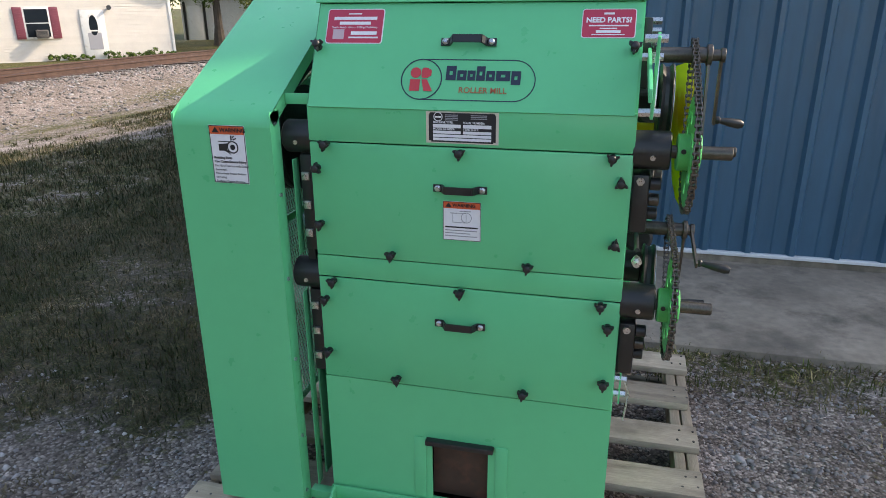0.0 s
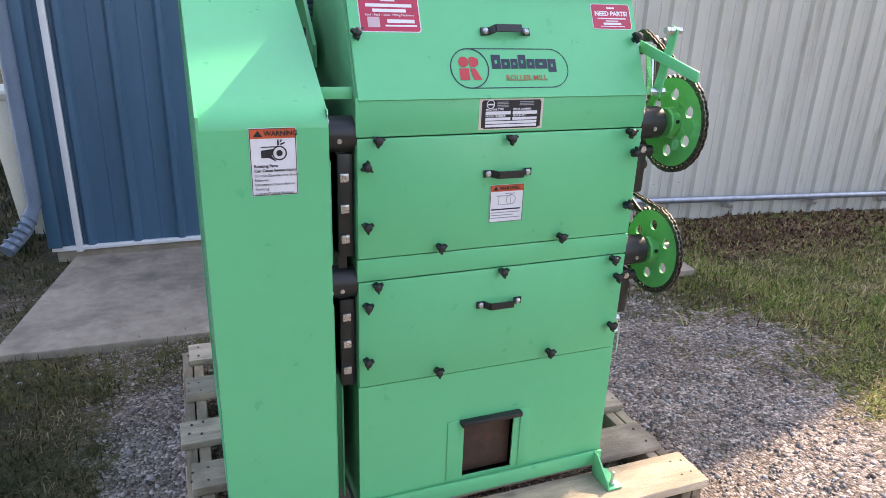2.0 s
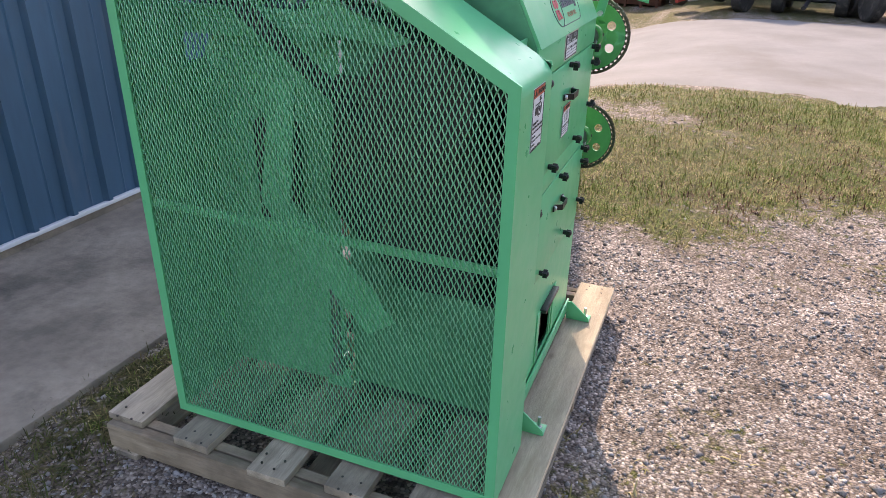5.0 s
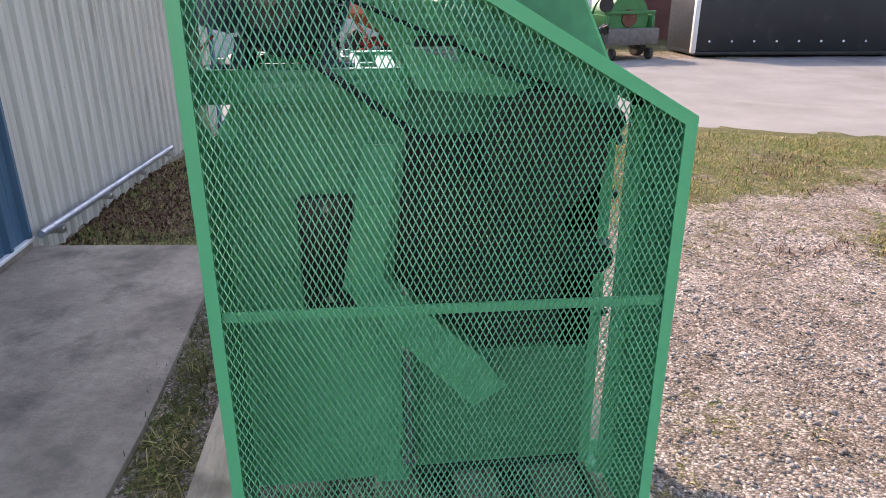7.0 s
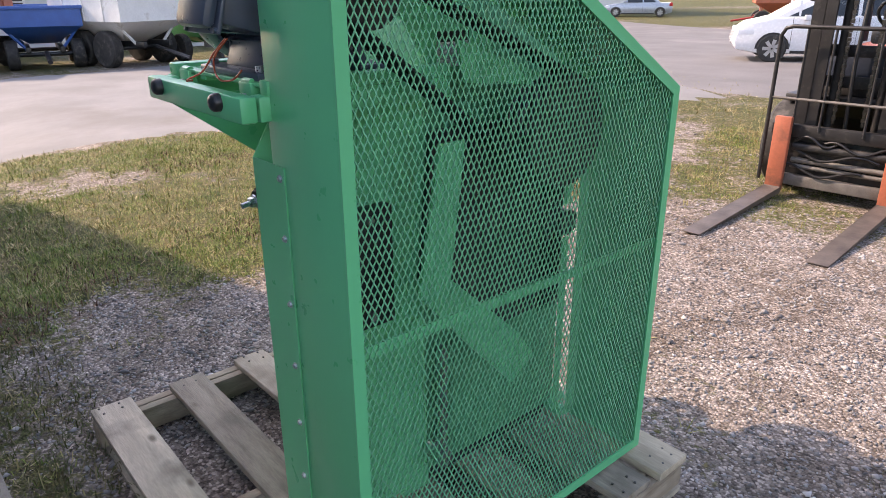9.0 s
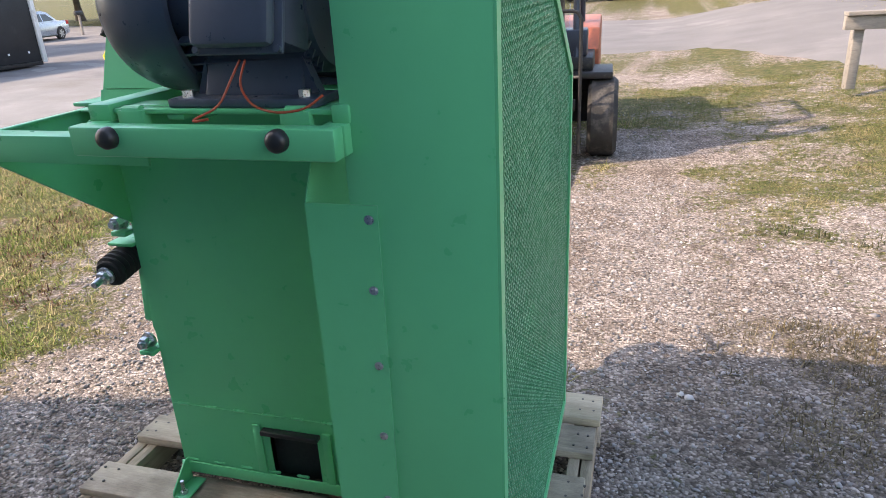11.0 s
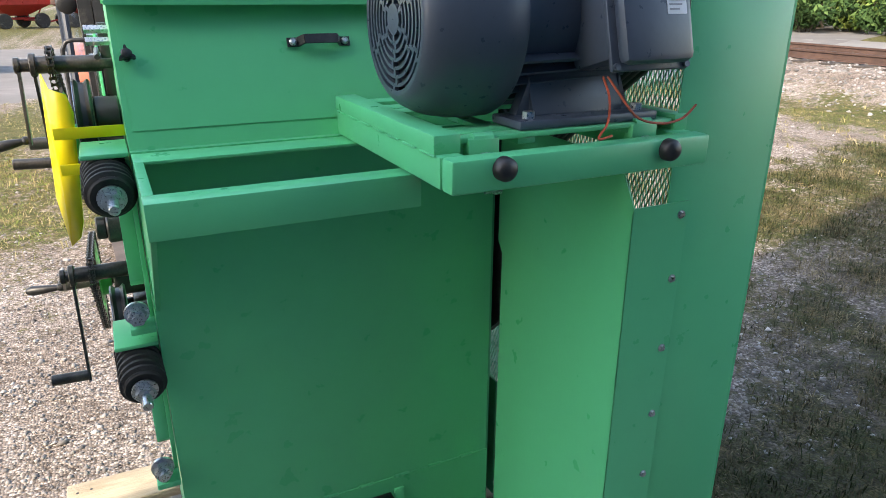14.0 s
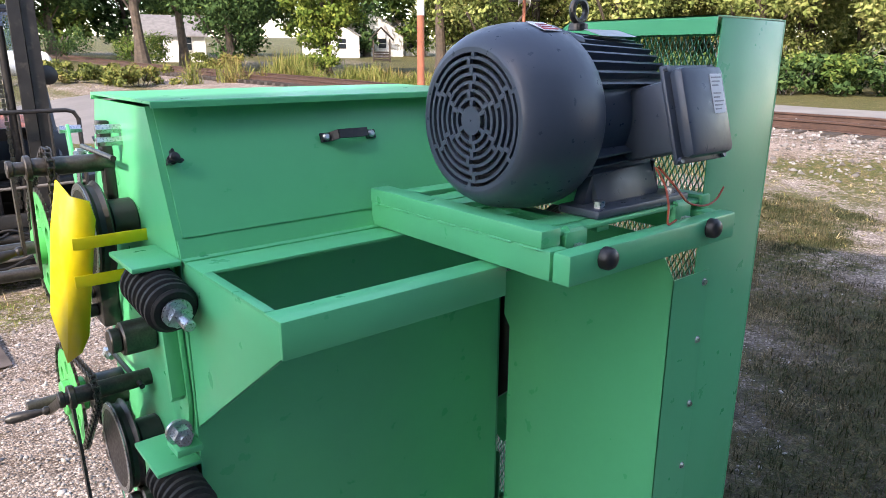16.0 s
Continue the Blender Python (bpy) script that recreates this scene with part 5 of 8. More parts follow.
def crank_set(sy, sz, arm_a, end_a, arm_b, end_b, xs):
    """A cross shaft with a bent hand crank and a longer lever with a tube grip."""
    bm = B()
    cyl(bm, (0.405, sy, sz), (0.565, sy, sz), 0.019, 18)
    cyl(bm, (0.565, sy, sz), (0.578, sy, sz), 0.026, 18, 0.002)
    cyl(bm, (0.578, sy, sz), (xs, sy, sz), 0.014, 14)
    cyl(bm, (xs, sy, sz), (xs + 0.012, sy, sz), 0.018, 14, 0.002)
    sh = part("cross_shaft", bm, DARK_STEEL, mill, "dark oiled steel cross shaft")
    for nm, x, a, e, tap in (("hand_crank", xs + 0.004, arm_a, end_a, True), ("lever", 0.572, arm_b, end_b, False)):
        bm = B()
        p0, p1 = Vector((x, sy, sz)), Vector(a)
        d = (p1 - p0).normalized()
        w = Vector((1, 0, 0)).cross(d).normalized() * 0.010
        t = Vector((0.003, 0, 0))
        vs = [bm.verts.new(q) for q in (p0 - d * 0.012 - w - t, p0 - d * 0.012 + w - t, p1 + d * 0.012 + w - t, p1 + d * 0.012 - w - t,
                                        p0 - d * 0.012 - w + t, p0 - d * 0.012 + w + t, p1 + d * 0.012 + w + t, p1 + d * 0.012 - w + t)]
        for f in ((0, 1, 2, 3), (7, 6, 5, 4), (0, 4, 5, 1), (1, 5, 6, 2), (2, 6, 7, 3), (3, 7, 4, 0)):
            bm.faces.new([vs[i] for i in f])
        c = part(nm, bm, DARK_STEEL, sh)
        bm = B()
        L = (Vector(e) - p1).length
        if tap:
            lathe(bm, p1, e, [(0, 0.006), (0.006, 0.010), (0.012, 0.010), (0.016, 0.007), (L * 0.5, 0.0105), (L * 0.85, 0.0125), (L, 0.008)], 14)
        else:
            lathe(bm, p1, e, [(0, 0.013), (L - 0.002, 0.013), (L, 0.011)], 16)
        part("grip", bm, BLACK_PAINT if tap else DARK_STEEL, sh, "dark tapered grip" if tap else "dark steel tube grip")


U, W = (0.03, 1.315), (0.03, 0.925)
S1, S2 = (0.21, 1.522), (0.295, 1.045)
sprocket(U[0], U[1], 0.136, 0.535)
sprocket(W[0], W[1], 0.130, 0.528)
chain(0.535, (U[0], U[1], 0.139), (S1[0], S1[1], 0.036))
chain(0.528, (W[0], W[1], 0.133), (S2[0], S2[1], 0.036))
crank_set(S1[0], S1[1], (0.604, 0.236, 1.362), (0.676, 0.243, 1.350), (0.572, 0.168, 1.292), (0.656, 0.166, 1.294), 0.597)
crank_set(S2[0], S2[1], (0.600, 0.200, 0.985), (0.684, 0.176, 0.978), (0.572, 0.340, 0.802), (0.654, 0.341, 0.806), 0.585)
for (y, z), s in ((U, 1), (W, -1)):
    bm = B()
    cyl(bm, (0.405, 0.042, z), (0.492, 0.042, z), 0.046, 28, 0.003)
    part("bearing_housing", bm, BLACK_PAINT, mill, "black round bearing housing")
    bm = B()
    cyl(bm, (0.452, -0.006, z - 0.01), (0.452, 0.004, z - 0.01), 0.0065, 8)
    part("grease_nipple", bm, STEEL, mill)
    bm = B()
    cyl(bm, (0.49, y, z), (0.628, y, z), 0.0155, 16, 0.002)
    part("roller_shaft", bm, DARK_STEEL, mill)
    bm = B()
    box(bm, 0.411, 0.452, 0.015, 0.12, z - 0.20, z - 0.055, 0.006)
    part("bearing_block", bm, BLACK_PAINT, mill, "black bearing block")
    for k, dz in enumerate((-0.08, -0.125, -0.165)):
        bm = B()
        cyl(bm, (0.452, 0.035 + 0.02 * k, z + dz), (0.478, 0.035 + 0.02 * k, z + dz), 0.016, 12, 0.002)
        part("adjuster_cap", bm, DARK_STEEL if k % 2 else BLACK_PAINT, mill)
    bm = B()
    hexnut(bm, (0.43, 0.004, z - 0.07), (0.43, 0.018, z - 0.07), 0.010)
    part("bolt", bm, STEEL, mill)
    # rear roller pulley and bearing
    zr = z + (0.075 if s > 0 else -0.035)
    up = 0.017 if s > 0 else 0.002
    bm = B()
    lathe(bm, (0.465, 0.285, zr), (1, 0.285, zr), [(0, 0.03), (0, 0.102), (0.004, 0.106), (0.012, 0.098), (0.022, 0.098), (0.030, 0.106), (0.034, 0.102), (0.034, 0.03)], 32)
    part("flat_pulley", bm, BLACK_PAINT, mill, "black flat-belt pulley with bright rim")
    bm = B()
    lathe(bm, (0.4985, 0.285, zr), (1, 0.285, zr), [(0, 0.090), (0.0015, 0.090), (0.0015, 0.103), (0, 0.103), (0, 0.090)], 32, cap=False)
    part("pulley_rim", bm, STEEL, mill, "bright worn pulley rim")
    bm = B()
    cyl(bm, (0.411, 0.325, zr + 0.025), (0.463, 0.325, zr + 0.025), 0.046, 28, 0.004)
    part("bearing_housing", bm, BLACK_PAINT, mill)
    bm = B()
    cyl(bm, (0.411, 0.365, z - 0.140), (0.478, 0.365, z - 0.140), 0.036, 22, 0.004)
    cyl(bm, (0.478, 0.365, z - 0.140), (0.500, 0.365, z - 0.140), 0.026, 18, 0.003)
    part("tram_bushing", bm, DARK_STEEL, mill, "round dark steel bushing")
    bm = B()
    cyl(bm, (0.44, 0.09, zr + 0.155), (0.44, 0.34, zr + 0.155), 0.006, 8)
    part("tie_rod", bm, BLACK_PAINT, mill)
    bm = B()
    hexnut(bm, (0.44, 0.05, zr + 0.135), (0.44, 0.068, zr + 0.135), 0.013)
    cyl(bm, (0.44, 0.03, zr + 0.135), (0.44, 0.09, zr + 0.135), 0.007, 8)
    part("eye_bolt", bm, STEEL, mill)
    # swing arm with spring
    yA = 0.505
    bm = B()
    box(bm, 0.412, 0.498, 0.455, 0.60, z + 0.046 + up, z + 0.056 + up, 0.003)
    part("spring_seat", bm, GREEN, mill)
    bm = B()
    prism(bm, [(0.445, z + 0.05), (0.56, z + 0.05), (0.58, z - 0.22), (0.565, z - 0.29), (0.50, z - 0.29), (0.46, z - 0.18)], "x", 0.412, 0.421, 0.0015)
    part("swing_arm", bm, GREEN, mill)
    bm = B()
    prism(bm, [(0.535, z + 0.01), (0.55, z + 0.01), (0.575, z - 0.20), (0.56, z - 0.215)], "x", 0.421, 0.448, 0.0015)
    part("arm_rib", bm, GREEN, mill)
    bm = B()
    box(bm, 0.412, 0.462, 0.555, 0.615, z - 0.305, z - 0.290, 0.003)
    part("arm_lug", bm, GREEN, mill)
    bm = B()
    hexnut(bm, (0.445, 0.585, z - 0.268), (0.445, 0.612, z - 0.268), 0.019)
    cyl(bm, (0.445, 0.578, z - 0.268), (0.445, 0.586, z - 0.268), 0.025, 20)
    cyl(bm, (0.445, 0.60, z - 0.268), (0.445, 0.625, z - 0.268), 0.011, 12)
    part("pivot_bolt", bm, STEEL, mill, "large zinc hex bolt and washer")
    prof = [(0, 0.036)]
    for k in range(7):
        a = 0.004 + k * 0.020
        prof += [(a, 0.040), (a + 0.005, 0.046), (a + 0.012, 0.046), (a + 0.016, 0.038)]
    prof += [(0.146, 0.040), (0.150, 0.036)]
    bm = B()
    lathe(bm, (0.458, 0.520, z + 0.010 + up), (0.453, 0.675, z - 0.012 + up), prof, 28)
    sp = part("rubber_spring", bm, RUBBER, mill, "ribbed black rubber spring")
    bm = B()
    d = Vector((-0.005, 0.155, -0.024)).normalized()
    p = Vector((0.453, 0.673, z - 0.0115 + up))
    cyl(bm, p, p + d * 0.006, 0.026, 20)
    hexnut(bm, p + d * 0.006, p + d * 0.024, 0.020)
    cyl(bm, p + d * 0.02, p + d * 0.058, 0.0105, 12, 0.002)
    part("spring_bolt", bm, STEEL, sp, "zinc nut and threaded stud")
# forward lever bars by the upper sprocket
bm = B()
prism(bm, [(0.10, 1.515), (-0.175, 1.452), (-0.175, 1.480), (0.10, 1.545)], "x", 0.423, 0.431, 0.0015)
part("lock_arm", bm, GREEN, mill)
bm = B()
prism(bm, [(-0.02, 1.395), (0.015, 1.395), (-0.035, 1.585), (-0.06, 1.575)], "x", 0.436, 0.443, 0.0015)
part("lock_arm", bm, GREEN, mill)
bm = B()
prism(bm, [(0.02, 1.40), (0.05, 1.40), (0.075, 1.52), (0.045, 1.52)], "x", 0.444, 0.449, 0.001)
part("lock_link", bm, STEEL, mill)
for y, z in ((-0.045, 1.572), (-0.01, 1.41), (0.08, 1.525), (0.30, 1.60), (0.30, 1.575)):
    bm = B()
    hexnut(bm, (0.41, y, z), (0.458, y, z), 0.010)
    part("bolt", bm, STEEL, mill)
bm = B()
box(bm, 0.411, 0.432, 0.19, 0.225, 1.44, 1.61, 0.003)
part("shaft_plate", bm, BLACK_PAINT, mill)
# latch by the lower door
bm = B()
prism(bm, [(0.02, 0.63), (0.045, 0.63), (0.05, 0.72), (0.028, 0.725)], "x", 0.424, 0.428)
lt = part("latch", bm, GREEN, mill)
for z in (0.70, 0.655):
    bm = B()
    hexnut(bm, (0.41, 0.035, z), (0.442, 0.035, z), 0.010)
    part("bolt", bm, STEEL, lt)
bm = B()
sweep(bm, [(0.435, 0.035, 0.70), (0.45, 0.03, 0.66), (0.442, 0.02, 0.58)], 0.0025, 6)
part("pull_wire", bm, STEEL, lt)
# yellow belt guard plate on two straps: outer facet and rear facet with pointed ends
bm = B()
fold0, fold1 = Vector((0.540, 0.405, 1.490)), Vector((0.562, 0.255, 1.105))
outer_f = [fold0, Vector((0.552, 0.362, 1.517)), Vector((0.562, 0.305, 1.42)), Vector((0.576, 0.235, 1.22)), fold1]
rear_f = [fold0, fold1, Vector((0.538, 0.290, 1.135)), Vector((0.526, 0.322, 1.18)), Vector((0.502, 0.405, 1.44)), Vector((0.510, 0.412, 1.478))]
va, vb = bm.verts.new(fold0), bm.verts.new(fold1)
bm.faces.new([va] + [bm.verts.new(p) for p in outer_f[1:4]] + [vb])
bm.faces.new([va, vb] + [bm.verts.new(p) for p in rear_f[2:]])
yg = part("pulley_guard", bm, YELLOW, mill, "folded safety-yellow pulley guard plate")
md = yg.modifiers.new("thick", 'SOLIDIFY')
md.thickness = 0.003
for z in (1.397, 1.315):
    bm = B()
    y = 0.397 - (1.397 - z) * 0.30
    box(bm, 0.409, 0.546, y, y + 0.004, z - 0.012, z + 0.012, 0.001)
    part("guard_strap", bm, YELLOW, yg)

# ---- labels and plates ----
def warning_head(parent, m, u0, u1, v0, v1, size):
    flat("warning_band", [rect(u0, u1, v0, v1)], ORANGE_LABEL, parent, m, lift=0.0012)
    h = (v1 - v0)
    flat("warning_triangle", [[(u0 + h * 0.3, v0 + h * 0.2), (u0 + h * 1.3, v0 + h * 0.2), (u0 + h * 0.8, v0 + h * 0.88)]], INK, parent, m, lift=0.002)
    lettering("warning_word", "WARNING", size * 0.82, INK, parent, m @ Matrix.Translation((u0 + h * 1.42, (v0 + v1) / 2 + size * 0.02, 0.002)), bold=size * 0.022)


# guard label
m = front_m(-0.612, 1.277, GY0)
gl = flat("warning_label", [rect(-0.0515, 0.0515, -0.0768, 0.0768)], WHITE_LABEL, mill, m, "white rotating-parts warning label with orange band")
flat("label_border", ring_bars(rect(-0.0505, 0.0505, -0.0758, 0.0758), rect(-0.0490, 0.0490, -0.0743, 0.0743)), INK, gl, m, lift=0.0011)
warning_head(gl, m, -0.0488, 0.0488, 0.0535, 0.0742, 0.0185)
flat("pictogram", ring_bars(disc(0.013, 0.020, 0.0165), disc(0.013, 0.020, 0.0135)) + [disc(0.013, 0.020, 0.0070, 16)] +
     [rect(-0.027, 0.012, 0.0335, 0.0355), [(-0.027, 0.027), (0.0, 0.030), (-0.004, 0.014), (0.004, 0.004), (0.006, 0.000), (-0.002, 0.005), (-0.010, 0.010), (-0.027, 0.010)],
      [(0.009, 0.037), (0.013, 0.039), (0.012, 0.051), (0.009, 0.050)], [(0.016, 0.038), (0.026, 0.042), (0.025, 0.045), (0.015, 0.041)], [(0.015, 0.043), (0.020, 0.049), (0.018, 0.051), (0.014, 0.045)]],
     INK, gl, m, lift=0.0011)
for k, (s, sz, b) in enumerate((("Rotating Parts", 0.0092, 0.0003), ("Can Cause Severe Injury", 0.0092, 0.0003), ("Do Not Operate with Guard", 0.0083, 0.0), ("Removed.", 0.0083, 0.0),
                                ("Disconnect Power Before", 0.0083, 0.0), ("Servicing.", 0.0083, 0.0), ("Lockout/Tagout Machine.", 0.0083, 0.0))):
    lettering("label_line", s, sz, INK, gl, m @ Matrix.Translation((-0.044, -0.0085 - k * 0.0103 - (0.001 if k > 1 else 0), 0.0005)), bold=b)
# door label
m = front_m(0.0, 1.121, -0.006)
dl = flat("warning_label", [rect(-0.0495, 0.0495, -0.052, 0.052)], WHITE_LABEL, mill, m, "square white warning label with orange band")
flat("label_border", ring_bars(rect(-0.0488, 0.0488, -0.0513, 0.0513), rect(-0.0478, 0.0478, -0.0503, 0.0503)), INK, dl, m, lift=0.0011)
warning_head(dl, m, -0.0476, 0.0476, 0.0335, 0.0502, 0.0150)
flat("pictogram", ring_bars(disc(0.012, 0.010, 0.014), disc(0.012, 0.010, 0.0125)) + ring_bars(rect(-0.024, 0.012, -0.004, 0.022), rect(-0.0228, 0.011, -0.0028, 0.0208)) +
     [rect(-0.030, -0.012, 0.020, 0.022), rect(-0.006, 0.024, 0.026, 0.028)], GREY_INK, dl, m, lift=0.0011)
flat("print_line", [rect(-0.044, 0.042, -0.018, -0.0145)], INK, dl, m, lift=0.0011)
flat("print_line", [rect(-0.044, 0.040 - 0.018 * (k % 2), -0.026 - k * 0.0075, -0.0238 - k * 0.0075) for k in range(3)], GREY_INK, dl, m, lift=0.0011)
# nameplate
m = front_m(-0.001, 1.3585, -0.002)
pl = flat("nameplate", [rect(-0.091, 0.091, -0.039, 0.039)], material("cream_plate_border", (0.62, 0.58, 0.50), 0.4, 0.2, 20, 0.05), mill, m, "black and cream machine nameplate")
flat("plate_field", [[(-0.084, -0.033), (-0.078, -0.033), (-0.078, -0.036), (0.078, -0.036), (0.078, -0.033), (0.084, -0.033), (0.084, 0.030), (0.080, 0.036), (-0.080, 0.036), (-0.084, 0.030)]], INK, pl, m, lift=0.0009)
flat("plate_boxes", [rect(-0.073, -0.003, -0.0005, 0.008), rect(0.003, 0.073, -0.0005, 0.008), rect(-0.073, -0.003, -0.0150, -0.008), rect(0.003, 0.073, -0.0150, -0.008), rect(-0.073, 0.073, -0.0235, -0.017), rect(-0.073, 0.073, -0.0320, -0.0255)],
     WHITE_LABEL, pl, m, lift=0.0016)
for s, u, v in (("MACHINE TYPE:", -0.073, 0.0125), ("SERIAL NUMBER:", 0.003, 0.0125), ("MODEL NUMBER:", -0.073, -0.0040), ("YEAR BUILT:", 0.003, -0.0040)):
    lettering("plate_word", s, 0.0072, WHITE_LABEL, pl, m @ Matrix.Translation((u, v, 0.0007)), bold=0.0001)
flat("plate_emblem", ring_bars(disc(-0.060, 0.026, 0.0115, 24), disc(-0.060, 0.026, 0.0095, 24)) + [rect(-0.068, -0.052, 0.0235, 0.0275)], WHITE_LABEL, pl, m, lift=0.0016)
flat("print_line", [rect(-0.042, -0.010, 0.030 - k * 0.004, 0.0318 - k * 0.004) for k in range(4)] + [rect(0.022, 0.062, 0.030 - k * 0.004, 0.0318 - k * 0.004) for k in range(3)], GREY_INK, pl, m, lift=0.0016)
# dealer stickers on the hood
m = face_m(-0.302, 0.207)
st = flat("dealer_sticker", [rect(-0.077, 0.077, -0.0465, 0.0465, 0.008)], WHITE_LABEL, mill, m, "crimson dealer sticker with white print")
flat("sticker_field", [rect(-0.0745, 0.0745, -0.044, 0.044, 0.006)], RED_LABEL, st, m, lift=0.0008)
flat("print_bar", [rect(-0.058, 0.058, 0.0165, 0.0245), rect(-0.042, 0.042, 0.0035, 0.0115), rect(-0.008, 0.061, -0.0235, -0.0145), rect(-0.014, 0.066, -0.0325, -0.0285), rect(-0.020, 0.016, 0.031, 0.034)], WHITE_LABEL, st, m, lift=0.0016)
flat("blank_square", [rect(-0.057, -0.027, -0.035, -0.009)], material("pale_pink_print", (0.55, 0.40, 0.42), 0.5), st, m, lift=0.0016)
lettering("sticker_line", "Seed - Feed - Grain - Milling Machinery", 0.0078, WHITE_LABEL, st, m @ Matrix.Translation((0, -0.0035, 0.0008)), align='CENTER')
m = face_m(0.329, 0.214)
st = flat("dealer_sticker", [rect(-0.062, 0.062, -0.036, 0.036, 0.007)], WHITE_LABEL, mill, m, "crimson parts sticker with white print")
flat("sticker_field", [rect(-0.060, 0.060, -0.034, 0.034, 0.0055)], RED_LABEL, st, m, lift=0.0008)
lettering("sticker_line", "NEED PARTS?", 0.0175, WHITE_LABEL, st, m @ Matrix.Translation((0, 0.0075, 0.0008)), align='CENTER', bold=0.0006)
flat("print_bar", [rect(-0.045, 0.045, -0.0075, -0.0045), rect(-0.020, 0.020, -0.0140, -0.0115), rect(-0.028, 0.028, -0.0235, -0.0175), rect(-0.038, 0.038, -0.0290, -0.0268), rect(-0.012, 0.012, 0.0215, 0.0260)], WHITE_LABEL, st, m, lift=0.0016)
# maker's mark: round-ended outline, emblem of plain shapes, bars for the name
m = face_m(0.004, 0.070)
R = 0.0525


def stadium(u0, u1, r, n=16):
    return [(u1 - r + r * math.cos(radians(-90 + 180 * k / n)), r * math.sin(radians(-90 + 180 * k / n))) for k in range(n + 1)] + \
           [(u0 + r + r * math.cos(radians(90 + 180 * k / n)), r * math.sin(radians(90 + 180 * k / n))) for k in range(n + 1)]


mk = flat("makers_mark", ring_bars(stadium(-0.167, 0.167, R), stadium(-0.1645, 0.1645, R - 0.0025)), NAVY_INK, mill, m, "navy outlined maker's mark with red emblem")
flat("mark_ring", ring_bars(disc(-0.1145, 0, R, 36), disc(-0.1145, 0, R - 0.0028, 36)), NAVY_INK, mk, m, lift=0.0006)
flat("mark_emblem", [disc(-0.1300, 0.0165, 0.0135, 20), rect(-0.1430, -0.1175, -0.0300, -0.0005), [(-0.1140, -0.0005), (-0.1000, -0.0005), (-0.0840, -0.0300), (-0.1060, -0.0300)],
                     rect(-0.1150, -0.0960, 0.0030, 0.0295, 0.0060), [(-0.0960, 0.006), (-0.0900, 0.010), (-0.0900, 0.023), (-0.0960, 0.027)]], INK_RED, mk, m, lift=0.0008)
for k, (u, w, hgt, lo) in enumerate(((-0.053, 0.025, 0.036, -0.001), (-0.025, 0.023, 0.025, -0.001), (0.001, 0.019, 0.025, -0.001), (0.023, 0.021, 0.036, -0.001), (0.047, 0.021, 0.025, -0.001), (0.071, 0.034, 0.025, -0.001), (0.108, 0.023, 0.034, -0.010))):
    hole = rect(u + w * 0.34, u + w * 0.66, lo + hgt * 0.36, lo + hgt * 0.64)
    flat("mark_block", ring_bars(rect(u, u + w, lo, lo + hgt), hole), NAVY_INK, mk, m, lift=0.0008)
lettering("mark_words", "ROLLER MILL", 0.0205, INK_ORANGE, mk, m @ Matrix.Translation((0.041, -0.0265, 0.0004)), align='CENTER', bold=0.0002)

# ---- yard, street and railway round the machine ----
ORANGE = material("faded_orange_red_paint", (0.40, 0.115, 0.062), 0.5, 0, 6, 0.14, 0.1, 60, dirt=(0.16, 0.07, 0.045), dirt_amt=0.3, dirt_scale=5)
FORK_STEEL = material("worn_brown_fork_steel", (0.13, 0.105, 0.09), 0.55, 0.4, 9, 0.25, 0.15, 60)
MAST_STEEL = material("greasy_black_mast_steel", (0.022, 0.021, 0.021), 0.5, 0.2, 10, 0.3, 0.1, 60, dirt=(0.08, 0.07, 0.06), dirt_amt=0.3, dirt_scale=9)
WORN_GREY = material("scuffed_grey_steel", (0.15, 0.135, 0.12), 0.6, 0.2, 10, 0.25, 0.1, 60)
TYRE = material("dusty_tyre_rubber", (0.030, 0.028, 0.026), 0.8, 0, 12, 0.3, 0.2, 60, dirt=(0.12, 0.105, 0.09), dirt_amt=0.3, dirt_scale=6)
CAB_BLUE = material("dark_blue_black_paint", (0.02, 0.028, 0.045), 0.4, 0, 6, 0.15)
GLASS = glass_material("clear_glass")
CAR_GLASS = material("tinted_car_glass", (0.015, 0.02, 0.025), 0.08, 0, 3, 0.05)
WHITE_CAR = material("white_car_paint", (0.62, 0.63, 0.65), 0.25, 0, 2, 0.03, coat=0.6)
SILVER_CAR = material("silver_blue_car_paint", (0.34, 0.38, 0.43), 0.3, 0.4, 2, 0.03, coat=0.6)
ALLOY = material("alloy_wheel", (0.45, 0.45, 0.46), 0.35, 0.8, 10, 0.1)
TAIL_RED = material("red_lamp_plastic", (0.45, 0.02, 0.02), 0.2, 0, 20, 0.05)
WHITE_PAINT = material("chalky_white_paint", (0.68, 0.67, 0.64), 0.5, 0, 3, 0.07, 0.05, 40, dirt=(0.42, 0.38, 0.32), dirt_amt=0.22, dirt_scale=3)
BLACK_TARP = material("black_box_sheet", (0.015, 0.016, 0.019), 0.5, 0, 2, 0.25, 0.1, 20, dirt=(0.05, 0.045, 0.045), dirt_amt=0.15, dirt_scale=2)
WAGON_BLUE = material("bright_blue_paint", (0.02, 0.10, 0.34), 0.4, 0, 4, 0.1)
WAGON_RED = material("barn_red_paint", (0.33, 0.025, 0.02), 0.45, 0, 4, 0.12)
DRUM_GREEN = material("dark_green_paint", (0.025, 0.17, 0.05), 0.45, 0, 4, 0.15)
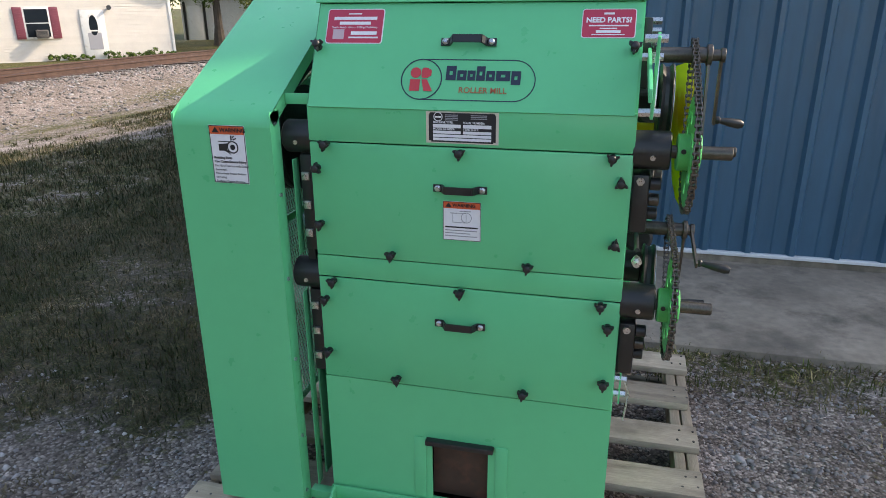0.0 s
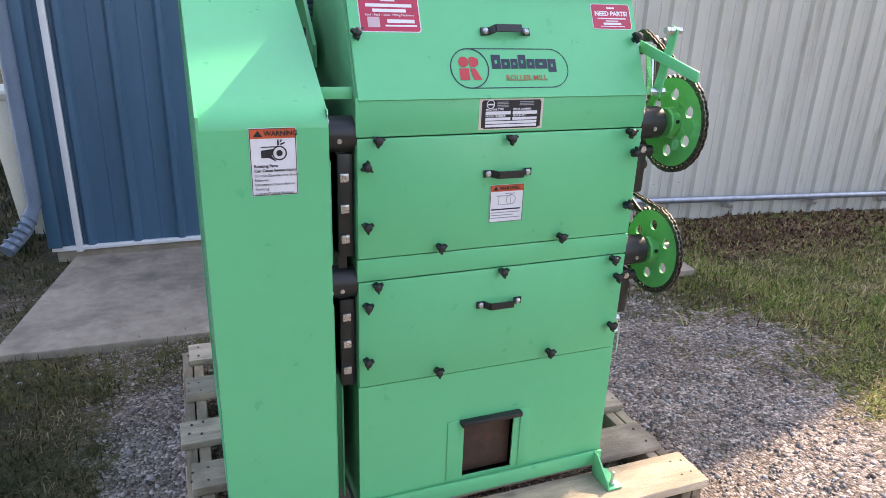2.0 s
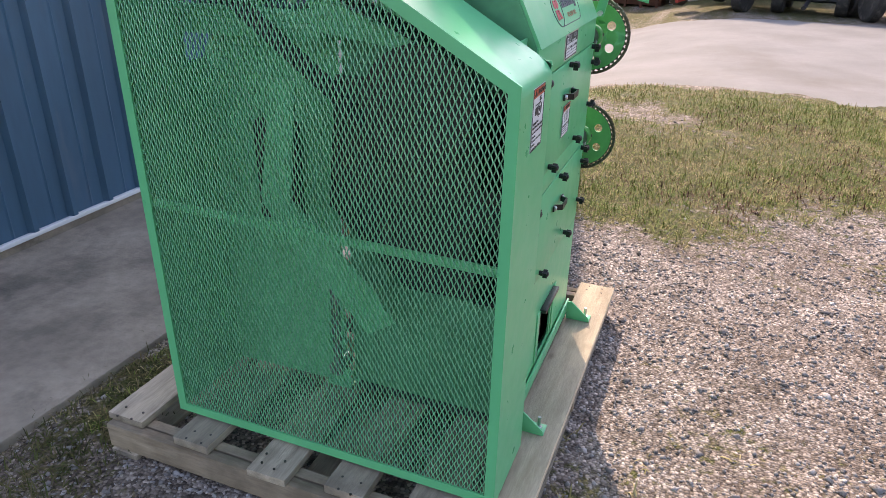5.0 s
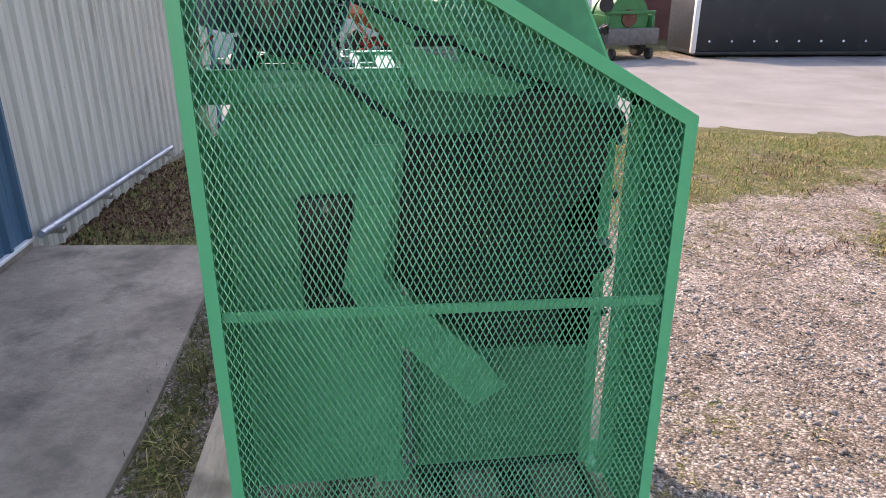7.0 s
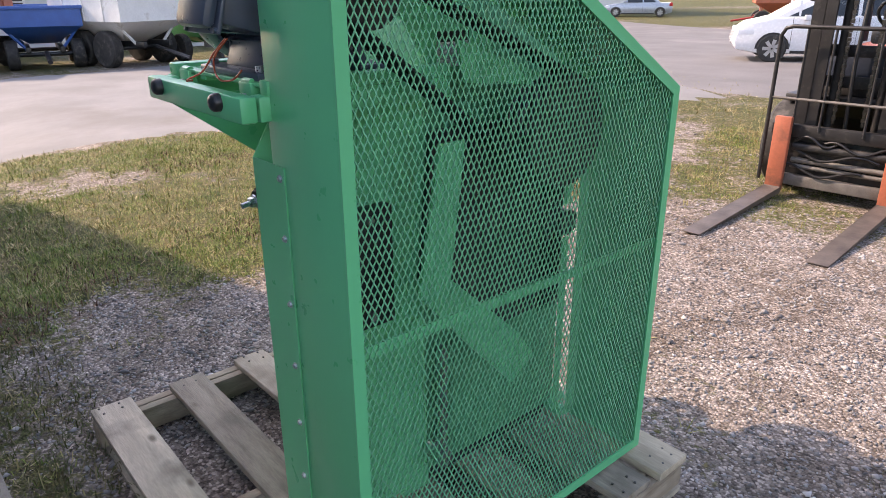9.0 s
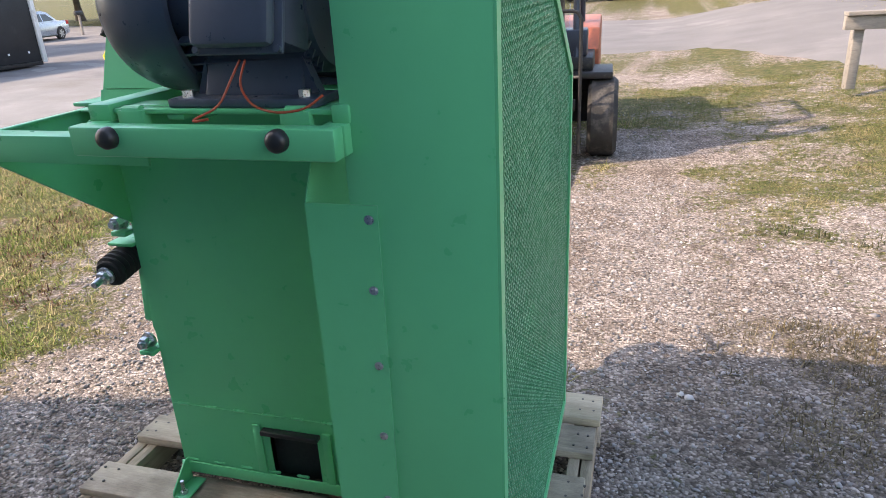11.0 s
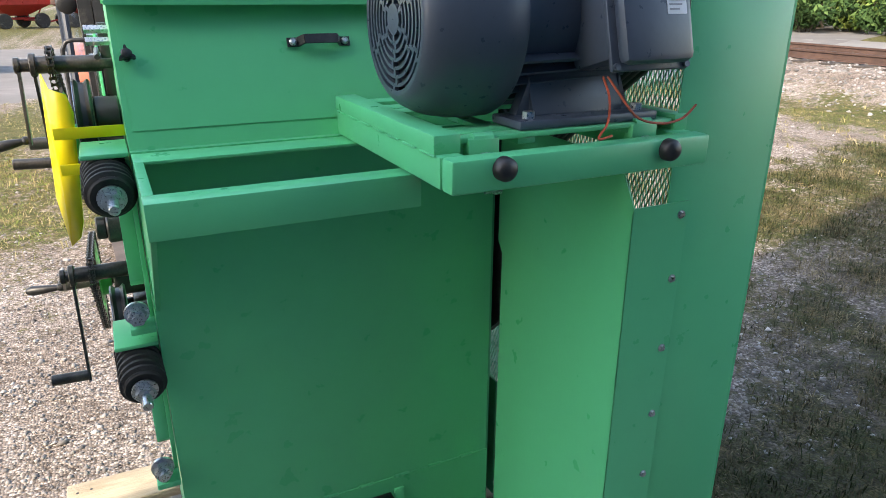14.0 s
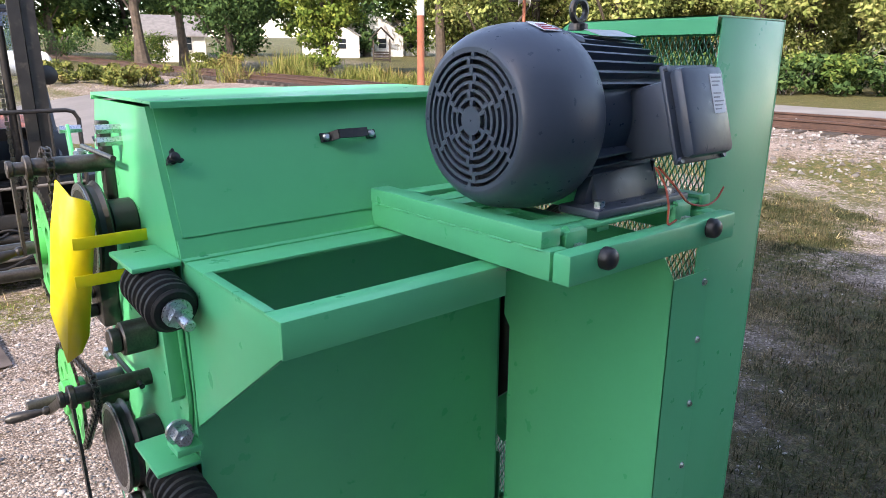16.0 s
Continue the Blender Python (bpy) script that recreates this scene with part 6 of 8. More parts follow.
RUST = material("deep_rust", (0.13, 0.05, 0.028), 0.8, 0, 4, 0.3, 0.3, 40, dirt=(0.45, 0.40, 0.33), dirt_amt=0.42, dirt_scale=1.6)
RAIL_RUST = material("rail_rust", (0.070, 0.038, 0.028), 0.7, 0.2, 6, 0.25, 0.15, 60)
TIE_WOOD = material("creosoted_tie_wood", (0.045, 0.036, 0.030), 0.85, 0, 3, 0.3, 0.4, 30, stretch=(1, 8, 8), island=0.3)
OLD_BOARD = material("silvered_board", (0.26, 0.235, 0.205), 0.85, 0, 3, 0.22, 0.4, 40, dirt=(0.12, 0.10, 0.085), dirt_amt=0.3, dirt_scale=3, stretch=(1, 6, 6))
SIDING = material("cream_vinyl_siding", (0.62, 0.575, 0.51), 0.55, 0, 2, 0.05, island=0.03)
SIDING_WHITE = material("white_lap_siding", (0.62, 0.62, 0.60), 0.55, 0, 2, 0.06, island=0.04)
SIDING_BLUE = material("grey_blue_boards", (0.27, 0.29, 0.34), 0.65, 0, 2, 0.1, island=0.05)
SHINGLE = material("grey_shingle", (0.17, 0.165, 0.165), 0.85, 0, 3, 0.2, 0.3, 20)
SHUTTER = material("maroon_shutter", (0.20, 0.045, 0.065), 0.5, 0, 4, 0.08)
BRICK = material("dark_red_brick", (0.13, 0.045, 0.035), 0.85, 0, 2, 0.25, 0.3, 20, dirt=(0.06, 0.03, 0.028), dirt_amt=0.3, dirt_scale=1)
POST_RED = material("rust_red_post_paint", (0.30, 0.10, 0.055), 0.7, 0, 8, 0.25, 0.1, 60)
ALU = material("weathered_aluminium", (0.50, 0.50, 0.50), 0.45, 0.7, 12, 0.12)
SIGN_YELLOW = material("traffic_yellow", (0.75, 0.42, 0.015), 0.45, 0, 5, 0.06)
LAMP_RED = material("dark_red_lens", (0.10, 0.008, 0.008), 0.15)


def placed(name, label, category, x, y, rz=0.0, z=None, group="", kind=""):
    """An Empty on the ground at (x, y), turned by rz degrees; its parts are built round the origin."""
    ob = thing(name, label, category, (x, y, ground_z(x, y) if z is None else z), group, kind)
    ob.rotation_euler = (0, 0, radians(rz))
    return ob


def lp(name, bm, mat, parent, label="", smooth=35):
    return part(name, bm, mat, parent, label, smooth, move=False)


def bx(name, mat, parent, x0, x1, y0, y1, z0, z1, bevel=0.006, label=""):
    bm = B()
    box(bm, x0, x1, y0, y1, z0, z1, bevel)
    return lp(name, bm, mat, parent, label)


def px(name, mat, parent, pts, axis, a0, a1, bevel=0.0, label=""):
    bm = B()
    prism(bm, pts, axis, a0, a1, bevel)
    return lp(name, bm, mat, parent, label)


def wheel(parent, x, y, r, w, rim=ALU, axis=(1, 0, 0), lugs=0, name="wheel", z=None):
    """A tyre and a dished rim as parts of a wheel."""
    a = Vector(axis)
    c = Vector((x, y, r if z is None else z))
    bm = B()
    lathe(bm, c - a * w / 2, c + a * w / 2, [(0, r * 0.60), (0, r * 0.90), (w * 0.14, r), (w * 0.86, r), (w, r * 0.90), (w, r * 0.60)], 28)
    if lugs:
        u = a.cross(Vector((0, 0, 1)))
        for k in range(lugs):
            t = 2 * math.pi * k / lugs
            d = u * math.cos(t) + Vector((0, 0, 1)) * math.sin(t)
            q = u * -math.sin(t) + Vector((0, 0, 1)) * math.cos(t)
            for sd in (-1, 1):
                m = Matrix((( a * sd).to_tuple() + (0,), q.to_tuple() + (0,), d.to_tuple() + (0,), (0, 0, 0, 1))).transposed()
                m.translation = c + d * r
                box(bm, 0.01, w * 0.5, -r * 0.05, r * 0.06, -0.02, 0.012, 0, m)
    wh = lp(name, bm, TYRE, parent, "dusty black tyre")
    bm = B()
    lathe(bm, c - a * w * 0.46, c + a * w * 0.46, [(0, r * 0.20), (0, r * 0.50), (-w * 0.03, r * 0.62), (w * 0.95, r * 0.62), (w * 0.92, r * 0.50), (w * 0.92, r * 0.20)], 24)
    lp("rim", bm, rim, wh)
    return wh


# ---- forklift ----
fl = placed("forklift", "faded orange-red forklift with black mast, parked on the gravel", "forklift", 0.125, -4.04, 3.0)
for sx in (-0.42, 0.42):
    px("fork", FORK_STEEL, fl, [(0.02, 0.035), (0.06, 0.03), (1.41, 0.012), (1.45, 0.016), (1.45, 0.024), (0.07, 0.078), (0.055, 0.085), (0.02, 0.10)], "x", sx - 0.065, sx + 0.065, 0.004, "worn brown steel fork blade")
    bx("fork_shank", ORANGE, fl, sx - 0.065, sx + 0.065, 0.0, 0.05, 0.05, 0.66, 0.006, "orange-red fork shank")
bx("carriage_bar", MAST_STEEL, fl, -0.52, 0.52, -0.07, -0.01, 0.50, 0.60, 0.008)
bx("carriage_bar", WORN_GREY, fl, -0.50, 0.50, -0.07, -0.012, 0.10, 0.19, 0.008, "scuffed grey lower carriage bar")
bx("carriage_plate", MAST_STEEL, fl, -0.40, 0.40, -0.11, -0.075, 0.14, 0.56, 0.004)
for z, r in ((0.42, 0.038), (0.31, 0.022), (0.26, 0.018)):
    bm = B()
    cyl(bm, (-0.36, -0.045, z), (0.34, -0.045, z), r, 14, 0.004)
    lp("shift_cylinder", bm, WORN_GREY if r < 0.03 else MAST_STEEL, fl)
for k, (a, b, z) in enumerate(((-0.30, 0.30, 0.37), (-0.2, 0.36, 0.24), (-0.34, 0.1, 0.46), (0.0, 0.33, 0.48))):
    bm = B()
    sweep(bm, [(a + (b - a) * t, -0.03 + 0.03 * math.sin(3.1 * t), z + 0.035 * math.sin(7 * t + k)) for t in [i / 10 for i in range(11)]], 0.011, 8)
    lp("hydraulic_hose", bm, BLACK, fl)
bm = B()
sweep(bm, [(-0.56, 0.0, 0.12), (-0.56, 0.0, 1.28), (-0.53, 0.0, 1.335), (-0.48, 0.0, 1.35), (0.48, 0.0, 1.35), (0.53, 0.0, 1.335), (0.56, 0.0, 1.28), (0.56, 0.0, 0.12)], 0.016, 10)
lbr = lp("load_backrest", bm, MAST_STEEL, fl, "thin black steel load backrest frame")
bm = B()
sweep(bm, [(-0.56, 0, 0.80), (0.56, 0, 0.80)], 0.012, 8)
lp("backrest_rail", bm, WORN_GREY, lbr)
for x in (-0.36, -0.16, 0.16, 0.36):
    bm = B()
    sweep(bm, [(x, 0, 0.56), (x, 0, 1.35)], 0.010, 8)
    lp("backrest_bar", bm, MAST_STEEL, lbr)
for sx in (-1, 1):
    px("mast_channel", MAST_STEEL, fl, [(sx * 0.40, -0.30), (sx * 0.40, -0.12), (sx * 0.31, -0.12), (sx * 0.31, -0.15), (sx * 0.37, -0.15), (sx * 0.37, -0.27), (sx * 0.31, -0.27), (sx * 0.31, -0.30)], "z", 0.08, 2.20, 0, "greasy black mast channel")
    px("inner_mast_channel", MAST_STEEL, fl, [(sx * 0.30, -0.26), (sx * 0.30, -0.10), (sx * 0.22, -0.10), (sx * 0.22, -0.13), (sx * 0.27, -0.13), (sx * 0.27, -0.26)], "z", 0.14, 2.24)
    bm = B()
    cyl(bm, (sx * 0.17, -0.22, 0.15), (sx * 0.17, -0.22, 1.95), 0.030, 14)
    lp("lift_cylinder", bm, MAST_STEEL, fl)
    bm = B()
    for k in range(46):
        z = 0.62 + k * 0.033
        box(bm, sx * 0.105 - (0.014 if k % 2 else 0.009), sx * 0.105 + (0.014 if k % 2 else 0.009), -0.135, -0.115, z, z + 0.029)
    lp("lift_chain", bm, CHAIN_STEEL, fl, "oily steel lift chain")
bm = B()
sweep(bm, [(0.02, -0.16, 0.55), (0.03, -0.12, 1.1), (0.02, -0.14, 1.6), (0.0, -0.2, 1.98)], 0.016, 8)
lp("hydraulic_hose", bm, BLACK, fl)
for z in (0.40, 0.88, 1.12, 2.14):
    bx("mast_crosspiece", MAST_STEEL, fl, -0.38, 0.38, -0.34, -0.30, z, z + 0.09, 0.004)
for y, r, w, sx in ((-0.46, 0.37, 0.27, 0.63), (-2.40, 0.30, 0.22, 0.56)):
    for s in (-1, 1):
        wheel(fl, s * sx - 0.13, y, r, w, WORN_GREY)
px("chassis", ORANGE, fl, [(-1.75, 0.22), (-1.30, 0.40), (-1.18, 0.92), (-1.30, 1.12), (-2.90, 1.16), (-3.07, 1.05), (-3.10, 0.45), (-2.95, 0.34), (-2.15, 0.30)], "x", -0.70, 0.46, 0.02, "faded orange-red counterweight body")
px("front_frame", MAST_STEEL, fl, [(-0.95, 0.22), (-0.90, 0.55), (-0.42, 0.80), (-0.42, 0.92), (-1.17, 0.92), (-1.29, 0.40), (-1.70, 0.22)], "x", -0.66, 0.42, 0.02, "greasy black front frame")
bx("fender", MAST_STEEL, fl, -0.84, 0.56, -0.92, -0.30, 0.74, 0.80, 0.01)
bx("step", MAST_STEEL, fl, -0.68, 0.42, -1.30, -0.95, 0.36, 0.42, 0.006)
bx("cowl", CAB_BLUE, fl, -0.60, 0.36, -0.80, -0.46, 0.92, 1.16, 0.02, "dark blue-black dashboard cowl")
bx("seat", BLACK, fl, -0.26, 0.26, -1.75, -1.22, 1.16, 1.30, 0.03)
bx("seat_back", BLACK, fl, -0.26, 0.26, -1.82, -1.68, 1.25, 1.75, 0.03)
bm = B()
sweep(bm, [(0.17 * math.cos(a), -0.98 + 0.10 * math.sin(a), 1.42 + 0.13 * math.sin(a)) for a in [2 * math.pi * k / 18 for k in range(18)]], 0.014, 8, True)
sw = lp("steering_wheel", bm, BLACK, fl)
bm = B()
cyl(bm, (0, -0.98, 1.42), (0, -0.80, 1.12), 0.02, 10)
lp("steering_column", bm, BLACK, sw)
for s in (-1, 1):
    bm = B()
    sweep(bm, [(s * 0.50, -0.46, 0.90), (s * 0.49, -0.62, 1.50), (s * 0.48, -0.82, 2.10)], 0.030, 8)
    sweep(bm, [(s * 0.50, -1.95, 1.14), (s * 0.49, -1.85, 2.12)], 0.030, 8)
    sweep(bm, [(s * 0.48, -0.82, 2.10), (s * 0.48, -1.85, 2.12)], 0.028, 8)
    lp("roof_pillar", bm, CAB_BLUE, fl, "dark overhead guard pillar")
for k in range(6):
    bx("roof_bar", CAB_BLUE, fl, -0.48, 0.48, -0.86 - k * 0.19, -0.82 - k * 0.19, 2.10, 2.14, 0.004)
px("windscreen", GLASS, fl, [(-0.50, 1.16), (-0.505, 1.16), (-0.795, 2.08), (-0.79, 2.08)], "x", -0.44, 0.44)
for s in (-1, 1):
    bm = B()
    lathe(bm, (s * 0.47, -0.40, 1.60), (s * 0.47, -0.30, 1.60), [(0, 0.03), (0.02, 0.07), (0.07, 0.075), (0.08, 0.06)], 16)
    lp("headlamp", bm, BLACK, fl)

# ---- cars: one passing, the others parked ----


def car(name, label, x, y, rz, paint, L=4.1, H=1.48, hatch=True):
    """A car along its own x axis, its nose towards +x."""
    c = placed(name, label, "car", x, y, rz)
    h = L / 2
    if hatch:
        low = [(-h, 0.45), (-h + 0.04, 0.28), (-h + 0.45, 0.20), (h - 0.5, 0.20), (h - 0.05, 0.28), (h, 0.46), (h - 0.05, 0.66), (h - 0.28, 0.84), (h - 0.80, 0.97), (-h + 0.10, 1.05), (-h + 0.01, 0.80)]
        cab = [(-h + 0.08, 1.02), (-h + 0.28, H - 0.13), (-h + 0.60, H - 0.02), (h - 1.95, H), (h - 1.62, H - 0.06), (h - 0.78, 0.95)]
        belt_z, rear, front = 1.03, 0.34, 0.30
    else:
        low = [(-h, 0.42), (-h + 0.03, 0.30), (-h + 0.45, 0.22), (h - 0.5, 0.22), (h - 0.04, 0.30), (h, 0.45), (h - 0.03, 0.66), (h - 0.35, 0.78), (h - 1.15, 0.90), (-h + 0.10, 0.92), (-h + 0.01, 0.75)]
        cab = [(-h + 0.75, 0.90), (-h + 1.35, H - 0.05), (-h + 1.7, H), (h - 2.0, H - 0.02), (h - 1.15, 0.89)]
        belt_z, rear, front = 0.95, 0.28, 0.16
    px("body", paint, c, low, "y", -0.84, 0.84, 0.05)

    def lean_in(ob):
        """The cabin narrows towards the roof."""
        for v in ob.data.vertices:
            v.co.y *= 1 - 0.17 * max(0.0, v.co.z - 0.90) / (H - 0.90)
        return ob

    roof = lean_in(px("cabin", paint, c, cab, "y", -0.80, 0.80, 0.05))
    for s in (-1, 1):
        a, b = cab[0][0], cab[-1][0]
        lean_in(px("side_window", CAR_GLASS, roof, [(a + rear, belt_z), (cab[1][0] + 0.16, H - 0.16), (cab[3][0] + 0.02, H - 0.11), (b - front, belt_z - 0.03)], "y", s * 0.800, s * 0.806))
        for q, wd in (((a + b) / 2 - 0.12, 0.035), (b - front - 0.22, 0.022)):
            lean_in(px("window_pillar", paint, roof, [(q - wd, belt_z - 0.02), (q - wd, H - 0.1), (q + wd, H - 0.1), (q + wd, belt_z - 0.02)], "y", s * 0.806, s * 0.810))
        for q in ((a + b) / 2 - 0.12, b - front - 0.10, (a + b) / 2 - 1.0):
            bx("door_gap", BLACK, c, q - 0.005, q + 0.005, s * 0.8405 - 0.001, s * 0.8405 + 0.001, 0.34, belt_z - 0.05, 0)
        bx("sill", BLACK, c, -h + 1.15, h - 1.2, s * 0.842 - 0.004, s * 0.842 + 0.004, 0.21, 0.27, 0.002)
        if hatch:
            lean_in(px("tail_lamp_upper", TAIL_RED, c, [(-h + 0.02, 0.80), (-h + 0.20, 0.86), (-h + 0.32, 1.22), (-h + 0.20, 1.24)], "y", s * 0.800, s * 0.848))
        bx("tail_lamp", TAIL_RED, c, -h + 0.005, -h + 0.22, s * 0.845 - 0.05, s * 0.845 + 0.002, 0.72, 0.92, 0.01)
        bx("headlamp", WHITE_LABEL, c, h - 0.40, h - 0.06, s * 0.80 - 0.05, s * 0.80 + 0.045, 0.60, 0.72, 0.015)
        bx("mirror", paint, c, h - 1.5, h - 1.38, s * 0.93 - 0.07, s * 0.93 + 0.07, 0.92, 1.04, 0.02)
        for wx in (-h + 0.78, h - 0.82):
            px("wheel_arch", BLACK, c, [(wx + 0.36 * math.cos(t), 0.30 + 0.36 * math.sin(t)) for t in [math.pi * k / 10 for k in range(11)]], "y", s * 0.846, s * 0.850)
            wh = wheel(c, wx, s * 0.78, 0.31, 0.19, ALLOY, (0, 1, 0))
            for k in range(7):
                t = 2 * math.pi * k / 7
                u, v = Vector((math.cos(t), 0, math.sin(t))), Vector((-math.sin(t), 0, math.cos(t)))
                o = Vector((wx, s * 0.877, 0.31))
                bm = B()
                f = [bm.verts.new(o + u * r + v * q) for r, q in ((0.02, -0.030), (0.195, -0.040), (0.195, 0.040), (0.02, 0.030))]
                g = [bm.verts.new(w.co - Vector((0, s * 0.02, 0))) for w in f]
                bm.faces.new(f)
                for i in range(4):
                    bm.faces.new((f[i], f[(i + 1) % 4], g[(i + 1) % 4], g[i]))
                lp("wheel_spoke", bm, ALLOY, wh)
    return c


# Passing car, held at a place that suits several camera views.
car("background_car", "white hatchback passing along the road in the sun", 4.80, -15.75, 31, WHITE_CAR, 4.0, 1.53)
car("background_car", "silver-blue sedan parked at the far street corner", 28.2, -25.8, 100, SILVER_CAR, 4.5, 1.42, False)
car("background_car", "white car parked far off beyond the railway", -34, -25.5, 60, WHITE_CAR, 4.4, 1.45, False)
mb = placed("mailbox", "black metal mailbox on a dark wooden post", "mailbox", 28.9, -30.2)
bx("post", OLD_BOARD, mb, -0.05, 0.05, -0.05, 0.05, 0, 1.05, 0.006)
px("box", BLACK_PAINT, mb, [(-0.09, 1.05), (0.09, 1.05), (0.09, 1.18), (0.06, 1.25), (0, 1.275), (-0.06, 1.25), (-0.09, 1.18)], "y", -0.26, 0.26, 0.004)

# ---- black box container ----
bxz = placed("box_container", "long black box container with a worn white rim", "container", 15.6, -10.97, -6.0)
bx("body", BLACK_TARP, bxz, -0.10, 2.3, -2.75, 2.75, 0.16, 2.05, 0.02)
bx("top_rim", WHITE_PAINT, bxz, -0.16, 2.35, -2.85, 2.85, 2.06, 2.22, 0.02, "worn white top rim")
for y in (-2.82, 2.82):
    bx("corner_post", WHITE_PAINT, bxz, -0.16, -0.02, y - 0.06, y + 0.06, 0.12, 2.06, 0.01, "white corner post")
bx("sill_beam", BLACK_PAINT, bxz, -0.12, 2.3, -2.75, 2.75, 0.06, 0.155, 0.006)
for k in range(9):
    bm = B()
    cyl(bm, (-0.101, -2.4 + k * 0.6, 0.42), (-0.115, -2.4 + k * 0.6, 0.42), 0.03, 10)
    lp("reflector", bm, WHITE_LABEL, bxz, "small white round reflector")
bx("faded_mark", POST_RED, bxz, -0.104, -0.101, -0.5, 0.0, 1.5, 1.9, 0, "faded red patch")

# ---- farm wagons ----


def wagon(name, label, x, y, rz, body, inside, z0, zmid, ztop, lx, ly, wheels, rim=ALU, r=0.36, neck=0.35):
    """A gravity wagon: hopper with upright top and sloping bottom, chassis, wheels and drawbar."""
    w = placed(name, label, "farm wagon", x, y, rz)
    bm = B()
    rings = [(neck, z0), (1.0, zmid), (1.0, ztop)]
    R = [[bm.verts.new((sx * lx * f, sy * ly * f, z)) for sx, sy in ((-1, -1), (1, -1), (1, 1), (-1, 1))] for f, z in rings]
    I = [[bm.verts.new((sx * (lx * f - 0.03), sy * (ly * f - 0.03), z)) for sx, sy in ((-1, -1), (1, -1), (1, 1), (-1, 1))] for f, z in ((1.0, ztop), (1.0, zmid), (neck, z0 + 0.04))]
    allr = R + I
    for a, b in zip(allr, allr[1:]):
        for k in range(4):
            bm.faces.new((a[k], a[(k + 1) % 4], b[(k + 1) % 4], b[k]))
    bm.faces.new(R[0][::-1])
    bm.faces.new(I[-1])
    hop = lp("hopper", bm, body, w)
    for s in (-1, 1):
        bx("top_rail", body, hop, -lx - 0.03, lx + 0.03, s * ly - 0.04, s * ly + 0.04, ztop - 0.05, ztop + 0.02, 0.006)
        bx("top_rail", body, hop, s * lx - 0.04, s * lx + 0.04, -ly - 0.03, ly + 0.03, ztop - 0.052, ztop + 0.018, 0.006)
        bx("chassis_rail", inside, w, -lx * 0.95, lx * 0.95, s * 0.35 - 0.05, s * 0.35 + 0.05, r + 0.05, r + 0.17, 0.004)
        for f in (-0.72, 0.72):
            bm = B()
            sweep(bm, [(f * lx, s * 0.36, r + 0.1), (f * lx, s * ly * 0.92, zmid)], 0.035, 6)
            lp("hopper_strut", bm, body, w)
        for k in range(-1, 2):
            bx("hopper_rib", body, hop, k * lx * 0.55 - 0.03, k * lx * 0.55 + 0.03, s * ly - 0.02, s * ly + 0.035, zmid, ztop, 0.004)
    for wx in wheels:
        for s in (-1, 1):
            wheel(w, wx, s * (ly * 0.80), r, 0.26, rim, (0, 1, 0))
        bm = B()
        cyl(bm, (wx, -ly * 0.8, r), (wx, ly * 0.8, r), 0.05, 10)
        lp("axle", bm, inside, w)
    bm = B()
    sweep(bm, [(lx * 0.9, 0.0, r + 0.05), (lx + 1.0, 0.0, 0.25)], 0.05, 8)
    lp("drawbar", bm, inside, w)
    return w


wagon("hopper_cart", "white gravity hopper cart on dark tyres", 16.6, -3.9, 198, WHITE_PAINT, BLACK_PAINT, 0.55, 1.05, 1.62, 1.35, 0.95, (-0.45, 0.45), ALU, 0.42)
wagon("gravity_wagon", "bright blue gravity wagon beside the shed", 17.5, -2.3, 170, WAGON_BLUE, BLACK_PAINT, 0.55, 0.95, 1.38, 1.1, 0.85, (-0.8, 0.8), WAGON_RED, 0.33)
wagon("gravity_wagon", "faded orange gravity wagon with red chassis", 17.9, -0.4, 150, ORANGE, WAGON_RED, 0.62, 1.15, 1.72, 1.35, 1.1, (-0.95, 0.95), WHITE_PAINT, 0.36)
wagon("gravity_wagon", "rusty orange gravity wagon beyond the street", 14.5, -35.5, 30, ORANGE, WAGON_RED, 0.62, 1.15, 1.9, 1.4, 1.1, (-1.0, 1.0), WHITE_PAINT, 0.40)
wagon("gravity_wagon", "rusty orange gravity wagon beyond the street", 11.2, -36.5, 25, ORANGE, WAGON_RED, 0.62, 1.15, 1.9, 1.4, 1.1, (-1.0, 1.0), WHITE_PAINT, 0.40)
wagon("gravity_wagon", "barn-red gravity wagon on the far grass", 4.6, -46.0, 35, WAGON_RED, WAGON_RED, 0.7, 1.3, 2.2, 1.6, 1.2, (-1.1, 1.1), WHITE_PAINT, 0.42)
wagon("gravity_wagon", "barn-red gravity wagon on the far grass", 0.8, -47.0, 20, WAGON_RED, WAGON_RED, 0.7, 1.3, 2.2, 1.6, 1.2, (-1.1, 1.1), WHITE_PAINT, 0.42)

# green drum machine with a grey box before it
dm = placed("drum_mixer", "dark green drum machine with a grey steel trough", "farm machine", 15.6, -6.2, 12)
bm = B()
lathe(bm, (-0.05, 0.0, 1.02), (1.5, 0.0, 1.02), [(0, 0.40), (0.0, 0.58), (0.05, 0.60), (1.50, 0.60), (1.55, 0.58), (1.55, 0.3)], 30)
dr = lp("drum", bm, DRUM_GREEN, dm)
for x in (0.12, 0.75, 1.35):
    bm = B()
    lathe(bm, (x, 0, 1.02), (x + 0.05, 0, 1.02), [(0, 0.60), (0, 0.63), (0.05, 0.63), (0.05, 0.60)], 30)
    lp("drum_band", bm, DRUM_GREEN, dr)
bm = B()
cyl(bm, (-0.09, 0, 1.02), (0.02, 0, 1.02), 0.22, 20)
lp("drum_hub", bm, RUST, dr)
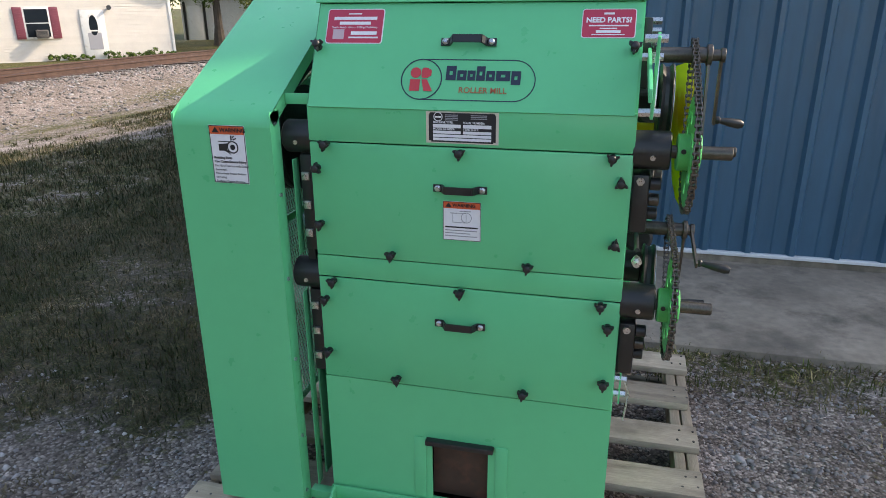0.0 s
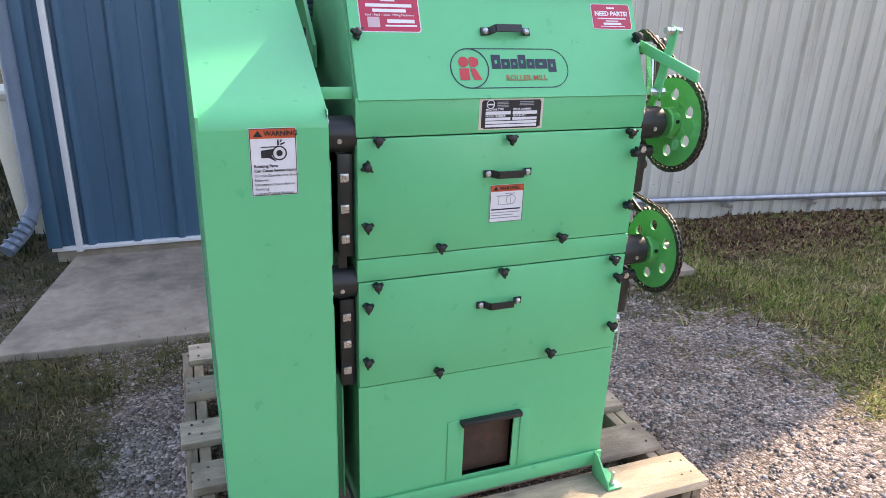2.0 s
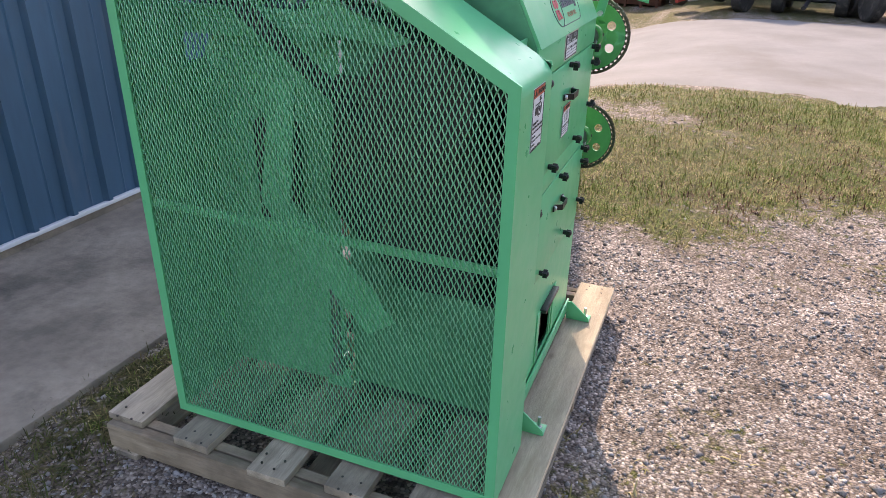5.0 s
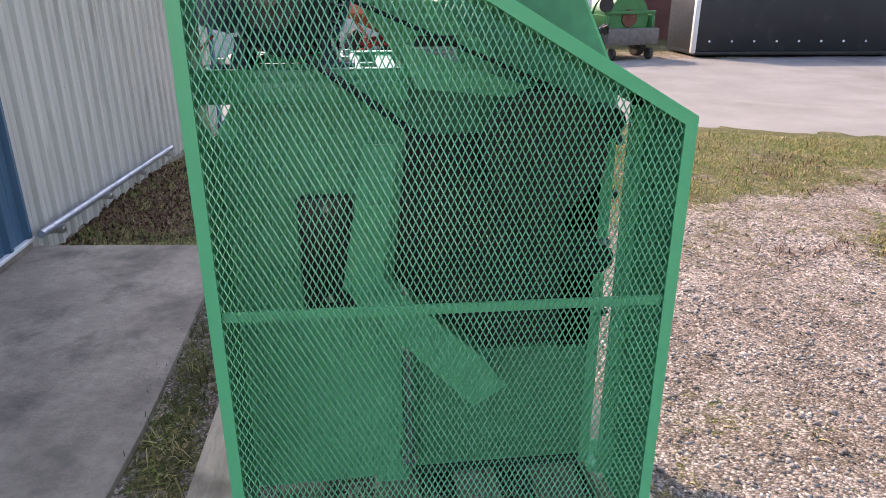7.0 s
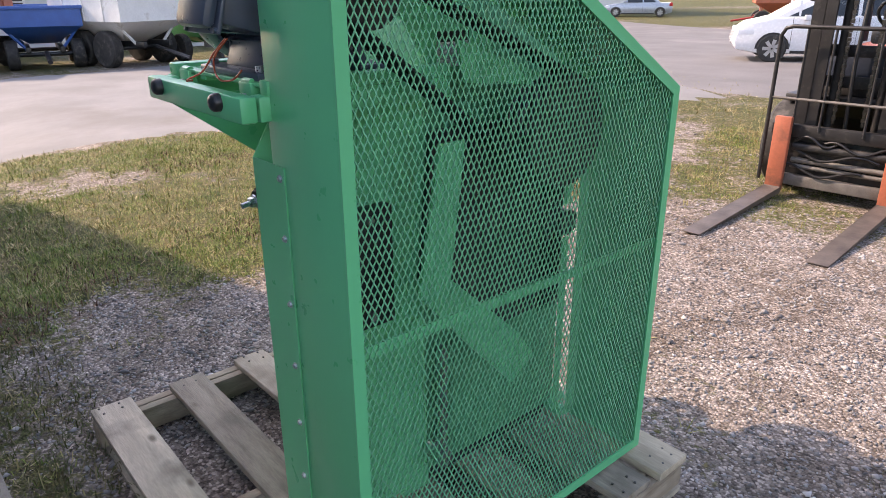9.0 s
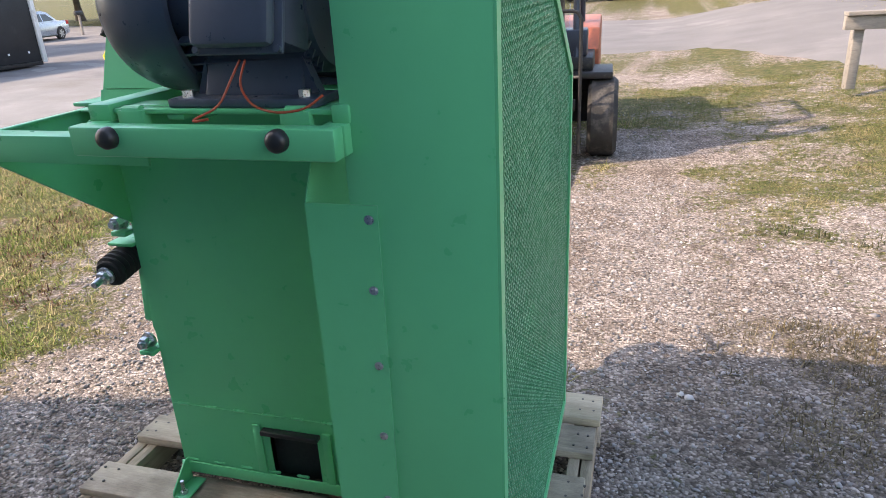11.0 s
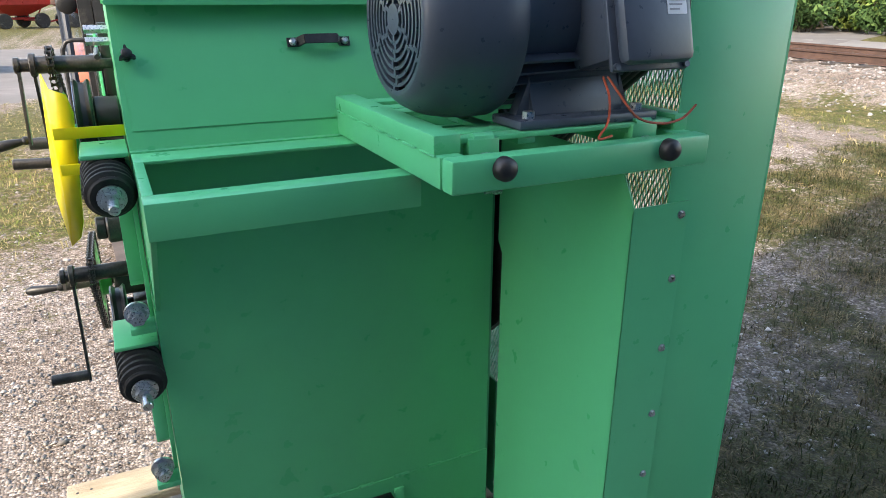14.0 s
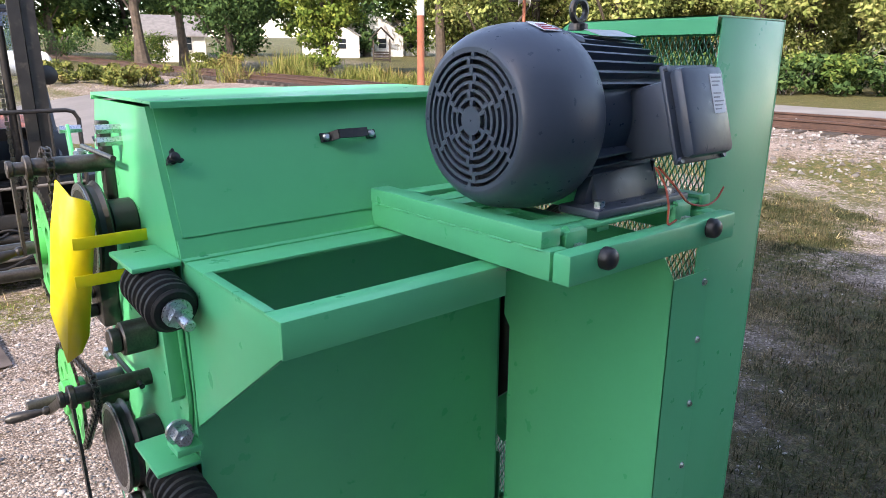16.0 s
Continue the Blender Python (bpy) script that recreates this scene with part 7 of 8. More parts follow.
bx("trough", WORN_GREY, dm, -0.35, 0.05, -0.75, 0.75, 0.38, 0.78, 0.01, "grey steel trough")
bx("side_arm", DRUM_GREEN, dm, -0.15, 1.5, -0.72, -0.64, 0.60, 1.1, 0.01)
bx("side_arm", DRUM_GREEN, dm, -0.15, 1.5, 0.64, 0.72, 0.60, 1.1, 0.01)
bx("cross_beam", DRUM_GREEN, dm, -0.12, -0.06, -0.75, 0.75, 1.12, 1.20, 0.006)
bm = B()
lathe(bm, (-0.12, 0.72, 1.36), (-0.02, 0.72, 1.36), [(0, 0.12), (0.0, 0.20), (0.03, 0.20), (0.04, 0.10)], 16)
lp("engine_fan", bm, MAST_STEEL, dm)
for s in (-1, 1):
    wheel(dm, 0.8, s * 0.88, 0.34, 0.2, WORN_GREY, (0, 1, 0))
    wheel(dm, -0.25, s * 0.55, 0.15, 0.1, WORN_GREY, (0, 1, 0))

# rusty container with a low open hopper, sheds behind
rc = placed("rusty_hopper", "low rusty steel hopper with peeling cream paint", "hopper", 22.0, 2.8, -8)
rc.scale = (1.3, 1.15, 1.3)
px("body", RUST, rc, [(-0.5, 0.06), (0.9, 0.06), (1.1, 1.22), (-0.6, 1.22)], "y", -1.15, 1.15, 0.01)
for k in range(6):
    bx("stake", RUST, rc, -0.66, -0.60, -1.1 + k * 0.43, -1.04 + k * 0.43, 0.0, 1.26, 0.005)
bx("top_rail", RUST, rc, -0.68, 1.1, -1.2, 1.2, 1.23, 1.30, 0.008)
for k in range(4):
    bx("stack_board", OLD_BOARD, rc, -0.5, 0.5, -2.3 - 0.02 * k, -1.35, 0.05 + k * 0.10, 0.12 + k * 0.10, 0.005)


def lap_wall(parent, x0, x1, y, z0, z1, mat, pitch=0.2, face=-1, gable=None):
    """Overlapping siding boards on a wall plane along x; face -1 shows to -y."""
    bm = B()
    z = z0
    while z < z1 - 0.01:
        t = min(z + pitch, z1)
        a, b = (x0, x1) if gable is None else (gable(z)[0], gable(z)[1])
        c, d = (x0, x1) if gable is None else (gable(t)[0], gable(t)[1])
        vs = [bm.verts.new(p) for p in ((a, y + face * 0.022, z), (b, y + face * 0.022, z), (d, y + face * 0.004, t), (c, y + face * 0.004, t), (a, y, z), (b, y, z))]
        bm.faces.new(vs[:4])
        bm.faces.new((vs[0], vs[4], vs[5], vs[1]))
        z = t
    return lp("siding", bm, mat, parent, smooth=0)


def house(name, label, x, y, rz, w, d, h, rise, wall, roof=SHINGLE, openings=(), pitch=0.2, gable_front=False, z=None, cat="house"):
    """Walls with lap siding, pitched roof, and windows or doors on the -y front."""
    o = placed(name, label, cat, x, y, rz, z)
    bx("wall", wall, o, -w / 2, w / 2, 0.02, d, -0.5, h, 0)
    lap_wall(o, -w / 2, w / 2, 0.02, 0.0, h, wall, pitch)
    if gable_front:
        px("gable", wall, o, [(-w / 2, h), (w / 2, h), (0, h + rise)], "y", 0.03, d - 0.03)
        lap_wall(o, -w / 2, w / 2, 0.026, h, h + rise - 0.05, wall, pitch, -1, lambda q: (-w / 2 * (1 - (q - h) / rise), w / 2 * (1 - (q - h) / rise)))
        for s in (-1, 1):
            px("roof_slope", roof, o, [(0, h + rise + 0.02), (s * (w / 2 + 0.3), h - 0.3 * rise / (w / 2)), (s * (w / 2 + 0.3), h + 0.12 - 0.3 * rise / (w / 2)), (0, h + rise + 0.14)], "y", -0.3, d + 0.3)
    else:
        px("gable", wall, o, [(0.03, h), (d, h), (d / 2, h + rise)], "x", -w / 2 + 0.03, w / 2 - 0.03)
        for a, b in ((-0.3, d / 2), (d + 0.3, d / 2)):
            zl = h - 0.3 * rise / (d / 2)
            px("roof_slope", roof, o, [(a, zl), (b, h + rise + 0.02), (b, h + rise + 0.14), (a, zl + 0.12)], "x", -w / 2 - 0.3, w / 2 + 0.3)
    for s in (-1, 1):
        bx("corner_board", WHITE_PAINT, o, s * (w / 2) - 0.06, s * (w / 2) + 0.06, -0.03, 0.06, 0, h, 0.004)
    for kind, cx, cz, ww, hh in openings:
        if kind == "window":
            g = bx("window", WHITE_PAINT, o, cx - ww / 2 - 0.07, cx + ww / 2 + 0.07, -0.05, 0.02, cz - hh / 2 - 0.07, cz + hh / 2 + 0.07, 0.008, "white framed window")
            for q in (-1, 1):
                bx("pane", CAR_GLASS, g, cx - ww / 2, cx + ww / 2, -0.056, -0.051, cz + q * hh / 4 - hh / 4 + 0.02, cz + q * hh / 4 + hh / 4 - 0.02, 0)
        else:
            bx("door", WHITE_PAINT if kind == "door" else MAST_STEEL, o, cx - ww / 2, cx + ww / 2, -0.05, 0.02, cz - hh / 2, cz + hh / 2, 0.008)
    return o


hs = house("house", "cream lap-sided house with white door and maroon shutters", -24.2, 22.4, 47.5, 13.0, 9.0, 2.75, 2.1, SIDING,
           openings=(("window", 1.15, 1.55, 0.85, 1.15), ("door", 3.25, 1.03, 0.95, 2.06), ("window", -3.5, 1.55, 0.85, 1.15)), pitch=0.11, gable_front=True)
for cx in (1.15,):
    for s in (-1, 1):
        sh_ = bx("shutter", SHUTTER, hs, cx + s * 0.66 - 0.17, cx + s * 0.66 + 0.17, -0.055, -0.025, 0.92, 2.18, 0.006, "maroon louvred shutter")
        for k in range(12):
            bx("louvre", SHUTTER, sh_, cx + s * 0.66 - 0.13, cx + s * 0.66 + 0.13, -0.066, -0.055, 1.0 + k * 0.096, 1.05 + k * 0.096, 0)
ac = bx("air_conditioner", WORN_GREY, hs, 1.03, 1.47, -0.45, -0.06, 0.95, 1.28, 0.01, "grey window air conditioner")
for k in range(6):
    bx("grille_slat", BLACK, ac, 1.06, 1.44, -0.456, -0.45, 0.99 + k * 0.046, 1.01 + k * 0.046, 0)
px("oval_glass", CAR_GLASS, hs, [(3.25 + 0.17 * math.cos(2 * math.pi * k / 24), 1.42 + 0.42 * math.sin(2 * math.pi * k / 24)) for k in range(24)], "y", -0.058, -0.051, 0, "oval door glass")
bx("storm_door_rail", WHITE_PAINT, hs, 2.95, 3.55, -0.062, -0.052, 1.17, 1.23, 0)
bx("door_panel", GREY_INK, hs, 2.98, 3.52, -0.056, -0.051, 0.42, 1.12, 0, "grey storm door panel")
bm = B()
lathe(bm, (3.95, -0.02, 2.1), (3.95, -0.22, 2.15), [(0, 0.05), (0.1, 0.06), (0.12, 0.09), (0.2, 0.10)], 12)
lp("flood_lamp", bm, BLACK, hs)
ws = house("shed", "white ribbed-steel shed with a bright low roof behind trees", -24.9, 44.0, 29, 9.4, 7, 3.2, 1.3, WHITE_PAINT, WHITE_TRIM, openings=(("door", -3.9, 1.1, 1.0, 2.2),), pitch=3.2, cat="shed")
for k in range(30):
    bx("wall_rib", WHITE_PAINT, ws, -3.1 + k * 0.25, -3.06 + k * 0.25, -0.035, 0.0, 0.1, 3.15, 0)
bx("eave_trim", MAST_STEEL, ws, -4.75, 4.75, -0.34, -0.31, 2.92, 3.02, 0)
for x in (-4.55, -3.25):
    bx("door_post", MAST_STEEL, ws, x - 0.08, x + 0.08, -0.06, 0.0, 0, 2.5, 0)
house("house", "grey-cream house behind a sunlit hedge", -15.6, 52.0, 12, 8, 7, 3.6, 2.2, WHITE_SHEET, gable_front=True)
house("shed", "long white lap-sided shed with low grey roof", 21.2, -3.5, -90 + 2, 9.5, 6, 1.95, 0.7, SIDING_WHITE, ROOF_METAL, openings=(("window", -1.2, 1.45, 0.9, 0.5),), pitch=0.11, cat="shed")
house("shed", "grey-blue shed with a small window", 22.6, 8.4, -84, 5.5, 6, 3.6, 0.8, SIDING_BLUE, ROOF_METAL, openings=(("window", 0.1, 1.45, 0.5, 0.6), ("window", -1.8, 1.45, 0.5, 0.6)), cat="shed")
house("shed", "white sheet-steel shed beside the rusty hopper", 22.4, 4.75, -86, 2.0, 5, 2.3, 0.4, WHITE_PAINT, ROOF_METAL, pitch=0.6, cat="shed")
brn = house("barn", "dark red brick barn behind the yard", 24.5, -12.6, -88, 15, 8, 5.2, 2.2, BRICK, ROOF_METAL, openings=(("gate", -4.4, 1.6, 2.8, 3.2),), pitch=0.3, cat="barn")
bx("white_post", WHITE_PAINT, brn, -3.0, -2.85, -0.3, -0.1, 0, 3.4, 0.01, "white corner post")
for az, dist, rz, w, h, rise, lab in ((-123.6, 84, 24, 8, 2.8, 2.4, "white house with grey shingle roof behind weeds"), (-120.6, 78, 18, 6, 2.4, 1.8, "low white house behind the trees"), (-108.8, 64, 14, 5, 2.2, 1.6, "small white shed behind the trees"), (-126.0, 86, 30, 7, 2.6, 2.2, "white house with grey shingle roof behind weeds")):
    x, y = 0.7 + dist * math.cos(radians(az)), 1.85 + dist * math.sin(radians(az))
    house("house", lab, x, y, 180 + az + 90, w, 6, h, rise, SIDING_WHITE, openings=(("window", -w * 0.25, 1.5, 0.9, 1.1), ("window", w * 0.2, 1.5, 0.9, 1.1)), gable_front=(az < -120))
house("house", "white house beyond the far street corner", 0.7 + 62 * math.cos(radians(-54.5)), 1.5 + 62 * math.sin(radians(-54.5)), 36, 9, 7, 3.0, 2.2, SIDING_WHITE, openings=(("window", -2, 1.6, 0.9, 1.1), ("window", 2, 1.6, 0.9, 1.1)))
car("background_car", "silver car parked before the far white house", 0.5 + 50 * math.cos(radians(-58.3)), 1.5 + 50 * math.sin(radians(-58.3)), 33, SILVER_CAR, 4.5, 1.42, False)
ww = placed("wishing_well", "small dark wooden wishing well with a pitched roof", "garden ornament", 0.7 + 66 * math.cos(radians(-124.6)), 1.85 + 66 * math.sin(radians(-124.6)), -34)
for s in (-1, 1):
    for q in (-1, 1):
        bx("post", TIE_WOOD, ww, s * 0.75 - 0.07, s * 0.75 + 0.07, q * 0.5 - 0.07, q * 0.5 + 0.07, 0, 2.0, 0.01)
    px("roof_slope", TIE_WOOD, ww, [(0, 2.95), (s * 1.15, 1.85), (s * 1.15, 1.98), (0, 3.1)], "y", -0.8, 0.8)
    bx("gable_board", WHITE_PAINT, ww, -0.35, 0.35, s * 0.60 - 0.02, s * 0.60 + 0.02, 2.05, 2.5, 0.01)
for k in range(4):
    bx("rail_board", TIE_WOOD, ww, -0.8, 0.8, -0.53, -0.47, 0.1 + k * 0.22, 0.26 + k * 0.22, 0.006)
tk = placed("propane_tank", "white cylindrical tank lying on short legs", "tank", -4.6, -33.0, 8)
bm = B()
lathe(bm, (-1.2, 0, 0.85), (1.2, 0, 0.85), [(0, 0.05), (0.06, 0.3), (0.2, 0.47), (0.4, 0.52), (2.0, 0.52), (2.2, 0.47), (2.34, 0.3), (2.4, 0.05)], 24)
lp("tank_shell", bm, WHITE_PAINT, tk)
for s in (-0.7, 0.7):
    bx("leg", CONCRETE, tk, s - 0.1, s + 0.1, -0.35, 0.35, 0, 0.42, 0.01)

# ---- level crossing: barrier bench, signals, sign, railway ----
bn = placed("barrier_bench", "weathered grey board barrier on square posts", "barrier", -4.75, -7.2, 192)
bx("board", OLD_BOARD, bn, -1.7, 0.28, -0.03, 0.03, 0.62, 0.77, 0.008)
bx("top_board", OLD_BOARD, bn, -1.7, 0.28, -0.08, 0.05, 0.775, 0.82, 0.008)
for x in (-1.5, 0.18):
    bx("post", OLD_BOARD, bn, x - 0.055, x + 0.055, 0.035, 0.145, -0.05, 0.77, 0.008)
sg = placed("crossing_signal", "rust-red crossing signal mast with hooded lamps", "railway signal", -5.30, -6.05, 63)
CAST = material("dull_cast_base", (0.30, 0.28, 0.26), 0.7, 0.2, 6, 0.2, 0.3, 40, dirt=(0.12, 0.09, 0.07), dirt_amt=0.4, dirt_scale=8)
bx("base_plate", CAST, sg, -0.19, 0.19, -0.19, 0.19, 0.14, 0.19, 0.006)
for sx in (-1, 1):
    for sy in (-1, 1):
        px("base_leg", CAST, sg, [(sx * 0.19, 0.0), (sx * 0.14, 0.0), (sx * 0.10, 0.14), (sx * 0.19, 0.14)], "y", sy * 0.16 - 0.03, sy * 0.16 + 0.03)
bm = B()
lathe(bm, (0, 0, 0.19), (0, 0, 0.5), [(0, 0.12), (0.10, 0.10), (0.14, 0.075), (0.30, 0.07)], 16)
lp("base_casting", bm, CAST, sg, "dull grey cast base")
for z0, z1, m in ((0.40, 2.0, POST_RED), (2.0, 2.25, WHITE_PAINT), (2.25, 3.9, POST_RED)):
    bm = B()
    cyl(bm, (0, 0, z0), (0, 0, z1 - 0.002), 0.052, 14)
    lp("mast", bm, m, sg, "white band" if m is WHITE_PAINT else "")


def signal_lamps(parent, z, hood):
    bm = B()
    cyl(bm, (-0.42, 0, z), (0.42, 0, z), 0.04, 12)
    lp("lamp_arm", bm, MAST_STEEL, parent)
    for s in (-1, 1):
        for f in (-1, 1):
            bm = B()
            lathe(bm, (s * 0.40, f * 0.06, z), (s * 0.40, f * 0.30, z), [(0, 0.06), (0.05, 0.11), (0.12, 0.14), (0.14, 0.14)], 20)
            hd = lp("lamp_housing", bm, hood, parent)
            bm = B()
            lathe(bm, (s * 0.40, f * 0.195, z), (s * 0.40, f * 0.21, z), [(0, 0.25), (0.01, 0.25)], 24)
            lp("backing_disc", bm, MAST_STEEL if hood is MAST_STEEL else WHITE_PAINT, hd)
            bm = B()
            lathe(bm, (s * 0.40, f * 0.21, z), (s * 0.40, f * 0.24, z), [(0, 0.13), (0.02, 0.10), (0.03, 0.02)], 20)
            lp("lens", bm, LAMP_RED, hd)
            bm = B()
            ring = [[bm.verts.new((s * 0.40 + 0.155 * math.cos(a), f * q, z + 0.155 * math.sin(a))) for a in [math.pi * (k / 10 * 1.2 - 0.1) for k in range(11)]] for q in (0.21, 0.56)]
            for a, b, c, d in zip(ring[0], ring[0][1:], ring[1][1:], ring[1]):
                bm.faces.new((a, b, c, d))
            o = lp("hood", bm, MAST_STEEL, hd)
            md = o.modifiers.new("thick", 'SOLIDIFY')
            md.thickness = 0.006


signal_lamps(sg, 2.88, MAST_STEEL)
for s in (-1, 1):
    m = Matrix.Translation((0, 0.0, 3.6)) @ Matrix.Rotation(radians(45 * s), 4, 'Y')
    bm = B()
    box(bm, -0.6, 0.6, -0.065 - 0.004 * s, -0.055 - 0.004 * s, -0.11, 0.11, 0, m)
    lp("crossbuck_board", bm, WHITE_PAINT, sg)
s2 = placed("crossing_signal", "far crossing signal mast with pale round lamps", "railway signal", 0.7 + 26 * math.cos(radians(-135.8)), 1.85 + 26 * math.sin(radians(-135.8)), 45)
bm = B()
cyl(bm, (0, 0, 0), (0, 0, 5.2), 0.06, 12)
lp("mast", bm, POST_RED, s2)
signal_lamps(s2, 3.35, ALU)
for s in (-1, 1):
    m = Matrix.Translation((0, -0.07, 5.0)) @ Matrix.Rotation(radians(45 * s), 4, 'Y')
    bm = B()
    box(bm, -0.6, 0.6, -0.065 - 0.004 * s, -0.055 - 0.004 * s, -0.11, 0.11, 0, m)
    lp("crossbuck_board", bm, WHITE_PAINT, s2)
ys = placed("warning_sign", "yellow diamond road sign on a thin steel post", "road sign", -27.9, -6.35, 106)
bx("post", ALU, ys, -0.03, 0.03, -0.02, 0.02, 0, 1.95, 0.004)
m = Matrix.Translation((0, -0.03, 1.65)) @ Matrix.Rotation(radians(45), 4, 'Y')
bm = B()
box(bm, -0.29, 0.29, -0.008, 0.004, -0.29, 0.29, 0, m)
pl = lp("sign_plate", bm, SIGN_YELLOW, ys)
for z, w in ((1.77, 0.2), (1.65, 0.34), (1.52, 0.16)):
    bx("sign_line", INK, pl, -w / 2, w / 2, -0.042, -0.0385, z - 0.035, z + 0.035, 0)

# railway
trk = thing("railway_track", "rusty railway rails on dark weathered ties", "railway", (-12.5, 0, 0), kind="structure")
RAIL_TOP = 0.25


def rail_z(y):
    return RAIL_TOP - 0.1 * smooth(20, 40, abs(y)) + fitted_rise(track_x(y) - 0.7, y)


for off in (0.0, -1.505):
    prof = [(-0.07, -0.165), (0.07, -0.165), (0.068, -0.150), (0.012, -0.135), (0.010, -0.045), (0.035, -0.035), (0.035, -0.006), (0.028, 0.0), (-0.028, 0.0), (-0.035, -0.006), (-0.035, -0.035), (-0.010, -0.045), (-0.012, -0.135), (-0.068, -0.150)]
    bm = B()
    rows = []
    for k in range(121):
        y = -60 + k
        rows.append([bm.verts.new((track_x(y) + off + a, y, rail_z(y) + b)) for a, b in prof])
    for a, b in zip(rows, rows[1:]):
        for q in range(len(prof)):
            bm.faces.new((a[q], a[(q + 1) % len(prof)], b[(q + 1) % len(prof)], b[q]))
    part("rail", bm, RAIL_RUST, trk, "rusty steel rail", smooth=25)
bm0 = B()
box(bm0, -1.3, 1.3, -0.11, 0.11, -0.15, 0.0, 0.012)
tie_mesh = mesh_of(bm0, "tie", TIE_WOOD)
for k in range(140):
    y = -40 + k * 0.56
    o = new("tie", tie_mesh)
    o.parent = trk
    o.matrix_parent_inverse = Matrix.Translation(-base_of(trk))
    o.location = (track_x(y) - 0.75 + 0.05 * fbm(k, 0, 0.7), y, rail_z(y) - 0.166)
    o.rotation_euler = (0, 0, math.atan2(track_x(y + 1) - track_x(y - 1), 2) * -1 + 0.03 * fbm(k, 3, 0.9))
tm = placed("old_rail", "length of old rusty rail lying in the grass", "rail", -6.3, 13.5, 88)
px("rail_body", RAIL_RUST, tm, [(-0.07, 0.0), (0.07, 0.0), (0.012, 0.03), (0.012, 0.12), (0.035, 0.135), (0.035, 0.165), (-0.035, 0.165), (-0.035, 0.135), (-0.012, 0.12), (-0.012, 0.03)], "x", -5.6, 6)
gt = placed("gate", "small pale wooden garden gate", "gate", -13.6, 44.5, 10)
for z in (0.25, 1.0):
    bx("gate_rail", OLD_BOARD, gt, -0.9, 0.9, -0.03, 0.03, z, z + 0.12, 0.005)
for x in (-0.9, 0.9):
    bx("gate_post", OLD_BOARD, gt, x - 0.06, x + 0.06, -0.06, 0.06, 0, 1.25, 0.005)
for s in (-1, 1):
    bm = B()
    sweep(bm, [(-0.85 * s, -0.04, 0.3), (0.85 * s, -0.04, 1.05)], 0.04, 6)
    lp("gate_brace", bm, OLD_BOARD, gt)

# ---- plants and loose stones ----
rng = np.random.default_rng(7)


def ramp_material(name, stops, rough=0.7, spec=0.2, clump=0.0, share=0.4):
    """Each loose piece takes its own colour out of a range."""
    m = bpy.data.materials.new(name)
    m.use_nodes = True
    nt = m.node_tree
    p = nt.nodes["Principled BSDF"]
    p.inputs["Roughness"].default_value = rough
    p.inputs["Specular IOR Level"].default_value = spec
    g = nt.nodes.new("ShaderNodeNewGeometry")
    r = nt.nodes.new("ShaderNodeValToRGB")
    e = r.color_ramp.elements
    e[0].position, e[0].color = stops[0][0], (*stops[0][1], 1)
    e[1].position, e[1].color = stops[-1][0], (*stops[-1][1], 1)
    for s, c in stops[1:-1]:
        k = e.new(s)
        k.color = (*c, 1)
    fac = g.outputs["Random Per Island"]
    if clump:
        t = nt.nodes.new("ShaderNodeTexNoise")
        t.inputs["Scale"].default_value, t.inputs["Detail"].default_value = clump, 5
        nt.links.new(g.outputs["Position"], t.inputs["Vector"])
        a = nt.nodes.new("ShaderNodeMapRange")
        a.inputs[1].default_value, a.inputs[2].default_value, a.inputs[4].default_value = 0.34, 0.66, share
        nt.links.new(t.outputs[0], a.inputs[0])
        b = nt.nodes.new("ShaderNodeMath")
        b.operation = 'MULTIPLY_ADD'
        b.inputs[1].default_value = 1.0 - share
        nt.links.new(fac, b.inputs[0])
        nt.links.new(a.outputs[0], b.inputs[2])
        fac = b.outputs[0]
    nt.links.new(fac, r.inputs[0])
    nt.links.new(r.outputs[0], p.inputs["Base Color"])
    return m


def tri_mesh(name, verts, tris, mat):
    me = bpy.data.meshes.new(name)
    me.vertices.add(len(verts))
    me.vertices.foreach_set("co", np.asarray(verts, np.float32).ravel())
    n, k = tris.shape
    me.loops.add(n * k)
    me.loops.foreach_set("vertex_index", np.asarray(tris, np.int32).ravel())
    me.polygons.add(n)
    me.polygons.foreach_set("loop_start", np.arange(0, n * k, k, dtype=np.int32))
    me.update(calc_edges=True)
    me.validate()
    me.materials.append(mat)
    return me


def scatter(n, x0, x1, y0, y1, weight):
    """Points on the ground, kept by weight(x, y)."""
    P = np.column_stack((rng.uniform(x0, x1, n), rng.uniform(y0, y1, n)))
    keep = [i for i, (x, y) in enumerate(P) if rng.random() < weight(x, y)]
    P = P[keep]
    return np.column_stack((P, [ground_z(x, y) for x, y in P]))


def free_ground(x, y):
    """Not under the slab, pallet, building or roads."""
    if y > 2.9 and x > -1.9:
        return False
    if 1.62 < y < 2.95 and -1.72 < x < 2.3 and not (x < -1.72 + (y - 1.66) * 0.17 or x > 2.22 + (y - 1.64) * 0.1):
        return False
    if -0.80 < x < 0.62 and -0.08 < y < 1.2:
        return rng.random() < 0.3
    if x > 6.9 - max(0.0, (-y - 0.3)) * 0.42 and y > -9:
        return False
    return y > -12


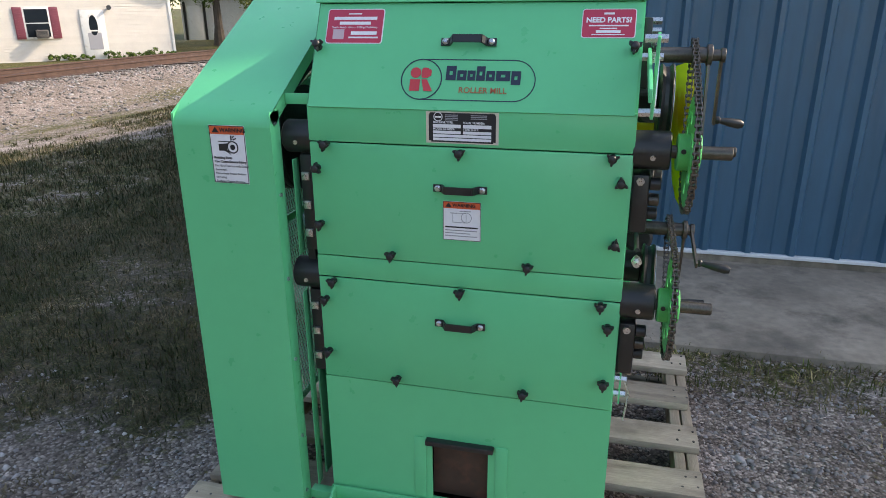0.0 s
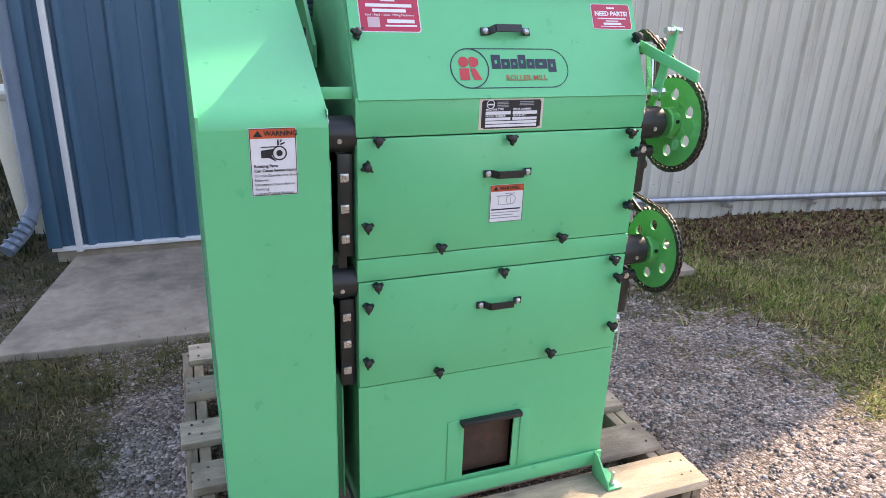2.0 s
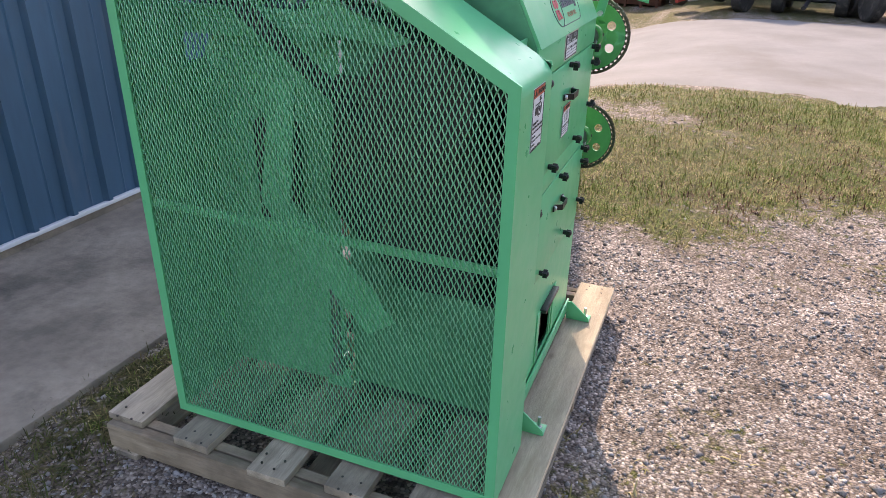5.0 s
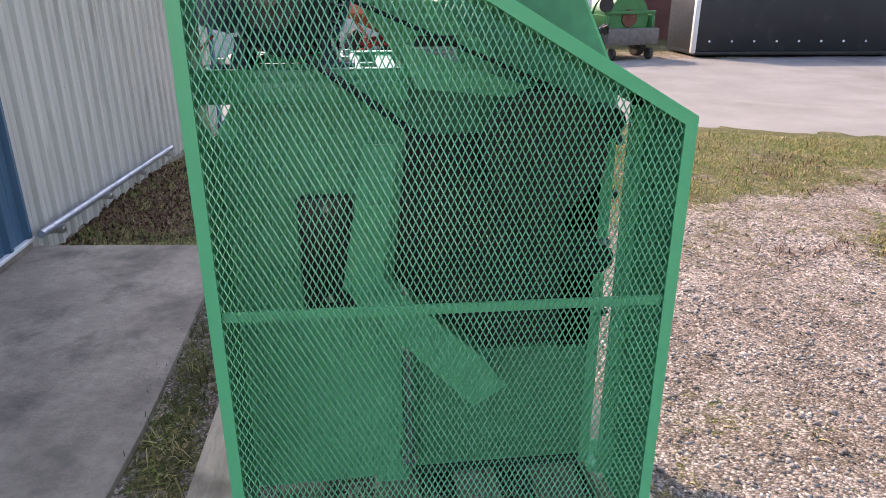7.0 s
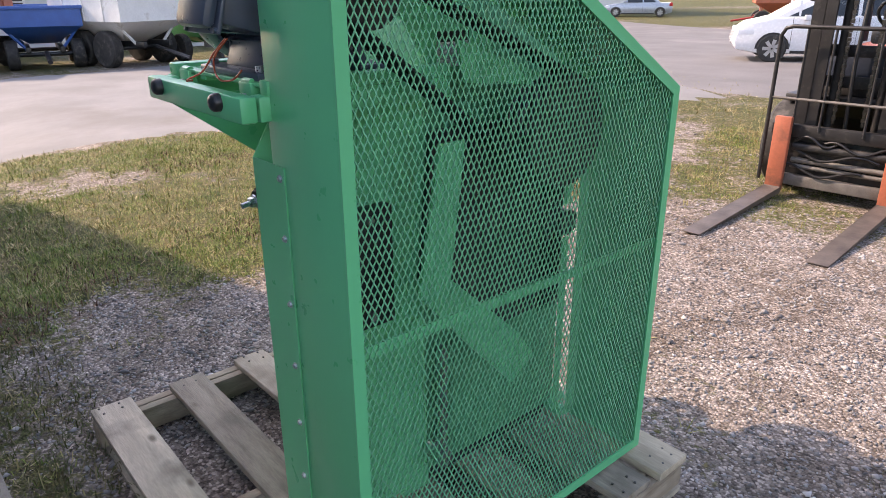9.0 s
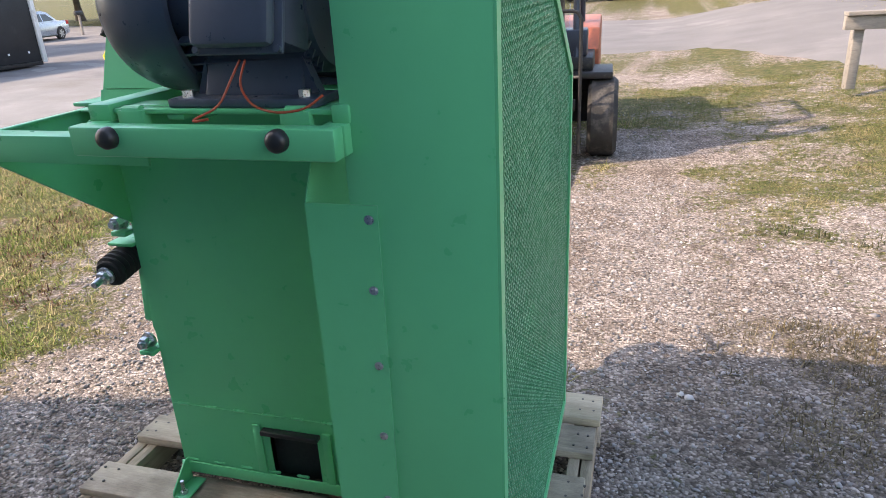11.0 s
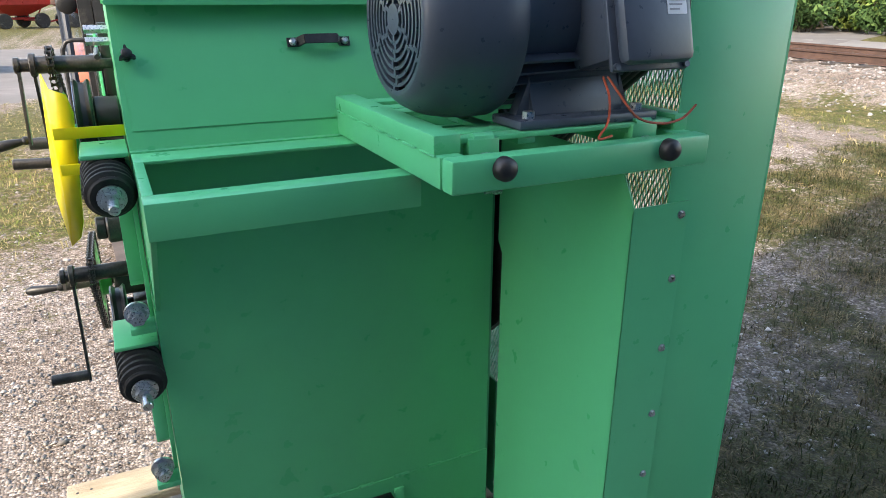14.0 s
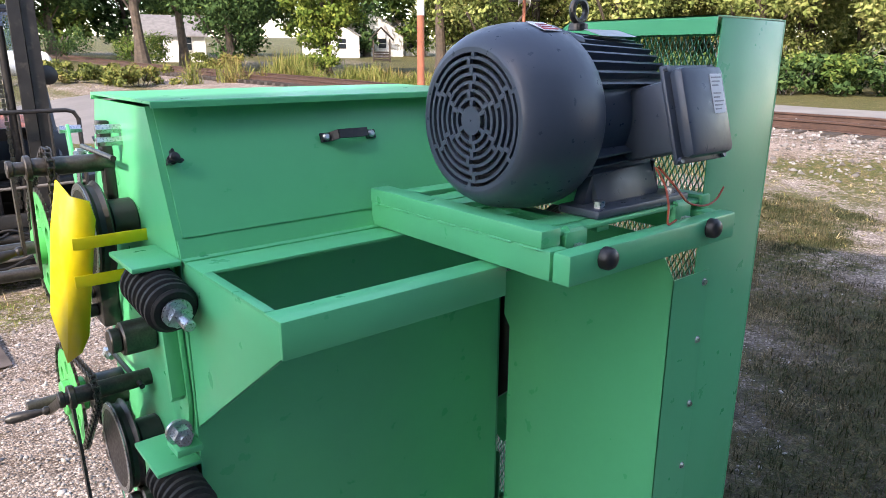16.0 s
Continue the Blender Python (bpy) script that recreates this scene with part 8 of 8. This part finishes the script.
def blades(P, per, lmin, lmax, w, lean=1.0):
    """Bent blades of two triangles each, some lying, some standing."""
    n = len(P) * per
    base = np.repeat(P, per, axis=0) + np.column_stack((rng.normal(0, 0.018, n), rng.normal(0, 0.018, n), np.full(n, -0.004)))
    a = rng.uniform(0, 2 * np.pi, n)
    L = rng.uniform(lmin, lmax, n)
    tilt = np.clip(rng.normal(0.9, 0.4, n) * lean, 0.1, 1.45)
    d = np.column_stack((np.cos(a) * np.sin(tilt), np.sin(a) * np.sin(tilt), np.cos(tilt)))
    side = np.column_stack((-np.sin(a), np.cos(a), np.zeros(n))) * (w * rng.uniform(0.6, 1.3, n))[:, None]
    mid = base + d * (L * 0.6)[:, None] + np.array([0, 0, 0.006])
    tip = base + d * L[:, None] - np.array([0, 0, 1]) * (L * 0.22 * np.sin(tilt))[:, None]
    tip[:, 2] = np.maximum(tip[:, 2], base[:, 2] + 0.004)
    V = np.stack((base - side, base + side, mid + side * 0.8, mid - side * 0.8, tip), 1).reshape(-1, 3)
    k = np.arange(n)[:, None] * 5
    T = np.concatenate((k + [0, 1, 2], k + [0, 2, 3], k + [3, 2, 4]), 0)
    return V, T


TURF = ramp_material("mixed_turf_blades", [(0.0, (0.05, 0.085, 0.014)), (0.3, (0.13, 0.20, 0.034)), (0.48, (0.23, 0.27, 0.065)), (0.66, (0.34, 0.26, 0.12)), (1.0, (0.52, 0.42, 0.25))], clump=2.6)
LUSH = ramp_material("fresh_green_blades", [(0.0, (0.055, 0.105, 0.016)), (0.45, (0.14, 0.20, 0.036)), (0.75, (0.26, 0.26, 0.075)), (1.0, (0.44, 0.37, 0.18))], clump=3.0)
DRY = ramp_material("dry_grass_blades", [(0.0, (0.10, 0.13, 0.028)), (0.3, (0.25, 0.22, 0.08)), (0.7, (0.42, 0.34, 0.17)), (1.0, (0.58, 0.49, 0.29))], clump=2.0)
LITTER = ramp_material("dead_leaf_bits", [(0.0, (0.045, 0.02, 0.012)), (0.5, (0.12, 0.055, 0.035)), (1.0, (0.26, 0.16, 0.10))])
STONE = ramp_material("limestone_chips", [(0.0, (0.09, 0.08, 0.076)), (0.3, (0.205, 0.187, 0.178)), (0.7, (0.31, 0.287, 0.272)), (1.0, (0.56, 0.535, 0.515))], 0.85, clump=5.0, share=0.3)


def lush(x, y):
    return free_ground(x, y) * max(0.0, grass_amount(x, y) - 0.42) * 1.7


# West turf blades darkened: the building's shade is put into their colour.
WEST = ramp_material("shaded_west_turf", [(0.0, (0.014, 0.021, 0.006)), (0.4, (0.034, 0.044, 0.012)), (0.62, (0.06, 0.052, 0.023)), (0.8, (0.14, 0.11, 0.06)), (1.0, (0.30, 0.25, 0.15))], clump=3.2, share=0.45)
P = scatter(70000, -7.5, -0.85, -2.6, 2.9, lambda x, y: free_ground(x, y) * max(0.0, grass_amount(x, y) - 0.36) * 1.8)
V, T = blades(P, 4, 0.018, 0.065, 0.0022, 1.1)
o = new("shaded_grass", tri_mesh("shaded_grass", V, T, WEST))
tagged(o, "dull trampled brown-green grass west of the pallet, darkened for shade", "grass", kind="stuff")
STRAW = ramp_material("brown_trodden_straw", [(0.0, (0.035, 0.032, 0.016)), (0.4, (0.09, 0.072, 0.038)), (0.75, (0.17, 0.135, 0.075)), (1.0, (0.32, 0.26, 0.16))], clump=2.6, share=0.5)
P = scatter(16000, -5.5, -1.2, -1.2, 0.6, lambda x, y: free_ground(x, y) * smooth(-0.05, 0.3, fbm(x, y, 1.1, 31.0) + 0.10) * smooth(-1.2, -1.8, x))
V, T = blades(P, 3, 0.015, 0.060, 0.0020, 1.35)
o = new("trodden_straw", tri_mesh("trodden_straw", V, T, STRAW))
tagged(o, "brown trodden straw grass lying over gravel", "grass", kind="stuff")
MIXED = ramp_material("short_olive_brown_turf", [(0.0, (0.05, 0.075, 0.018)), (0.4, (0.12, 0.14, 0.04)), (0.7, (0.24, 0.19, 0.09)), (1.0, (0.36, 0.30, 0.17))], clump=2.2, share=0.5)
P = scatter(70000, -8.5, -0.9, -9.0, -2.2, lambda x, y: free_ground(x, y) * max(0.0, grass_amount(x, y) - 0.30) * 1.5)
V, T = blades(P, 4, 0.012, 0.045, 0.0024, 1.25)
o = new("verge_turf", tri_mesh("verge_turf", V, T, MIXED))
tagged(o, "short olive and brown turf in patches on gravel", "grass", kind="stuff")
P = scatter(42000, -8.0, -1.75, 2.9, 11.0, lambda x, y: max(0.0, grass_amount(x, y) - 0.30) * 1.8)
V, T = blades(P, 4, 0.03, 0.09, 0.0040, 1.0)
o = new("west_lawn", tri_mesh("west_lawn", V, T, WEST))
tagged(o, "dull green lawn between building and railway, darkened for shade", "grass", kind="stuff")
P = scatter(110000, -7.0, 6.9, -6.5, 2.9, lambda x, y: lush(x, y) if x > -0.9 else 0.0)
V, T = blades(P, 4, 0.018, 0.062, 0.0020, 1.15)
o = new("grass", tri_mesh("grass", V, T, TURF))
tagged(o, "short trampled grass, green to straw yellow", "grass", kind="stuff")
P = scatter(60000, -6.0, 6.9, -11.0, 3.0, lambda x, y: free_ground(x, y) * 0.6 * max(0.0, grass_amount(x, y) - 0.25) * (0.55 if y < -2.6 else 0.8) * (x > -0.9))
V, T = blades(P, 4, 0.025, 0.095, 0.0032, 1.1)
o = new("dry_grass", tri_mesh("dry_grass", V, T, DRY))
tagged(o, "dry straw-coloured grass tufts among the gravel", "grass", kind="stuff")
P = scatter(20000, 1.6, 6.9, -2.0, 2.9, lambda x, y: lush(x, y) * smooth(-0.15, 0.25, fbm(x, y, 0.9, 12.0)))
V, T = blades(P, 6, 0.02, 0.075, 0.0022, 1.25)
o = new("tall_grass", tri_mesh("tall_grass", V, T, LUSH))
tagged(o, "longer lush green grass beside the wall", "grass", kind="stuff")
EDGE = ramp_material("ragged_edge_blades", [(0.0, (0.03, 0.04, 0.01)), (0.4, (0.075, 0.09, 0.022)), (0.7, (0.13, 0.105, 0.05)), (1.0, (0.26, 0.21, 0.12))], clump=4.0)
P = scatter(5000, -1.9, 2.3, 1.22, 1.72, lambda x, y: 0.5 * smooth(0.0, 0.5, abs(x + 0.1)) * (y < 1.68))
V, T = blades(P, 3, 0.02, 0.075, 0.0022, 1.2)
o = new("edge_grass", tri_mesh("edge_grass", V, T, EDGE))
tagged(o, "ragged dry grass along the slab's edge", "grass", kind="stuff")
P = scatter(9000, 2.3, 6.6, 1.9, 2.93, lambda x, y: litter_amount(x, y))
V, T = blades(P, 2, 0.02, 0.06, 0.012, 1.5)
o = new("leaf_litter", tri_mesh("leaf_litter", V, T, LITTER))
tagged(o, "brown dead leaves along the wall's foot", "leaf litter", kind="stuff")


P = scatter(16000, 1.6, 6.9, -4.0, 2.4, lambda x, y: free_ground(x, y) * 0.8 * smooth(0.12, 0.4, fbm(x, y, 0.8, 21.0)))
V, T = blades(P, 3, 0.02, 0.07, 0.0035, 1.4)
o = new("dead_grass", tri_mesh("dead_grass", V, T, LITTER))
tagged(o, "brown dead grass lying in patches", "grass", kind="stuff")


def chips(P, rmin, rmax):
    """Angular stones of eight faces, sunk a little into the ground."""
    n = len(P)
    r = rmin + (rmax - rmin) * rng.random(n) ** 3
    base = np.array([(1, 0, 0), (-1, 0, 0), (0, 1, 0), (0, -1, 0), (0.3, 0.2, 1), (-0.25, -0.3, 0.85), (0.1, 0, -0.8)], float)
    J = base[None] * rng.uniform(0.65, 1.3, (n, 7, 3)) + rng.normal(0, 0.12, (n, 7, 3))
    J *= np.stack((rng.uniform(0.7, 1.4, n), rng.uniform(0.7, 1.2, n), rng.uniform(0.45, 0.85, n)), 1)[:, None]
    a = rng.uniform(0, 2 * np.pi, n)
    c, s = np.cos(a)[:, None], np.sin(a)[:, None]
    X, Y = J[..., 0] * c - J[..., 1] * s, J[..., 0] * s + J[..., 1] * c
    V = np.stack((X, Y, J[..., 2]), -1) * r[:, None, None] + P[:, None] + np.array([0, 0, 1]) * (r * 0.08)[:, None, None]
    F = np.array([(0, 2, 4), (2, 5, 4), (2, 1, 5), (1, 3, 5), (3, 4, 5), (3, 0, 4), (2, 0, 6), (1, 2, 6), (3, 1, 6), (0, 3, 6)])
    T = (np.arange(n)[:, None, None] * 7 + F[None]).reshape(-1, 3)
    return V.reshape(-1, 3), T


def stony(x, y):
    if not free_ground(x, y):
        return 0.0
    return max(0.0, 0.75 - grass_amount(x, y)) * (1 - 0.6 * min(1.0, shaded_soil_amount(x, y))) * (1.0 if math.hypot(x, y + 0.5) < 3 else 0.6)


P = scatter(110000, -3.2, 3.6, -3.8, 1.7, stony)
V, T = chips(P, 0.0035, 0.014)
o = new("gravel", tri_mesh("gravel", V, T, STONE))
tagged(o, "loose crushed limestone chips, grey to pinkish white", "gravel", kind="stuff")
P = scatter(26000, -7.0, 5.5, -9.0, 4.5, lambda x, y: stony(x, y) * 0.9)
V, T = chips(P, 0.006, 0.024)
o = new("coarse_gravel", tri_mesh("coarse_gravel", V, T, STONE))
tagged(o, "scattered coarser stones on the gravel yard", "gravel", kind="stuff")
BALLAST = ramp_material("railway_ballast", [(0.0, (0.11, 0.10, 0.09)), (0.5, (0.20, 0.19, 0.18)), (1.0, (0.37, 0.355, 0.34))], 0.85)
P = scatter(34000, -17.5, -5.8, -14.0, 26.0, lambda x, y: 1.0 - smooth(1.9 + 1.1 * smooth(1.0, 4.0, y), 3.6 + 1.0 * smooth(1.0, 4.0, y), abs(x - (track_x(y) - 0.1))))
V, T = chips(P, 0.02, 0.055)
o = new("ballast", tri_mesh("ballast", V, T, BALLAST))
tagged(o, "pale broken stone ballast along the railway", "ballast", kind="stuff")

# ---- trees, hedges and weeds ----
LEAF_DARK = ramp_material("dark_green_leaves", [(0.0, (0.018, 0.042, 0.014)), (0.6, (0.042, 0.085, 0.027)), (1.0, (0.085, 0.14, 0.045))], 0.8, 0.12)
LEAF_MID = ramp_material("mid_green_leaves", [(0.0, (0.028, 0.060, 0.013)), (0.5, (0.072, 0.125, 0.027)), (1.0, (0.17, 0.21, 0.055))], 0.8, 0.12)
LEAF_YELLOW = ramp_material("yellow_green_leaves", [(0.0, (0.040, 0.075, 0.012)), (0.5, (0.10, 0.150, 0.026)), (1.0, (0.22, 0.26, 0.055))], 0.8, 0.12)
LEAF_SUN = ramp_material("sunlit_olive_leaves", [(0.0, (0.070, 0.105, 0.026)), (0.45, (0.170, 0.215, 0.060)), (0.8, (0.29, 0.31, 0.105)), (1.0, (0.42, 0.38, 0.16))], 0.75, 0.2, clump=0.5, share=0.35)
LEAF_DRY = ramp_material("brown_yellow_weeds", [(0.0, (0.04, 0.055, 0.014)), (0.35, (0.10, 0.125, 0.028)), (0.6, (0.19, 0.19, 0.05)), (0.8, (0.20, 0.14, 0.06)), (1.0, (0.33, 0.25, 0.11))], 0.7, 0.2, clump=0.45, share=0.6)
BARK = material("grey_brown_bark", (0.075, 0.058, 0.045), 0.9, 0, 4, 0.3, 0.5, 12)


def leaf_cloud(centres, radii, per, size):
    """Small folded leaf clumps scattered round centres; outer ones denser."""
    C = np.repeat(centres, per, axis=0)
    R = np.repeat(radii, per)
    n = len(C)
    d = rng.normal(0, 1, (n, 3))
    d /= np.linalg.norm(d, axis=1)[:, None]
    p = C + d * (R * rng.random(n) ** 0.45)[:, None] * np.array([1, 1, 0.75])
    u = rng.normal(0, 1, (n, 3))
    u /= np.linalg.norm(u, axis=1)[:, None]
    v = np.cross(u, d)
    v /= np.linalg.norm(v, axis=1)[:, None] + 1e-6
    w = np.cross(u, v)
    s = (size * rng.uniform(0.5, 1.3, n))[:, None]
    V = np.stack((p - u * s, p + v * s * 0.55 + w * s * 0.2, p + u * s, p - v * s * 0.55 + w * s * 0.2), 1).reshape(-1, 3)
    k = np.arange(n)[:, None] * 4
    T = np.concatenate((k + [0, 1, 2], k + [0, 2, 3]), 0)
    return V, T


def tree(label, x, y, h, r, clear, mat, clumps=60, per=70, size=0.28, group="", open_=0.0):
    """Tapered trunk, forked limbs, and a crown of leaf clumps with gaps."""
    t = thing("tree", label, "tree", (x, y, ground_z(x, y) - 0.05), group)
    k = h / 22
    bm = B()
    top = Vector((rng.uniform(-0.3, 0.3), rng.uniform(-0.3, 0.3), h * 0.72))
    n = 9
    rings = []
    for i in range(n):
        f = i / (n - 1)
        c = Vector((0, 0, 0)).lerp(top, f) + Vector((math.sin(3 * f) * 0.15, math.cos(4 * f) * 0.1, 0))
        rr = 0.022 * h * (1 - 0.85 * f) * (1 + 0.5 * max(0, 0.12 - f) / 0.12)
        rings.append([bm.verts.new(c + Vector((math.cos(q * math.pi / 5) * rr, math.sin(q * math.pi / 5) * rr, 0))) for q in range(10)])
    for a, b in zip(rings, rings[1:]):
        for q in range(10):
            bm.faces.new((a[q], a[(q + 1) % 10], b[(q + 1) % 10], b[q]))
    part("trunk", bm, BARK, t, move=False)
    cs, rs = [], []
    for q in range(9):
        a = q * 2.4 + rng.uniform(-0.3, 0.3)
        z0 = clear + (h * 0.62 - clear) * q / 8
        e = Vector((math.cos(a) * r * 0.50, math.sin(a) * r * 0.50, z0 + h * 0.20))
        bm = B()
        pts = [Vector((0, 0, z0 - 0.3)).lerp(e, f) + Vector((0, 0, 0.25 * math.sin(math.pi * f))) for f in (0, 0.35, 0.7, 1)]
        sweep(bm, pts, 0.0042 * h, 6)
        part("limb", bm, BARK, t, move=False)
    while len(cs) < clumps:
        d = rng.normal(0, 1, 3)
        d /= np.linalg.norm(d)
        f = rng.uniform(0.55, 1.0)
        z = clear + (h - clear) * (0.5 + 0.5 * d[2] * f)
        q = (z - clear) / (h - clear)
        wide = (math.sin(math.pi * min(1, 0.12 + q * 0.9)) ** 0.6) * (0.8 + 0.35 * fbm(d[0] * 3 + x, d[1] * 3 + y, 1.0))
        if rng.random() < open_ * 0.6:
            continue
        cs.append((d[0] * r * f * wide, d[1] * r * f * wide, z))
        rs.append(rng.uniform(0.16, 0.34) * r * (1 - 0.45 * open_))
    V, T = leaf_cloud(np.array(cs), np.array(rs), per, size)
    o = new("crown", tri_mesh("crown", V, T, mat))
    o.parent = t
    o["kind"] = "stuff"
    return t


def polar(az, d):
    return 0.7 + d * math.cos(radians(az)), 1.85 + d * math.sin(radians(az))


def bush(label, x, y, rx, ry, h, mat, n=26, per=60, size=0.12, name="bush"):
    cs = np.column_stack((rng.uniform(-rx, rx, n), rng.uniform(-ry, ry, n), rng.uniform(0.2, 0.85, n) * h))
    V, T = leaf_cloud(cs, np.full(n, 0.30 * h), int(per * 1.8), size * 0.7)
    V[:, 2] = np.maximum(V[:, 2], 0.0)
    b = thing(name, label, "bush", (x, y, ground_z(x, y)))
    o = new("leaves", tri_mesh("leaves", V, T, mat))
    o.parent = b
    o["kind"] = "stuff"
    bm = B()
    for k in range(5):
        sweep(bm, [(rx * 0.15 * math.cos(k * 1.3), ry * 0.15 * math.sin(k * 1.3), -0.05), (rx * 0.6 * math.cos(k * 1.3), ry * 0.6 * math.sin(k * 1.3), h * 0.7)], 0.02 * h, 5)
    part("stems", bm, BARK, b, move=False)


G = "trees beyond the railway"
for az, d, h, r, clear, mat, cl, sz, op, lab in (
        (-106.5, 50, 17, 4.6, 3.0, LEAF_DARK, 70, 0.34, 0.25, "tall dark green tree with a bare trunk"),
        (-109.5, 54, 16, 4.2, 3.5, LEAF_DARK, 60, 0.34, 0.3, "tall dark green tree with a bare trunk"),
        (-112.9, 47, 14, 4.9, 0.8, LEAF_DARK, 100, 0.30, 0.0, "big dense dark green tree down to the ground"),
        (-120.2, 42, 9.6, 2.9, 1.2, LEAF_YELLOW, 70, 0.30, 0.1, "smaller yellow-green tree beside the railway"),
        (-129.3, 40, 15, 6.6, 4.2, LEAF_SUN, 70, 0.28, 0.5, "airy tree with spreading limbs"),
        (-134, 46, 15, 5.4, 3.0, LEAF_SUN, 75, 0.30, 0.3, "tall mixed green tree"),
        (-97.0, 66, 15, 6.0, 2.0, LEAF_MID, 70, 0.42, 0.1, "distant broad green tree"),
        (-100.8, 70, 17, 6.0, 2.0, LEAF_DARK, 70, 0.42, 0.1, "distant broad green tree"),
        (-92.5, 72, 14, 6.0, 2.0, LEAF_MID, 60, 0.42, 0.1, "distant broad green tree")):
    x, y = polar(az, d)
    tree(lab, x, y, h, r, clear, mat, int(cl * 1.3), 220, sz * 0.46, G, op)
for k in range(11):
    az = -133.5 - k * 3.3
    x, y = polar(az, 33.5 + 5.5 * (k % 3) + rng.uniform(-1, 1))
    tree("leafy green tree at the edge of dense woods", x, y, 13.5 + 2.5 * rng.random(), 4.4, 0.5 + 0.3 * (k % 2), LEAF_SUN, 70 if k < 3 else 100, 260, 0.115, "woods beyond the street", 0.3 if k < 3 else 0.0)
for k in range(8):
    az = -131 - k * 4.6
    x, y = polar(az, 49)
    tree("dark tree deep in the woods", x, y, 15, 5.2, 1.0, LEAF_MID if k % 2 else LEAF_SUN, 80, 130, 0.22, "woods beyond the street", 0.0)
for k in range(12):
    az = -134 - k * 3.1
    x, y = polar(az, 29.5 + 2 * rng.random())
    bush("low dark green undergrowth at the wood's edge", x, y, 1.6, 1.2, 1.5, LEAF_DARK if k % 2 else LEAF_MID, 26, 45, 0.16, "undergrowth")
for x, y, h, r, c, mat in ((42, -40, 14, 5.5, 2, LEAF_MID), (36, -44, 12, 5, 2, LEAF_YELLOW), (50, -38, 15, 6, 2, LEAF_DARK), (47, -50, 14, 5.5, 2, LEAF_MID), (56, -46, 16, 6, 2, LEAF_DARK)):
    tree("leafy tree behind the street corner", x, y, h, r, c, mat, 60, 60, 0.4, "trees at the street corner")
for x, y, h, r, c, mat in ((-22.9, 36.0, 12, 3.6, 2.6, LEAF_MID), (-20.5, 36.0, 12, 3.4, 2.4, LEAF_SUN), (-26.5, 33.5, 11, 3.4, 0.8, LEAF_DARK), (-29.0, 38.0, 12, 4.0, 1.0, LEAF_DARK), (-12.9, 34.0, 11, 4.4, 1.7, LEAF_DARK), (-14.9, 44.0, 13, 5.0, 2.0, LEAF_MID), (-22.5, 54, 15, 5.5, 2, LEAF_DARK), (-31, 52, 15, 5.5, 1.5, LEAF_DARK), (-6.5, 62, 14, 6, 2, LEAF_DARK)):
    tree("shady tree beside the house", x, y, h, r, c, mat, 100, 230, 0.10, "trees by the house")
for k in range(9):
    x, y = polar(-97 - k * 4.4, 84)
    tree("hazy green tree far behind the houses", x, y, 15, 6.5, 1.0, LEAF_MID if k % 2 else LEAF_DARK, 60, 120, 0.32, "far trees behind the houses")
for k in range(3):
    bush("sunlit green hedge bush beyond the railway", -17.8 + k * 1.75, 39.5 + 0.5 * k, 1.15, 0.8, 1.9, LEAF_YELLOW if k % 2 else LEAF_MID, 30, 55, 0.13, "hedge")
bush("rounded green bush before the white shed", -18.4, 37.5, 1.5, 1.0, 1.7, LEAF_MID, 34, 60, 0.12, "bush")
hx, hy = math.cos(radians(47.5)), math.sin(radians(47.5))
for k in range(9):
    s = 1.6 + k * 0.55 + (0.5 if k > 2 else 0)
    bush("small foundation shrub at the house's foot", -24.2 + hx * s + hy * 0.35, 22.4 + hy * s - hx * 0.35, 0.32, 0.22, 0.28 + 0.25 * rng.random() * (k % 3 == 0), LEAF_MID, 8, 30, 0.06, "shrub")
for az, d, rx, h, mat in ((-101.5, 32, 1.3, 0.9, LEAF_DRY), (-106.0, 30, 1.2, 0.9, LEAF_DRY), (-100.5, 54, 2.4, 2.4, LEAF_DARK), (-106.5, 52, 1.6, 2.2, LEAF_MID), (-112, 44, 1.4, 1.3, LEAF_DRY), (-119, 40, 1.4, 1.3, LEAF_YELLOW)):
    x, y = polar(az, d)
    bush("tall rough bush beside the railway", x, y, rx, 1.0, h, mat, 30, 60, 0.12)
Q = []
for k in range(5200):
    az, d = -109.5 - 25 * rng.random(), 28.5 + 7 * rng.random()
    x, y = polar(az, d)
    if rng.random() < 0.15 + 2.4 * fbm(x, y, 0.35, 6.0):
        Q.append((x, y, ground_z(x, y)))
Q = np.array(Q)
V, T = blades(Q, 9, 0.2, 0.95, 0.0075, 0.55)
tall = np.array([max(0.35, 0.8 + 1.5 * fbm(x, y, 0.5, 16.0)) for x, y, z in Q]).repeat(45)
foot = Q[:, 2].repeat(45)
V[:, 2] = foot + (V[:, 2] - foot) * tall
V += np.repeat(rng.normal(0, 0.12, (len(V) // 5, 3)) * np.array([1, 1, 0]), 5, axis=0) + rng.normal(0, 0.012, V.shape)
o = new("tall_weeds", tri_mesh("tall_weeds", V, T, LEAF_DRY))
tagged(o, "tall yellow-brown weeds beyond the railway", "weeds", kind="stuff")
P = scatter(6500, -16, -5.5, -34, 36, lambda x, y: smooth(2.6, 4.0, abs(x - (track_x(y) - 0.75))) * (0.15 if 0 < y < 16 else 1.0) * (0.9 if not -16 < y < -6.5 else 0.0) * (x > track_x(y) - 4.2))
V, T = blades(P, 7, 0.03, 0.085, 0.0045, 1.25)
o = new("verge_grass", tri_mesh("verge_grass", V, T, DRY))
tagged(o, "dry yellow verge grass beside the railway", "grass", kind="stuff")
